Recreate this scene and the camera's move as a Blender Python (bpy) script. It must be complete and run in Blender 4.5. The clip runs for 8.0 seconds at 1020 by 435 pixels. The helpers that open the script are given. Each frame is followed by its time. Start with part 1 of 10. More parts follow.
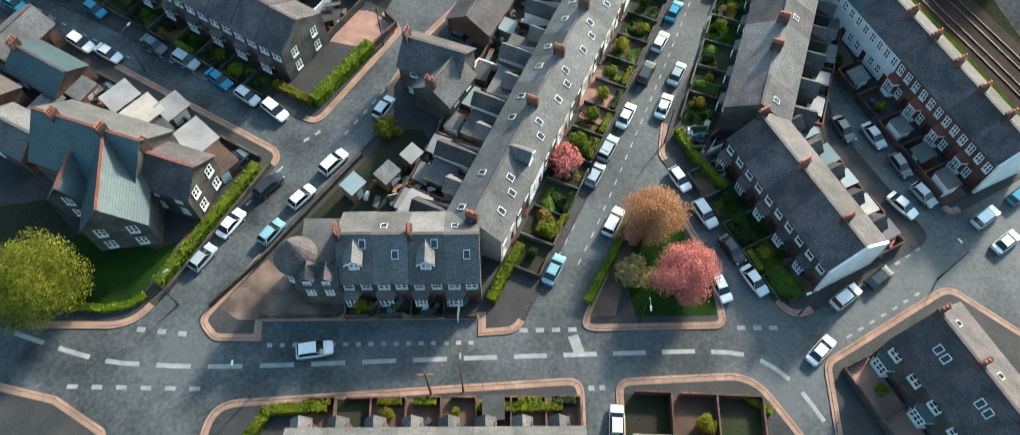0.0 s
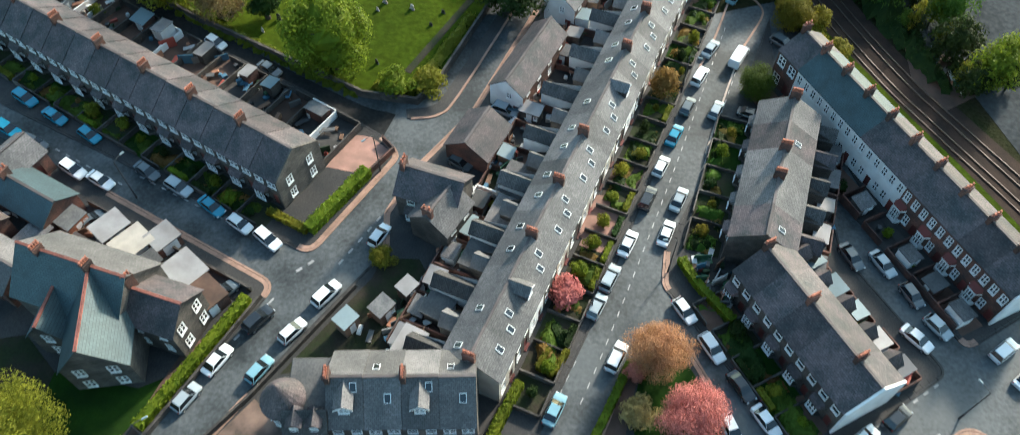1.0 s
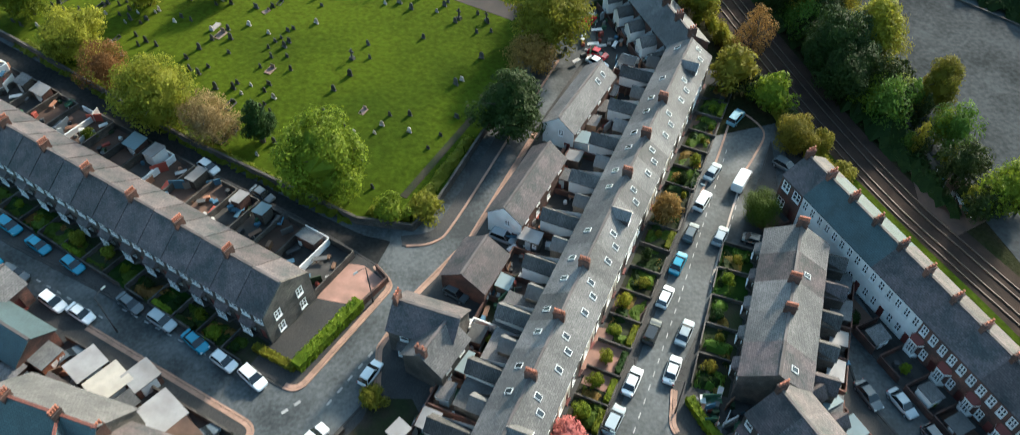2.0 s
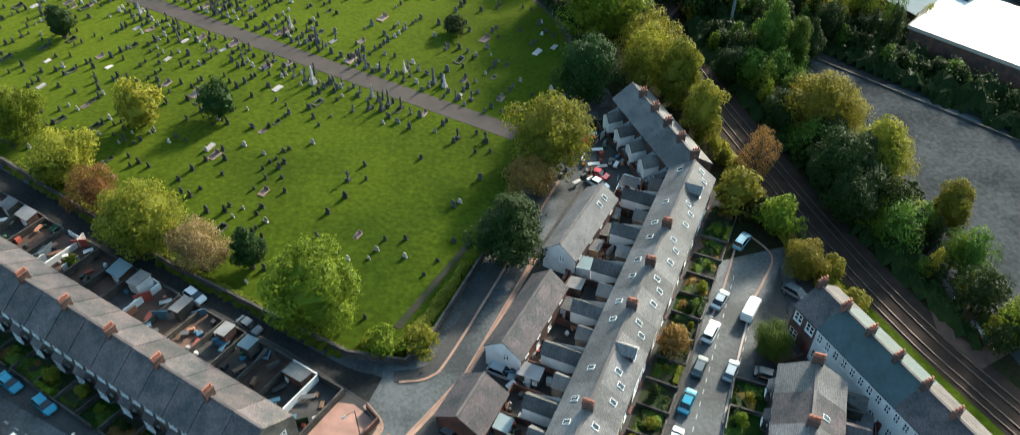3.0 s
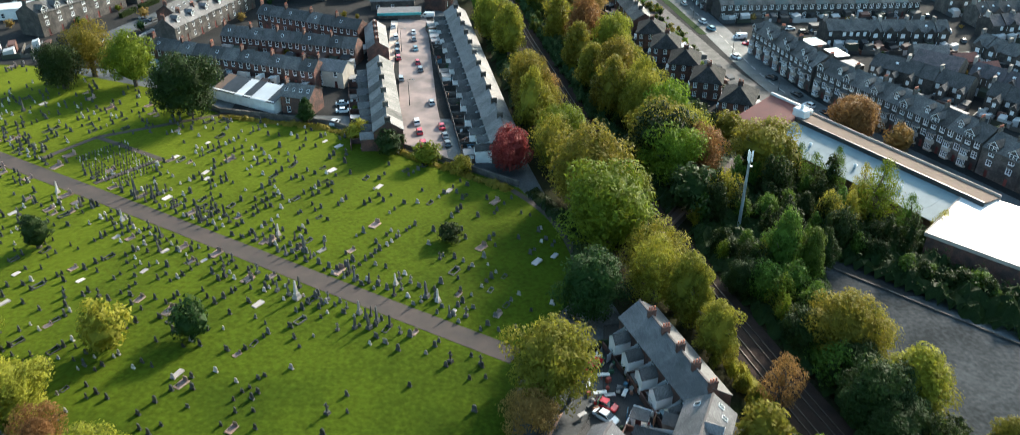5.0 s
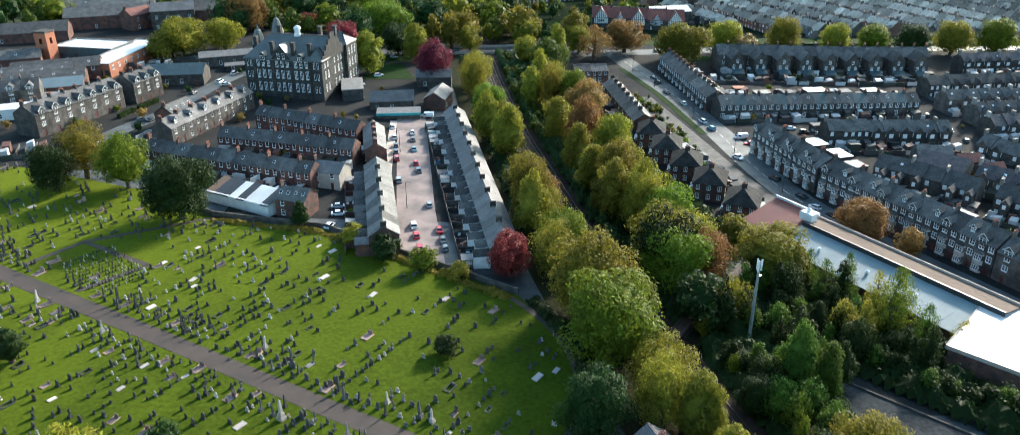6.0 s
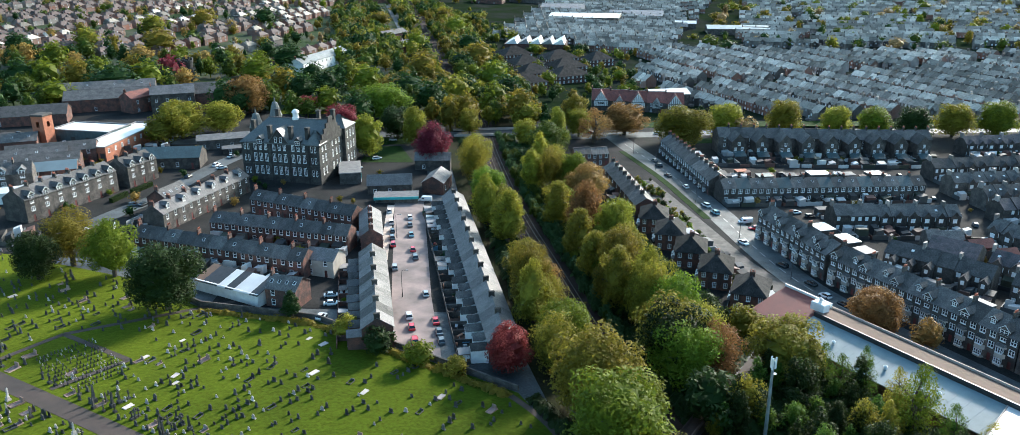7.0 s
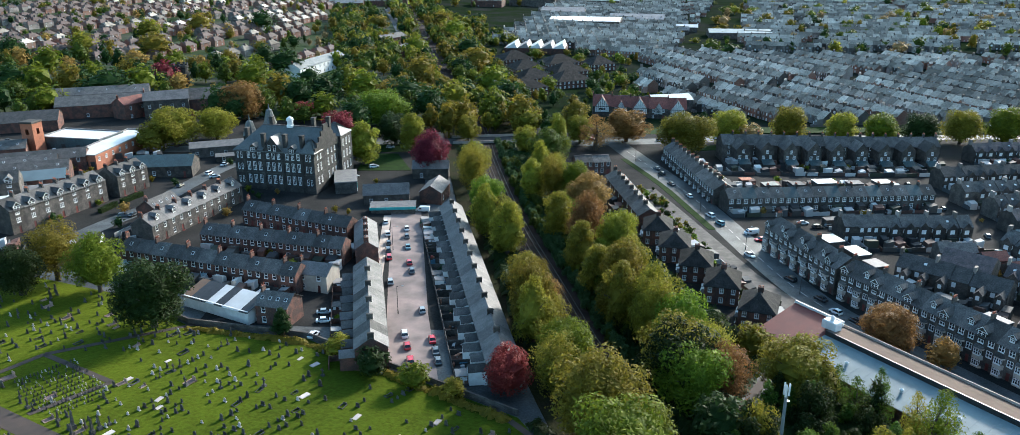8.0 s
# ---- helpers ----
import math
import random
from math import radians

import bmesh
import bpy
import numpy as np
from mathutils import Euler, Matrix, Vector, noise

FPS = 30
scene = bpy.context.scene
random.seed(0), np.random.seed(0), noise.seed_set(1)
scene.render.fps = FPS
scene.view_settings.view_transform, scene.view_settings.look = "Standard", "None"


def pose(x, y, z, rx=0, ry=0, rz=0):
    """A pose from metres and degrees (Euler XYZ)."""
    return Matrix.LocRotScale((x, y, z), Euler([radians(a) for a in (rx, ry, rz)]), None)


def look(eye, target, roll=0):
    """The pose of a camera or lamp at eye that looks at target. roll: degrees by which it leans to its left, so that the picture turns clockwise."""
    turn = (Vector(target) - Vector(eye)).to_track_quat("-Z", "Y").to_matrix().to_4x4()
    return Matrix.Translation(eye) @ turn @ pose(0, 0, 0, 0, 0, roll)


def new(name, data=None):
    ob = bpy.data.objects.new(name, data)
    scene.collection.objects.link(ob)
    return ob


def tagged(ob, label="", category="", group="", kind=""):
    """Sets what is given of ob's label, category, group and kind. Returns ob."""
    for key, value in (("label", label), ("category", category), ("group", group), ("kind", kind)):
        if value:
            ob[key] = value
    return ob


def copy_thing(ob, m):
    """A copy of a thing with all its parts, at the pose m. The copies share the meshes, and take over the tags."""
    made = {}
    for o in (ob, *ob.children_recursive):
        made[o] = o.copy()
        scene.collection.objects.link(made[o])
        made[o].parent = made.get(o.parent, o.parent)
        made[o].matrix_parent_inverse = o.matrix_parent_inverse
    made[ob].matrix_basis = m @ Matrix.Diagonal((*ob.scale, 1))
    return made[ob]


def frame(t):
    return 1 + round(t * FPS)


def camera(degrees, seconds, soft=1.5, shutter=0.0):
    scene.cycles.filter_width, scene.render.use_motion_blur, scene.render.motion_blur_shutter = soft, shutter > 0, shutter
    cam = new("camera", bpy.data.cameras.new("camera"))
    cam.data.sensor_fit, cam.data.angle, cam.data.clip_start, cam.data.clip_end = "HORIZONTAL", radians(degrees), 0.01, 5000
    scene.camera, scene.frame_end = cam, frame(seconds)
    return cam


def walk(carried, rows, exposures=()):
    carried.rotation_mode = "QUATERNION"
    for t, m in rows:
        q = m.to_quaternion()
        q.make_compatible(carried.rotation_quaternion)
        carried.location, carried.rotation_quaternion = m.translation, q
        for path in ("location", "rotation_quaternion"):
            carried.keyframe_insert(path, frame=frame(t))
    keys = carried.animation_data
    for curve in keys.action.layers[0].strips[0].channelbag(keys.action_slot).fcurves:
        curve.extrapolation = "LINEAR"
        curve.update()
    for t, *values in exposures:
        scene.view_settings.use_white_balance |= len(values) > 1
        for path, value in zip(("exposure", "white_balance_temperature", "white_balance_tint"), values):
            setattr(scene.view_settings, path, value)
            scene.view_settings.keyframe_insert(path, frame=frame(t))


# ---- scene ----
cam = camera(63.4, 8.0, soft=0.3, shutter=0.42)
METRES, EYE = 61.6, 94.0
ROWS = [
    (0.0, 0.0, 0.0, 0.0, -0.18, -62.3, 0.09),
    (0.5, 0.0016, 0.0494, -0.0018, -0.2, -59.32, 0.1),
    (1.0, 0.0032, 0.1047, -0.0039, -0.22, -56.06, 0.12),
    (1.5, 0.0051, 0.1613, -0.006, -0.26, -52.83, 0.11),
    (3.0, 0.0115, 0.3387, -0.0095, -0.28, -43.18, 0.19),
    (3.5, 0.0134, 0.3993, -0.0106, -0.3, -39.95, 0.2),
    (4.0, 0.0142, 0.462, -0.0118, -0.33, -37.88, 0.2),
    (4.5, 0.0161, 0.5262, -0.0127, -0.35, -34.75, 0.22),
    (6.0, 0.022, 0.7255, -0.011, -0.35, -25.22, 0.24),
    (6.5, 0.0245, 0.7937, -0.011, -0.35, -22.04, 0.25),
    (7.0, 0.0263, 0.8606, -0.0154, -0.34, -19.85, 0.25),
    (7.5, 0.0277, 0.9295, -0.0149, -0.34, -19.75, 0.24),
    (8.0, 0.029, 0.9992, -0.0132, -0.34, -19.68, 0.24),
]
walk(cam, [(t, pose(0, 0, EYE) @ pose(METRES * x, METRES * y, METRES * z, 90 + pitch, roll, yaw))
           for t, x, y, z, yaw, pitch, roll in ROWS],
     [(0.0, 1.24, 5860, -15), (1.5, 1.31, 5880, -15), (3.0, 1.37, 5960, -15), (4.5, 1.47, 5990, -13), (6.5, 1.43, 5540, -12), (8.0, 1.15, 5400, -11)])

# ---- sky and sun: a low sun ahead and to the right, light haze ----
SUN_AZ, SUN_EL = 37.0, 25.0          # degrees from +y towards +x; height above the horizon
world = bpy.data.worlds.new("world")
scene.world = world
world.use_nodes = True
wn = world.node_tree.nodes
sky = wn.new("ShaderNodeTexSky")
sky.sky_type = "NISHITA"
sky.sun_disc = False
sky.sun_elevation, sky.sun_rotation = radians(SUN_EL), radians(SUN_AZ)
sky.air_density, sky.dust_density, sky.ozone_density = 1.0, 2.0, 1.0
wn["Background"].inputs["Strength"].default_value = 0.145
world.node_tree.links.new(sky.outputs["Color"], wn["Background"].inputs["Color"])
sun = new("sun", bpy.data.lights.new("sun", "SUN"))
sun.data.energy, sun.data.angle, sun.data.color = 4.0, radians(5.0), (1.0, 0.76, 0.68)
az, el = radians(SUN_AZ), radians(SUN_EL)
sun_from = Vector((math.sin(az) * math.cos(el), math.cos(az) * math.cos(el), math.sin(el)))
sun.matrix_world = look(sun_from * 300, (0, 0, 0))

# ---- materials ----
def shade(name, color, rough=0.75, var=0.3, big=0.25, fine=6.0, bump=0.25, depth=0.03, own=0.12, island=0.0,
          second=None, amount=0.5, metal=0.0, spec=0.4, pattern=None):
    """A principled material with two scales of stain, fine relief and a little variation from thing to thing."""
    m = bpy.data.materials.new(name)
    m.use_nodes = True
    nt = m.node_tree
    n, lk = nt.nodes, nt.links
    bs = n["Principled BSDF"]
    bs.inputs["Roughness"].default_value = rough
    bs.inputs["Metallic"].default_value = metal
    bs.inputs["Specular IOR Level"].default_value = spec
    geo = n.new("ShaderNodeNewGeometry")

    def noisy(scale, detail=4.0):
        t = n.new("ShaderNodeTexNoise")
        t.inputs["Scale"].default_value, t.inputs["Detail"].default_value = scale, detail
        lk.new(geo.outputs["Position"], t.inputs["Vector"])
        return t.outputs["Fac"]

    def math_node(op, a, b=None, clamp=False):
        t = n.new("ShaderNodeMath")
        t.operation, t.use_clamp = op, clamp
        for k, v in enumerate((a, b)):
            if v is None:
                continue
            if isinstance(v, (int, float)):
                t.inputs[k].default_value = v
            else:
                lk.new(v, t.inputs[k])
        return t.outputs[0]

    wide, small = noisy(big), noisy(fine, 6.0)
    base = n.new("ShaderNodeMix")
    base.data_type = "RGBA"
    base.inputs["A"].default_value = (*color, 1)
    base.inputs["B"].default_value = (*(second or [c * 0.6 for c in color]), 1)
    lk.new(math_node("MULTIPLY", math_node("SUBTRACT", math_node("ADD", math_node("MULTIPLY", wide, 2.6), math_node("MULTIPLY", small, 0.8)), 1.2, True), amount * 1.6, True), base.inputs["Factor"])
    value = math_node("ADD", math_node("MULTIPLY", math_node("SUBTRACT", small, 0.5), var * 2.4), 1.0)
    info = n.new("ShaderNodeObjectInfo")
    if own:
        value = math_node("MULTIPLY", value, math_node("ADD", math_node("MULTIPLY", math_node("SUBTRACT", info.outputs["Random"], 0.5), own * 2), 1.0))
    if island:
        value = math_node("MULTIPLY", value, math_node("ADD", math_node("MULTIPLY", math_node("SUBTRACT", geo.outputs["Random Per Island"], 0.5), island * 2), 1.0))
    height = small
    if pattern:
        # courses along the thing's own axes: (x, depth) for roofs, (x + y, z) for walls
        co = n.new("ShaderNodeTexCoord")
        sep = n.new("ShaderNodeSeparateXYZ")
        lk.new(co.outputs["Object"], sep.inputs[0])
        com = n.new("ShaderNodeCombineXYZ")
        kind, bw, bh, strength = pattern
        if kind == "roof":
            lk.new(sep.outputs["X"], com.inputs["X"])
            lk.new(math_node("MULTIPLY", sep.outputs["Y"], 1.25), com.inputs["Y"])
        else:
            lk.new(math_node("ADD", sep.outputs["X"], sep.outputs["Y"]), com.inputs["X"])
            lk.new(sep.outputs["Z"], com.inputs["Y"])
        br = n.new("ShaderNodeTexBrick")
        br.inputs["Scale"].default_value = 1.0
        br.inputs["Brick Width"].default_value, br.inputs["Row Height"].default_value = bw, bh
        br.inputs["Mortar Size"].default_value = bh * 0.07
        br.inputs["Color1"].default_value = (1 + strength, 1 + strength, 1 + strength, 1)
        br.inputs["Color2"].default_value = (1 - strength, 1 - strength, 1 - strength, 1)
        br.inputs["Mortar"].default_value = (0.55, 0.55, 0.55, 1)
        lk.new(com.outputs[0], br.inputs["Vector"])
        bw_node = n.new("ShaderNodeRGBToBW")
        lk.new(br.outputs["Color"], bw_node.inputs[0])
        value = math_node("MULTIPLY", value, bw_node.outputs[0])
        height = math_node("ADD", small, bw_node.outputs[0])
    scale = n.new("ShaderNodeVectorMath")
    scale.operation = "SCALE"
    lk.new(base.outputs["Result"], scale.inputs[0])
    lk.new(value, scale.inputs["Scale"])
    lk.new(scale.outputs[0], bs.inputs["Base Color"])
    if bump:
        b = n.new("ShaderNodeBump")
        b.inputs["Strength"].default_value, b.inputs["Distance"].default_value = bump, depth
        lk.new(height, b.inputs["Height"])
        lk.new(b.outputs[0], bs.inputs["Normal"])
    return m


def leafy(name, color, second, through_light=0.35, tint=0.25):
    """Leaves: a matt upper face and light that comes through, varied clump by clump and tree by tree."""
    m = shade(name, color, rough=0.6, var=0.35, big=0.5, fine=2.5, bump=0, own=tint, island=0.3, second=second, amount=0.6, spec=0.1)
    nt = m.node_tree
    bs = nt.nodes["Principled BSDF"]
    tr = nt.nodes.new("ShaderNodeBsdfTranslucent")
    mix = nt.nodes.new("ShaderNodeMixShader")
    mix.inputs[0].default_value = through_light
    info, turn, amount = nt.nodes.new("ShaderNodeObjectInfo"), nt.nodes.new("ShaderNodeHueSaturation"), nt.nodes.new("ShaderNodeMapRange")
    amount.inputs["To Min"].default_value, amount.inputs["To Max"].default_value = 0.478, 0.518
    nt.links.new(info.outputs["Random"], amount.inputs["Value"])
    nt.links.new(amount.outputs["Result"], turn.inputs["Hue"])
    nt.links.new(bs.inputs["Base Color"].links[0].from_socket, turn.inputs["Color"])
    nt.links.new(turn.outputs["Color"], bs.inputs["Base Color"])
    nt.links.new(turn.outputs["Color"], tr.inputs["Color"])
    nt.links.new(bs.outputs[0], mix.inputs[1])
    nt.links.new(tr.outputs[0], mix.inputs[2])
    nt.links.new(mix.outputs[0], nt.nodes["Material Output"].inputs["Surface"])
    return m


def glass(name, color, rough=0.08):
    m = bpy.data.materials.new(name)
    m.use_nodes = True
    bs = m.node_tree.nodes["Principled BSDF"]
    bs.inputs["Base Color"].default_value = (*color, 1)
    bs.inputs["Roughness"].default_value = rough
    bs.inputs["Specular IOR Level"].default_value = 0.7
    return m


# Asphalt's paler blue-grey patches put wet sky reflections into the colour, beside stains.
ASPHALT = shade("asphalt", (0.020, 0.0245, 0.0265), 0.68, 0.3, 0.11, 2.0, 0.15, 0.02, 0, second=(0.088, 0.096, 0.10), amount=0.8, spec=0.35)
PAVING = shade("paving", (0.030, 0.031, 0.032), 0.75, 0.4, 0.3, 5.0, 0.3, 0.02, 0.1, second=(0.058, 0.053, 0.050), amount=0.5, spec=0.25)
KERB = shade("kerb_stone", (0.36, 0.225, 0.165), 0.8, 0.25, 0.4, 5.0, 0.3, 0.02, 0.05, island=0.14, second=(0.24, 0.15, 0.11), amount=0.6)
PALE = shade("pale_paving", (0.42, 0.36, 0.31), 0.8, 0.25, 0.4, 5.0, 0.3, 0.02, 0.1, second=(0.3, 0.24, 0.2), amount=0.5)
PINK_PAVING = shade("pink_paving", (0.36, 0.20, 0.155), 0.85, 0.3, 0.5, 4.0, 0.3, 0.02, 0.2, second=(0.2, 0.12, 0.095), amount=0.6)
PAINT = shade("road_paint", (0.34, 0.34, 0.335), 0.7, 0.35, 0.8, 6.0, 0.1, 0.01, 0.12, second=(0.2, 0.2, 0.2), amount=0.6)
GRASS = shade("grass", (0.009, 0.025, 0.0026), 0.95, 0.6, 0.06, 1.1, 0.8, 0.15, 0, second=(0.028, 0.048, 0.0036), amount=0.8, spec=0.03)
GRASS.node_tree.nodes["Principled BSDF"].inputs["Sheen Weight"].default_value = 0.35
GRASS.node_tree.nodes["Principled BSDF"].inputs["Sheen Tint"].default_value = (0.55, 0.6, 0.05, 1)
LAWN = shade("lawn", (0.020, 0.045, 0.006), 0.9, 0.4, 0.4, 3.0, 0.5, 0.06, 0.2, second=(0.011, 0.025, 0.005), amount=0.6, spec=0.06)
SOIL = shade("soil", (0.040, 0.032, 0.024), 0.9, 0.45, 0.35, 3.0, 0.6, 0.08, 0.3, second=(0.022, 0.030, 0.011), amount=0.8, spec=0.2)
YARD = shade("yard_paving", (0.052, 0.048, 0.045), 0.8, 0.4, 0.5, 4.0, 0.4, 0.04, 0.4, second=(0.026, 0.024, 0.023), amount=0.8)
TAN = shade("worn_tan_paving", (0.26, 0.175, 0.135), 0.9, 0.35, 0.3, 2.5, 0.4, 0.04, 0.2, second=(0.09, 0.066, 0.054), amount=0.85)
BROWN = shade("bare_yard", (0.14, 0.082, 0.058), 0.9, 0.35, 0.3, 2.5, 0.4, 0.04, 0.3, second=(0.07, 0.045, 0.034), amount=0.7)
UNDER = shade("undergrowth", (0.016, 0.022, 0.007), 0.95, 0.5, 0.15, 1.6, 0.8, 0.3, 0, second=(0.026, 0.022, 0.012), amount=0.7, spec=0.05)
PATH = shade("path_tarmac", (0.056, 0.040, 0.033), 0.85, 0.3, 0.25, 4.0, 0.3, 0.02, 0.05, second=(0.034, 0.027, 0.023), amount=0.6)
BALLAST = shade("ballast", (0.046, 0.030, 0.023), 0.95, 0.5, 0.3, 5.0, 0.8, 0.06, 0, second=(0.024, 0.017, 0.014), amount=0.7, spec=0.15)
STEEL = shade("rail_steel", (0.10, 0.075, 0.06), 0.6, 0.2, 1.0, 8.0, 0.1, 0.01, 0, metal=0.3)
TOWN = shade("town_ground", (0.07, 0.068, 0.058), 0.95, 0.45, 0.03, 0.4, 0.4, 0.1, 0, second=(0.032, 0.05, 0.018), amount=0.9, spec=0.05)
TOWN_EAST = shade("town_yards", (0.026, 0.028, 0.026), 0.9, 0.45, 0.04, 0.5, 0.4, 0.1, 0, second=(0.014, 0.022, 0.01), amount=0.8, spec=0.0)
SLATE = shade("slate", (0.094, 0.092, 0.091), 0.6, 0.3, 0.3, 3.5, 0.3, 0.03, 0.3, second=(0.158, 0.148, 0.146), amount=0.7, spec=0.3, pattern=("roof", 0.45, 0.3, 0.14))
SLATE_DARK = shade("dark_slate", (0.040, 0.042, 0.044), 0.62, 0.3, 0.4, 3.5, 0.3, 0.03, 0.3, second=(0.105, 0.082, 0.083), amount=0.75, spec=0.35, pattern=("roof", 0.45, 0.3, 0.18))
SLATE_NORTH = shade("weathered_slate", (0.068, 0.067, 0.065), 0.7, 0.3, 0.4, 3.5, 0.3, 0.03, 0.4, second=(0.13, 0.122, 0.116), amount=0.65, spec=0.2, pattern=("roof", 0.45, 0.3, 0.16))
TARMAC_OLD = shade("old_tarmac", (0.019, 0.0225, 0.025), 0.95, 0.5, 0.1, 1.2, 0.3, 0.02, 0, second=(0.047, 0.052, 0.056), amount=0.8, spec=0.08)
DARK_TARMAC = shade("dark_tarmac", (0.016, 0.017, 0.017), 0.95, 0.35, 0.08, 2.0, 0.2, 0.02, 0, second=(0.033, 0.032, 0.031), amount=0.7, spec=0.08)
# Terrace street tarmac: the sun's pink brightness is put into its base colour.
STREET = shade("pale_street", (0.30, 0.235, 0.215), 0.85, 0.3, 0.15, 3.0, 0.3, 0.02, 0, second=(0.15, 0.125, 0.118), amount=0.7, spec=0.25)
# crowded yards: weathered brick, stone, felt and a little white paint
SLATE_PALE = shade("pale_slate", (0.15, 0.165, 0.16), 0.5, 0.3, 0.3, 3.0, 0.3, 0.03, 0.15, second=(0.22, 0.225, 0.215), amount=0.7, spec=0.5, pattern=("roof", 0.45, 0.3, 0.12))
SLATE_SCHOOL = shade("school_slate", (0.082, 0.094, 0.094), 0.5, 0.3, 0.35, 3.0, 0.3, 0.03, 0.12, second=(0.125, 0.13, 0.125), amount=0.7, spec=0.5, pattern=("roof", 0.45, 0.3, 0.12))
SLATE_BLACK = shade("black_slate", (0.020, 0.021, 0.021), 0.85, 0.35, 0.4, 3.5, 0.3, 0.03, 0.3, second=(0.05, 0.047, 0.045), amount=0.6, spec=0.08, pattern=("roof", 0.45, 0.3, 0.16))
SLATE_TEAL = shade("blue_slate", (0.062, 0.096, 0.105), 0.55, 0.25, 0.4, 3.5, 0.3, 0.03, 0.15, second=(0.045, 0.066, 0.07), amount=0.6, spec=0.4, pattern=("roof", 0.45, 0.3, 0.1))
TILE_RED = shade("red_tiles", (0.24, 0.085, 0.06), 0.75, 0.3, 0.4, 4.0, 0.4, 0.03, 0.2, second=(0.15, 0.06, 0.05), amount=0.6, pattern=("roof", 0.3, 0.28, 0.16))
TILE_BROWN = shade("brown_tiles", (0.14, 0.105, 0.09), 0.75, 0.3, 0.4, 4.0, 0.4, 0.03, 0.2, second=(0.09, 0.07, 0.06), amount=0.6, pattern=("roof", 0.3, 0.28, 0.14))
STONE = shade("blackened_stone", (0.118, 0.103, 0.088), 0.85, 0.35, 0.5, 4.0, 0.5, 0.04, 0.35, second=(0.052, 0.047, 0.043), amount=0.8, pattern=("wall", 0.5, 0.25, 0.18))
BRICK = shade("red_brick", (0.165, 0.075, 0.053), 0.85, 0.3, 0.5, 5.0, 0.4, 0.02, 0.3, second=(0.065, 0.042, 0.036), amount=0.8, pattern=("wall", 0.24, 0.085, 0.2))
BRICK_ORANGE = shade("orange_brick", (0.40, 0.15, 0.08), 0.85, 0.25, 0.5, 5.0, 0.3, 0.02, 0.1, second=(0.27, 0.11, 0.065), amount=0.6, pattern=("wall", 0.24, 0.085, 0.15))
RENDER = shade("white_render", (0.82, 0.81, 0.79), 0.8, 0.1, 0.6, 4.0, 0.2, 0.02, 0.08, second=(0.6, 0.58, 0.55), amount=0.5)
CREAM = shade("cream_render", (0.5, 0.45, 0.38), 0.8, 0.15, 0.6, 4.0, 0.2, 0.02, 0.2, second=(0.34, 0.3, 0.26), amount=0.5)
WHITE = shade("white_paint", (0.78, 0.78, 0.77), 0.5, 0.08, 1.0, 6.0, 0.1, 0.01, 0.06, second=(0.62, 0.62, 0.6), amount=0.4)
DOOR = shade("door_paint", (0.13, 0.035, 0.03), 0.5, 0.1, 1.0, 6.0, 0.1, 0.01, 0.6)
POT = shade("terracotta", (0.43, 0.15, 0.085), 0.8, 0.25, 1.0, 6.0, 0.2, 0.02, 0.3, second=(0.25, 0.1, 0.07), amount=0.5)
RIDGE = shade("ridge_tile", (0.13, 0.11, 0.105), 0.8, 0.3, 0.6, 5.0, 0.3, 0.02, 0.2)
GUTTER = shade("gutter", (0.05, 0.05, 0.052), 0.5, 0.2, 1.0, 6.0, 0.1, 0.01, 0.2)
PANE = glass("window_glass", (0.03, 0.036, 0.042))
TIMBER = shade("old_timber", (0.2, 0.12, 0.075), 0.85, 0.3, 0.5, 5.0, 0.4, 0.02, 0.4, second=(0.12, 0.085, 0.065), amount=0.6)
SOOT = shade("sooty_school_stone", (0.078, 0.074, 0.067), 0.85, 0.35, 0.5, 4.0, 0.5, 0.04, 0.35, second=(0.034, 0.033, 0.031), amount=0.8, pattern=("wall", 0.5, 0.25, 0.18))
FELT = shade("roof_felt", (0.09, 0.09, 0.092), 0.85, 0.3, 0.6, 4.0, 0.3, 0.02, 0.4, second=(0.15, 0.145, 0.14), amount=0.6)
SHEET = shade("pale_sheet_roof", (0.23, 0.285, 0.30), 0.6, 0.15, 0.25, 3.0, 0.1, 0.01, 0.1, second=(0.17, 0.215, 0.23), amount=0.5, spec=0.2)
SHEET_WHITE = shade("white_sheet_roof", (0.74, 0.73, 0.71), 0.4, 0.1, 0.25, 3.0, 0.1, 0.01, 0.1, second=(0.58, 0.57, 0.55), amount=0.5)
SHEET_PALE = shade("pale_felt_roof", (0.30, 0.29, 0.285), 0.7, 0.2, 0.4, 3.0, 0.1, 0.01, 0.25, second=(0.2, 0.185, 0.18), amount=0.6)
SHEET_RED = shade("red_sheet_roof", (0.19, 0.046, 0.034), 0.6, 0.2, 0.3, 3.0, 0.1, 0.01, 0.1, second=(0.13, 0.036, 0.03), amount=0.5)
SHEET_TAN = shade("tan_sheet_roof", (0.17, 0.125, 0.098), 0.85, 0.15, 0.25, 3.0, 0.1, 0.01, 0.1, second=(0.125, 0.095, 0.075), amount=0.5, spec=0.1)
TURQUOISE = shade("turquoise_paint", (0.10, 0.42, 0.42), 0.5, 0.1, 0.5, 4.0, 0.1, 0.01, 0.1)
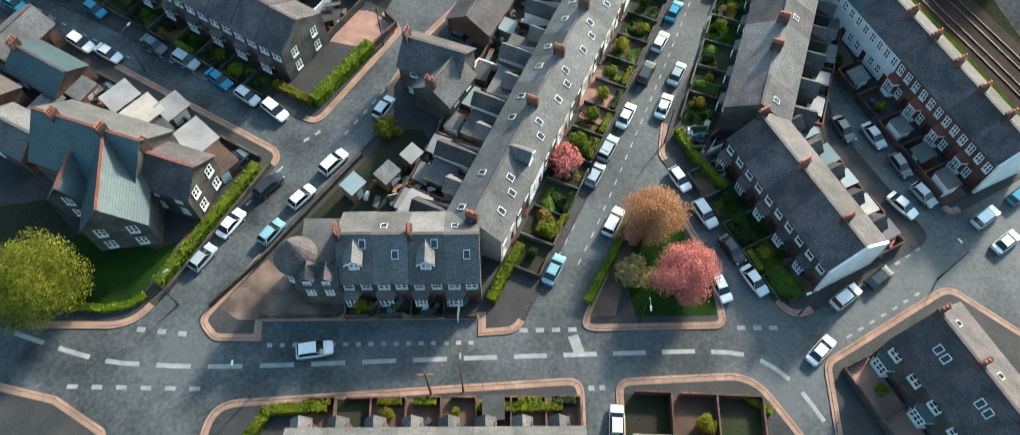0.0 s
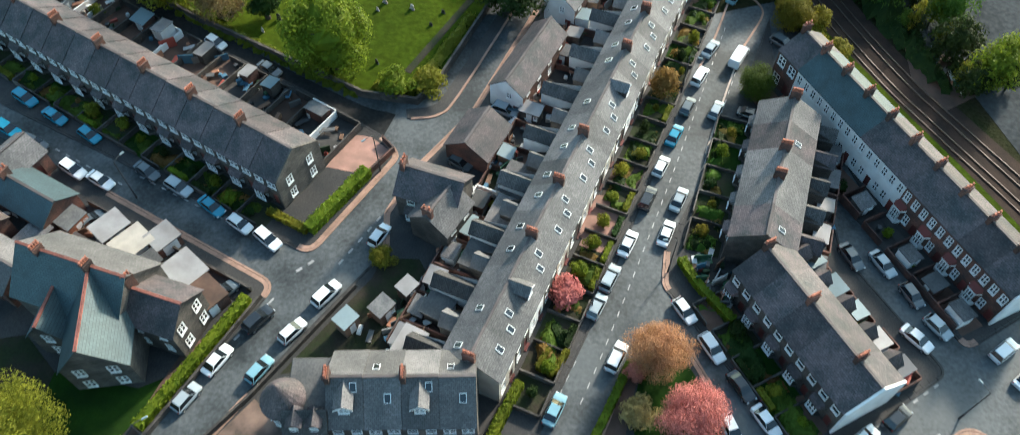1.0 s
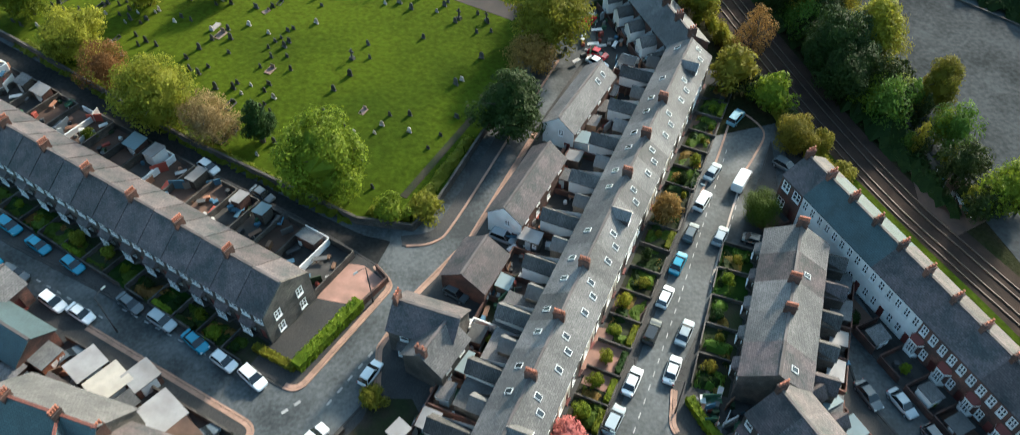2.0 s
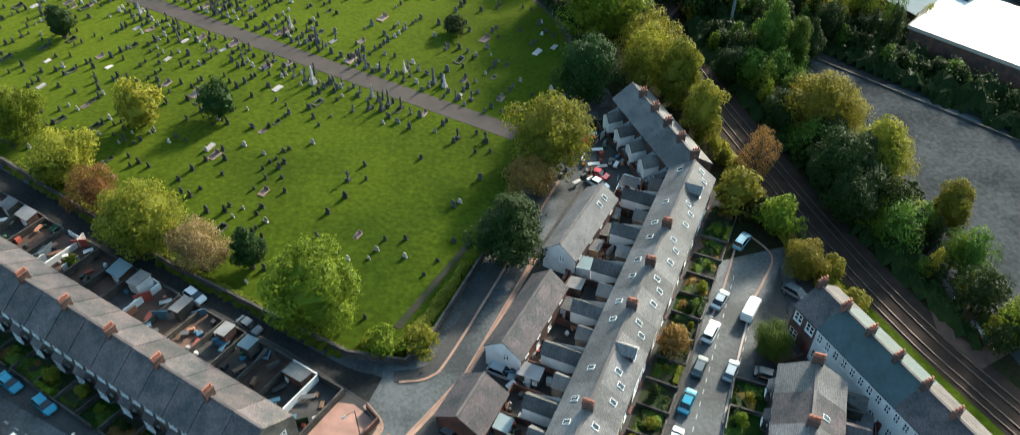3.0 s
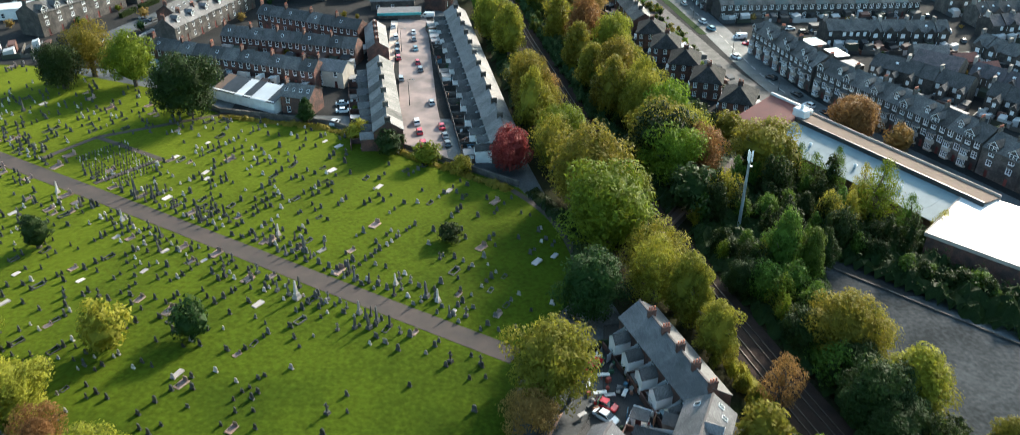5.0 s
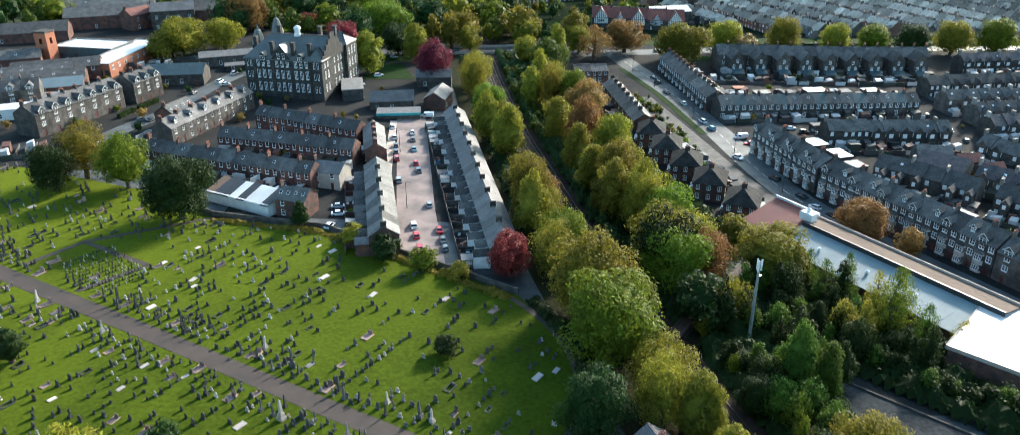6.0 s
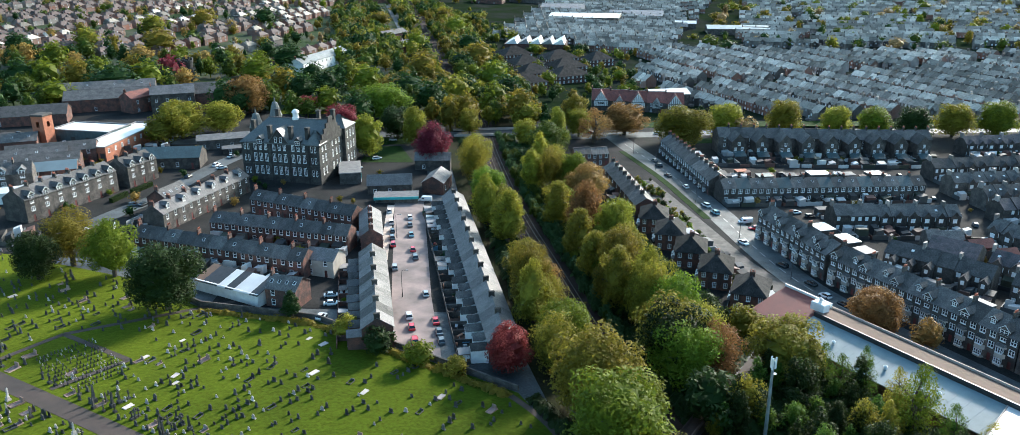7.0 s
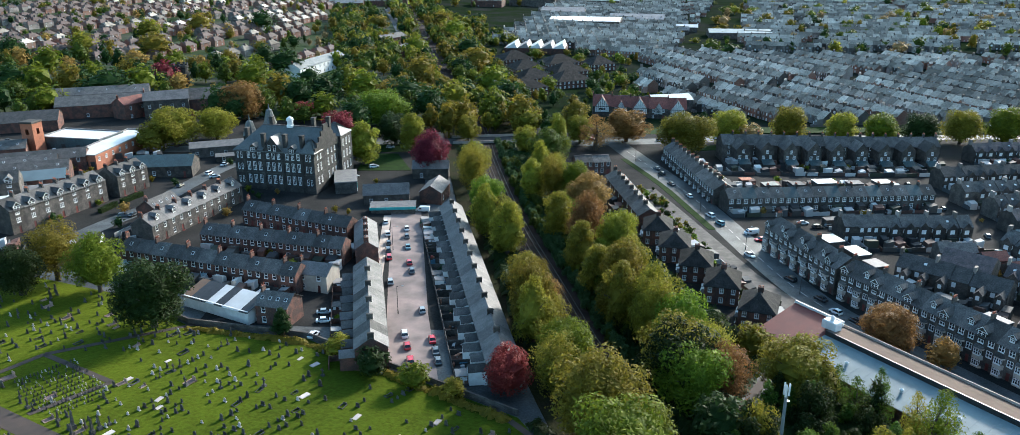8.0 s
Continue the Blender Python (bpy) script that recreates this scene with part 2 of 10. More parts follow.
GALV = shade("galvanised_steel", (0.34, 0.37, 0.39), 0.45, 0.1, 0.5, 4.0, 0.1, 0.01, 0.1, metal=0.4)
GRAVE = shade("gravestone", (0.055, 0.054, 0.053), 0.8, 0.35, 0.8, 6.0, 0.4, 0.02, 0.5, island=0.5, second=(0.10, 0.094, 0.088), amount=0.6)
GRAVE_PINK = shade("pink_grave_gravel", (0.26, 0.165, 0.13), 0.9, 0.35, 0.8, 6.0, 0.4, 0.02, 0.4, island=0.4, second=(0.17, 0.13, 0.11), amount=0.6)
GRAVE_PALE = shade("pale_gravestone", (0.34, 0.29, 0.27), 0.75, 0.25, 0.8, 6.0, 0.3, 0.02, 0.4, island=0.35, second=(0.3, 0.27, 0.25), amount=0.6)
BARK = shade("bark", (0.085, 0.066, 0.05), 0.9, 0.4, 1.0, 6.0, 0.7, 0.05, 0.2)
LEAF_GREEN = leafy("spring_leaves", (0.19, 0.235, 0.020), (0.09, 0.132, 0.012), 0.45)
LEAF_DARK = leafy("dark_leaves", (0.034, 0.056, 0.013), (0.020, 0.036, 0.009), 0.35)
LEAF_MID = leafy("woodland_leaves", (0.10, 0.145, 0.020), (0.052, 0.085, 0.012), 0.42)
LEAF_YELLOW = leafy("yellow_leaves", (0.25, 0.245, 0.028), (0.145, 0.16, 0.02), 0.55)
LEAF_OLIVE = leafy("olive_leaves", (0.28, 0.245, 0.03), (0.145, 0.145, 0.018), 0.5)
LEAF_BROWN = leafy("russet_leaves", (0.30, 0.185, 0.055), (0.2, 0.125, 0.04), 0.5)
LEAF_PINK = leafy("pink_blossom", (0.62, 0.27, 0.2), (0.47, 0.18, 0.13), 0.3)
LEAF_SALMON = leafy("salmon_blossom", (0.50, 0.27, 0.14), (0.36, 0.2, 0.09), 0.4)
LEAF_RED = leafy("copper_leaves", (0.22, 0.04, 0.05), (0.14, 0.028, 0.035), 0.45)
LEAF_WILLOW = leafy("willow_leaves", (0.085, 0.135, 0.05), (0.05, 0.085, 0.032), 0.4)
LEAF_PALE = leafy("budding_leaves", (0.42, 0.34, 0.14), (0.3, 0.24, 0.09), 0.45)


def many_coloured(name, colours):
    """Paint of loose odds and ends: each one takes one of a few colours."""
    m = shade(name, (0.3, 0.3, 0.3), 0.7, 0.2, 0.5, 4.0, 0.1, 0.01, 0)
    n, lk = m.node_tree.nodes, m.node_tree.links
    geo, ramp = n.new("ShaderNodeNewGeometry"), n.new("ShaderNodeValToRGB")
    ramp.color_ramp.interpolation = "CONSTANT"
    for k, c in enumerate(colours):
        e = ramp.color_ramp.elements[k] if k < 2 else ramp.color_ramp.elements.new(k / len(colours))
        e.position, e.color = k / len(colours), (*c, 1)
    lk.new(geo.outputs["Random Per Island"], ramp.inputs[0])
    lk.new(ramp.outputs[0], n["Principled BSDF"].inputs["Base Color"])
    return m


CLUTTER = many_coloured("odds_and_ends", [(0.7, 0.69, 0.66), (0.03, 0.03, 0.032), (0.16, 0.09, 0.055), (0.4, 0.39, 0.38), (0.05, 0.11, 0.06), (0.32, 0.07, 0.05), (0.1, 0.1, 0.1), (0.62, 0.6, 0.57), (0.07, 0.15, 0.22), (0.36, 0.17, 0.1), (0.03, 0.05, 0.02), (0.22, 0.2, 0.18)])
MIXED = many_coloured("mixed_outbuildings", [(0.05, 0.047, 0.044), (0.09, 0.08, 0.07), (0.03, 0.03, 0.032), (0.12, 0.06, 0.045), (0.6, 0.59, 0.57), (0.06, 0.065, 0.07), (0.2, 0.19, 0.18), (0.04, 0.045, 0.03), (0.08, 0.05, 0.04), (0.42, 0.41, 0.4)])

# ---- shapes ----
def soft(v, lo, hi, w=60.0):
    if v > hi:
        return hi + w * (1 - math.exp(-(v - hi) / w))
    if v < lo:
        return lo - w * (1 - math.exp(-(lo - v) / w))
    return v


def g(x, y):
    """Height of the ground: an even slope down to the railway side, easing to flat far off."""
    return -0.68 - 0.0379 * soft(x, -150, 150) - 0.0237 * soft(y, -40, 330)


def mesh_of(name, shape, *materials):
    """shape: (verts, faces) or (verts, faces, material numbers)."""
    me = bpy.data.meshes.new(name)
    me.from_pydata([tuple(v) for v in shape[0]], [], [tuple(f) for f in shape[1]])
    for m in materials:
        me.materials.append(m)
    if len(shape) > 2:
        me.polygons.foreach_set("material_index", shape[2])
    me.update()
    return me


def part(name, shape, material, parent=None, label="", m=None):
    """One mesh object, under parent where there is one. shape may be a ready mesh."""
    me = shape if isinstance(shape, bpy.types.Mesh) else mesh_of(name, shape, *(material if isinstance(material, (list, tuple)) else (material,)))
    ob = new(name, me)
    if parent is not None:
        ob.parent = parent
    if m is not None:
        ob.matrix_basis = m
    if label:
        ob["label"] = label
    return ob


def thing(name, label, category, group="", kind="", m=None):
    ob = tagged(new(name), label, category, group, kind)
    if m is not None:
        ob.matrix_basis = m
    return ob


def join(*shapes):
    vs, fs = [], []
    for v, f in [s[:2] for s in shapes]:
        k = len(vs)
        vs += list(v)
        fs += [tuple(i + k for i in q) for q in f]
    return vs, fs


def moved(shape, dx=0, dy=0, dz=0, turn=0):
    c, s = math.cos(radians(turn)), math.sin(radians(turn))
    return [(x * c - y * s + dx, x * s + y * c + dy, z + dz) for x, y, z in shape[0]], shape[1]


def box(x0, x1, y0, y1, z0, z1, b=0.0):
    """A box; b: a chamfer round its top."""
    if not b:
        v = [(x0, y0, z0), (x1, y0, z0), (x1, y1, z0), (x0, y1, z0), (x0, y0, z1), (x1, y0, z1), (x1, y1, z1), (x0, y1, z1)]
        return v, [(3, 2, 1, 0), (4, 5, 6, 7), (0, 1, 5, 4), (1, 2, 6, 5), (2, 3, 7, 6), (3, 0, 4, 7)]
    rings = [(0, z0), (0, z1 - b), (b, z1)]
    v = [p for i, z in rings for p in ((x0 + i, y0 + i, z), (x1 - i, y0 + i, z), (x1 - i, y1 - i, z), (x0 + i, y1 - i, z))]
    f = [(3, 2, 1, 0), (8, 9, 10, 11)] + [(r * 4 + k, r * 4 + (k + 1) % 4, r * 4 + 4 + (k + 1) % 4, r * 4 + 4 + k) for r in (0, 1) for k in range(4)]
    return v, f


def prism(poly, z0, z1):
    n = len(poly)
    v = [(x, y, z0) for x, y in poly] + [(x, y, z1) for x, y in poly]
    return v, [tuple(range(n - 1, -1, -1)), tuple(range(n, 2 * n))] + [(i, (i + 1) % n, n + (i + 1) % n, n + i) for i in range(n)]


def tube(points, radii, sides=7):
    """A tapered limb along points."""
    v, f = [], []
    pts = [Vector(p) for p in points]
    for i, p in enumerate(pts):
        d = (pts[min(i + 1, len(pts) - 1)] - pts[max(i - 1, 0)]).normalized()
        a = d.orthogonal().normalized()
        b = d.cross(a)
        for k in range(sides):
            t = 2 * math.pi * k / sides
            v.append(tuple(p + (a * math.cos(t) + b * math.sin(t)) * radii[i]))
    for i in range(len(pts) - 1):
        for k in range(sides):
            f.append((i * sides + k, i * sides + (k + 1) % sides, (i + 1) * sides + (k + 1) % sides, (i + 1) * sides + k))
    f.append(tuple(range(len(v) - sides, len(v))))
    return v, f


def turned(profile, sides=12):
    """A body of revolution from (radius, height) pairs."""
    v = [(r * math.cos(2 * math.pi * k / sides), r * math.sin(2 * math.pi * k / sides), z) for r, z in profile for k in range(sides)]
    f = [(i * sides + k, i * sides + (k + 1) % sides, (i + 1) * sides + (k + 1) % sides, (i + 1) * sides + k) for i in range(len(profile) - 1) for k in range(sides)]
    return v, f + [tuple(range(len(v) - sides, len(v)))]


def rounded(points):
    """Corners (x, y) or (x, y, radius) as a polygon with rounded corners, anticlockwise."""
    n, out = len(points), []
    for i, p in enumerate(points):
        if len(p) < 3:
            out.append(Vector(p[:2]))
            continue
        a, b, c = Vector(points[i - 1][:2]), Vector(p[:2]), Vector(points[(i + 1) % n][:2])
        u, w = (a - b).normalized(), (c - b).normalized()
        half = max(0.15, u.angle(w) / 2)
        cut = min(p[2] / math.tan(half), (a - b).length * 0.48, (c - b).length * 0.48)
        s, e = b + u * cut, b + w * cut
        for k in range(7):
            t = k / 6
            out.append(s * (1 - t) ** 2 + b * 2 * t * (1 - t) + e * t * t)
    if sum(a.x * b.y - b.x * a.y for a, b in zip(out, out[1:] + out[:1])) < 0:
        out.reverse()
    return out


def inset(poly, d):
    n, out = len(poly), []
    for i in range(n):
        a, b, c = poly[i - 1], poly[i], poly[(i + 1) % n]
        u, w = (b - a).normalized(), (c - b).normalized()
        nu, nw = Vector((-u.y, u.x)), Vector((-w.y, w.x))
        m = nu + nw
        out.append(b + m * (d / max(0.5, m.dot(nu))) if m.length > 0.01 else b + nu * d)
    return out


def sheet(name, points, top, material, label, category="ground", kind="structure", skirt=0.5):
    """A flat patch that lies on the sloping ground, with an edge of real thickness."""
    poly = rounded(points)
    n = len(poly)
    v = [(p.x, p.y, g(p.x, p.y) + top) for p in poly] + [(p.x, p.y, g(p.x, p.y) + top - skirt) for p in poly]
    f = [tuple(range(n))] + [(n + i, n + (i + 1) % n, (i + 1) % n, i) for i in range(n)]
    return tagged(part(name, (v, f), material), label, category, kind=kind)


def strip(points, width, top, thick=0.3, side=0.0, step=6.0):
    """A band of some width along a line, laid on the ground. side: how far it is pushed to its left."""
    pts = [Vector(p) for p in points]
    line = [pts[0]]
    for a, b in zip(pts, pts[1:]):
        k = max(1, int((b - a).length / step))
        line += [a.lerp(b, i / k) for i in range(1, k + 1)]
    v, f = [], []
    for i, p in enumerate(line):
        d = (line[min(i + 1, len(line) - 1)] - line[max(i - 1, 0)]).normalized()
        nrm = Vector((-d.y, d.x))
        l, r = p + nrm * (side + width / 2), p + nrm * (side - width / 2)
        for q, dz in ((l, top), (r, top), (r, top - thick), (l, top - thick)):
            v.append((q.x, q.y, g(q.x, q.y) + dz))
    for i in range(len(line) - 1):
        a = i * 4
        for k in range(4):
            f.append((a + k, a + 4 + k, a + 4 + (k + 1) % 4, a + (k + 1) % 4))
    return v, f + [(0, 1, 2, 3), (len(v) - 1, len(v) - 2, len(v) - 3, len(v) - 4)]


def smooth_line(points, n=6):
    """A Catmull-Rom line through points."""
    p = [Vector(q) for q in points]
    p = [p[0] * 2 - p[1]] + p + [p[-1] * 2 - p[-2]]
    out = []
    for i in range(1, len(p) - 2):
        for k in range(n):
            t = k / n
            out.append(0.5 * (2 * p[i] + (p[i + 1] - p[i - 1]) * t + (2 * p[i - 1] - 5 * p[i] + 4 * p[i + 1] - p[i + 2]) * t * t + (3 * p[i] - p[i - 1] - 3 * p[i + 1] + p[i + 2]) * t ** 3))
    return out + [p[-2]]


def on_ground(x, y, turn=0.0, dz=0.0, scale=1.0):
    return pose(x, y, g(x, y) + dz, 0, 0, turn) @ Matrix.Scale(scale, 4)


KERB_STONE = {}


def block(name, points, label, kerb=True, plain=None):
    """A raised pavement with a kerb: worn kerb stones round the edge, tarmac inside."""
    poly = rounded(points)
    inner = inset(poly, 0.9)
    n = len(poly)
    v = [(p.x, p.y, g(p.x, p.y) + 0.10) for p in inner] + [(p.x, p.y, g(p.x, p.y) - 0.4) for p in inner]
    ob = tagged(part(name, (v, [tuple(range(n))] + [(n + i, n + (i + 1) % n, (i + 1) % n, i) for i in range(n)]), PAVING), label, "pavement", kind="structure")
    if kerb:
        # two courses of stones with open joints
        for nm, d0, d1, dz, w in (("kerb", 0.0, 0.3, 0.13, 1.6), ("paving_edge", 0.36, 0.9, 0.12, 1.2)):
            a, b = inset(poly, d0) if d0 else poly, inset(poly, d1)
            vs, fs, ms = [], [], []
            for i in range(n):
                a0, a1, b0, b1 = a[i], a[(i + 1) % n], b[i], b[(i + 1) % n]
                length = (a1 - a0).length
                mid = (a0 + a1) / 2
                dark = 1 if plain and plain(mid.x, mid.y) else 0
                if length > 150:
                    continue
                k = max(1, int(length / w))
                for j in range(k):
                    t0, t1 = (j + 0.015) / k, (j + 1 - 0.015) / k
                    base = len(vs)
                    for q in (a0.lerp(a1, t0), a0.lerp(a1, t1), b0.lerp(b1, t1), b0.lerp(b1, t0)):
                        h = g(q.x, q.y)
                        vs += [(q.x, q.y, h + dz), (q.x, q.y, h - 0.2)]
                    ms += [dark] * 5
                    fs += [(base, base + 2, base + 4, base + 6)] + [(base + 2 * q, base + 2 * q + 1, base + (2 * q + 3) % 8, base + (2 * q + 2) % 8) for q in range(4)]
            tagged(part(nm, (vs, fs, ms), (KERB, PAVING), ob, "worn sandstone kerb stones"), kind="stuff")
    return ob

# ---- the land: one sheet to the horizon, then blocks of pavement with kerbs ----
xs = np.concatenate([[-3500, -2400, -1600, -1100, -750], np.arange(-500, 501, 50), [750, 1100, 1600, 2400, 3500]])
ys = np.concatenate([[-1500, -800, -400, -200, -100], np.arange(-50, 701, 50), [850, 1000, 1300, 1700, 2400, 3400, 4400]])
gv = [(float(x), float(y), g(x, y) - (0.35 if y > 260 else 0.0)) for y in ys for x in xs]
gf = [(j * len(xs) + i, j * len(xs) + i + 1, (j + 1) * len(xs) + i + 1, (j + 1) * len(xs) + i) for j in range(len(ys) - 1) for i in range(len(xs) - 1)]
tagged(part("ground", (gv, gf), ASPHALT), "dark damp asphalt of roads and yards, stained, wet sheen painted pale", "road", kind="structure")

block("pavement_villa", [(-130, 36), (-58, 34.3), (-45, 34.3, 6), (-30.2, 59.8, 2.5), (-56, 74.6), (-130, 112.5)], "pavement round the villa garden", plain=lambda x, y: x < -57 or (40 < y < 56 and x > -43))
block("pavement_left_terrace", [(-130, 118.8), (-26.6, 64.2, 2.5), (-15.6, 82, 2.5), (-18.5, 85.6, 2), (-31, 94.4), (-75, 120.6), (-130, 150)], "pavement round the long terrace and its yards", plain=lambda x, y: x < -32 or y > 86)
block("pavement_corner_terrace", [(-37.9, 35.5, 2), (-35.6, 32.9, 2), (-29.9, 32.9), (-30, 35.4), (-3.9, 36), (-3.9, 33.8), (1.0, 34.2, 3), (10.1, 52.9), (22.4, 81.5), (38.2, 122.5), (40.5, 128.5, 2),
    (33, 150), (27, 160), (19, 158), (17, 140), (4.6, 114.8), (-5.8, 90.9), (-13.1, 80.7), (-17.4, 71.6, 2), (-17, 65), (-31.6, 44.6)], "pavement round the corner terrace", plain=lambda x, y: (x > 4 and y > 44) or y > 118 or (x < -18 and 45 < y < 64))
block("pavement_triangle", [(8.1, 34.5, 1.6), (26.9, 35.1, 1.8), (26, 44.4), (22.5, 52.8, 1.5), (17.5, 55, 2)], "small green triangle between three roads")
block("pavement_flats", [(20.4, 60.5, 3), (35, 35.6, 3.5), (55.6, 48, 2), (46.3, 66), (46.2, 80), (43.5, 100), (45, 114), (41.5, 106), (30.9, 81.6), (26.5, 75.2), (21.4, 66)], "pavement round the bent terrace", plain=lambda x, y: y > 68 or (24 < x < 32 and y < 58) or x > 43)
block("pavement_white_terrace", [(58.6, 51.0, 2), (74, 59.5), (66, 82), (55, 108), (47, 114), (46, 100), (51, 80), (55, 64)], "pavement by the white-fronted terrace", plain=lambda x, y: y > 53)
block("pavement_corner_shop", [(37.6, 21), (37.9, 31, 2.5), (56, 41.5, 3), (64, 35), (76, 12), (60, -10), (44, 0)], "pavement round the corner houses")
block("pavement_south", [(-38, 0), (-34.5, 25.6, 4), (8.7, 28.8, 2), (8.7, 0)], "pavement before the southern terrace")
block("pavement_south_east", [(12.4, 0), (12.4, 28.6, 2), (29.2, 29.6, 6), (48, 0)], "pavement before the eastern houses")
block("pavement_south_west", [(-95, 29), (-60, 27.8), (-52, 26), (-45.8, 22.3), (-38, 5), (-95, -5)], "pavement at the south-west corner")

# cemetery
CEM = [(-13.5, 92.8, 3), (1.5, 128), (3.4, 150), (16.5, 170), (14, 191), (4, 212), (-26, 231.5), (-48, 245.5), (-80, 251.5), (-104, 269), (-148, 285), (-148, 172), (-88.6, 136), (-52, 111), (-22, 94.5)]
sheet("cemetery_grass", CEM, 0.14, GRASS, "bright mown cemetery grass", "grass")
sheet("cemetery_grass", [(-148, 172), (-148, 285), (-300, 330), (-300, 240)], 0.13, GRASS, "bright mown cemetery grass", "grass")
tagged(part("cemetery_path", strip(smooth_line([(-160, 240), (-121, 218), (-79, 194.6), (-38, 171.2), (2.5, 148.4)]), 4.6, 0.18), PATH), "broad worn tarmac path through the graves", "path", kind="structure")
tagged(part("cemetery_path", strip([(-16, 99), (-5.6, 118)], 1.2, 0.175), SOIL), "narrow dark footpath in the grass", "path", kind="structure")
for a, b in (((-107, 234.2), (-86, 222.2)), ((-86, 222.2), (-97, 208.5)), ((-107, 234.2), (-115, 221)), ((-107, 234.2), (-72, 256))):
    tagged(part("cemetery_path", strip([a, b], 1.5, 0.185), PATH), "narrow tarmac path round a plot of graves", "path", kind="structure")
tagged(part("cemetery_path", strip(smooth_line([(-2, 216), (8, 203), (13, 192), (15.5, 178), (13, 160)]), 1.6, 0.175), PATH), "worn footpath along the cemetery edge", "path", kind="structure")

# railway and its wooded banks
RAIL = [(98, 30), (78, 71), (69, 88), (62.4, 101), (55, 121), (45, 155), (36, 190), (26, 230), (14.5, 293), (6.2, 340), (-4.5, 420), (-14, 507), (-38, 634), (-68, 828), (-112, 1125), (-200, 1700)]
rail_line = smooth_line(RAIL)
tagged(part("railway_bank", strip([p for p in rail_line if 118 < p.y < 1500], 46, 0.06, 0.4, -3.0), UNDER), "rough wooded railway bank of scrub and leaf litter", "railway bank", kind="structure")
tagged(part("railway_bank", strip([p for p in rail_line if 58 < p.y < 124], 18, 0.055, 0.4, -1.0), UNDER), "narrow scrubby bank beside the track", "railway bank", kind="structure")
tagged(part("track_bed", strip(rail_line, 9.6, 0.16, 0.4), BALLAST), "dark brown stone ballast of a double railway track", "railway", kind="structure")
for side in (-2.6, -1.15, 1.15, 2.6):
    tagged(part("rail", strip(rail_line[:66], 0.16, 0.36, 0.2, side), STEEL), "worn steel rail on the ballast", "rail", kind="structure")

sheet("car_park", [(63.5, 146), (68, 181), (104, 149), (150, 110), (130, 40), (84, 60), (75, 97)], 0.1, TARMAC_OLD, "large empty tarmac yard beside the railway", "car park")
tagged(part("grass_verge", strip([(50, 116), (57.2, 101), (62, 90.5), (66.8, 81), (71.4, 71), (77, 57)], 3.0, 0.2), GRASS), "strip of bright grass along the railway", "grass", kind="structure")

# ---- houses ----
WINDOWS, PIECES = {}, {}


def window_mesh(w, h, bars=1):
    """Sash window, origin at the foot of its opening, face towards -y: frame, bars, sill and glass."""
    key = (round(w, 2), round(h, 2), bars)
    if key not in WINDOWS:
        # one welded sheet of cells: sill row, then frame cells standing proud of the set-back glass cells
        f = 0.13 if bars < 2 else 0.17
        cx = [-w / 2, *[v for k in range(bars) for v in (-w / 2 + w * k / bars + f / (1 if k == 0 else 2), -w / 2 + w * (k + 1) / bars - f / (1 if k == bars - 1 else 2))], w / 2]
        cz = [-0.12, 0.0, f, h / 2 - 0.04, h / 2 + 0.04, h - f, h]
        level = [[-0.16 if j == 0 else (0.03 if i % 2 == 1 and j in (2, 4) else -0.05) for i in range(len(cx) - 1)] for j in range(6)]
        v, fc, mi, seen = [], [], [], {}

        def vert(p):
            q = tuple(round(c, 4) for c in p)
            if q not in seen:
                seen[q] = len(v)
                v.append(q)
            return seen[q]

        def quad(m, *p):
            fc.append(tuple(vert(q) for q in p))
            mi.append(m)

        for j in range(6):
            for i in range(len(cx) - 1):
                y, a, b, c, d = level[j][i], cx[i], cx[i + 1], cz[j], cz[j + 1]
                quad(1 if y > 0 else 0, (a, y, c), (b, y, c), (b, y, d), (a, y, d))
                if i + 2 < len(cx) and level[j][i + 1] != y:
                    y2 = level[j][i + 1]
                    quad(0, (b, y, c), (b, y2, c), (b, y2, d), (b, y, d))
                if j < 5 and level[j + 1][i] != y:
                    y2 = level[j + 1][i]
                    quad(0, (a, y, d), (b, y, d), (b, y2, d), (a, y2, d))
        WINDOWS[key] = mesh_of("window", (v, fc, mi), WHITE, PANE)
    return WINDOWS[key]


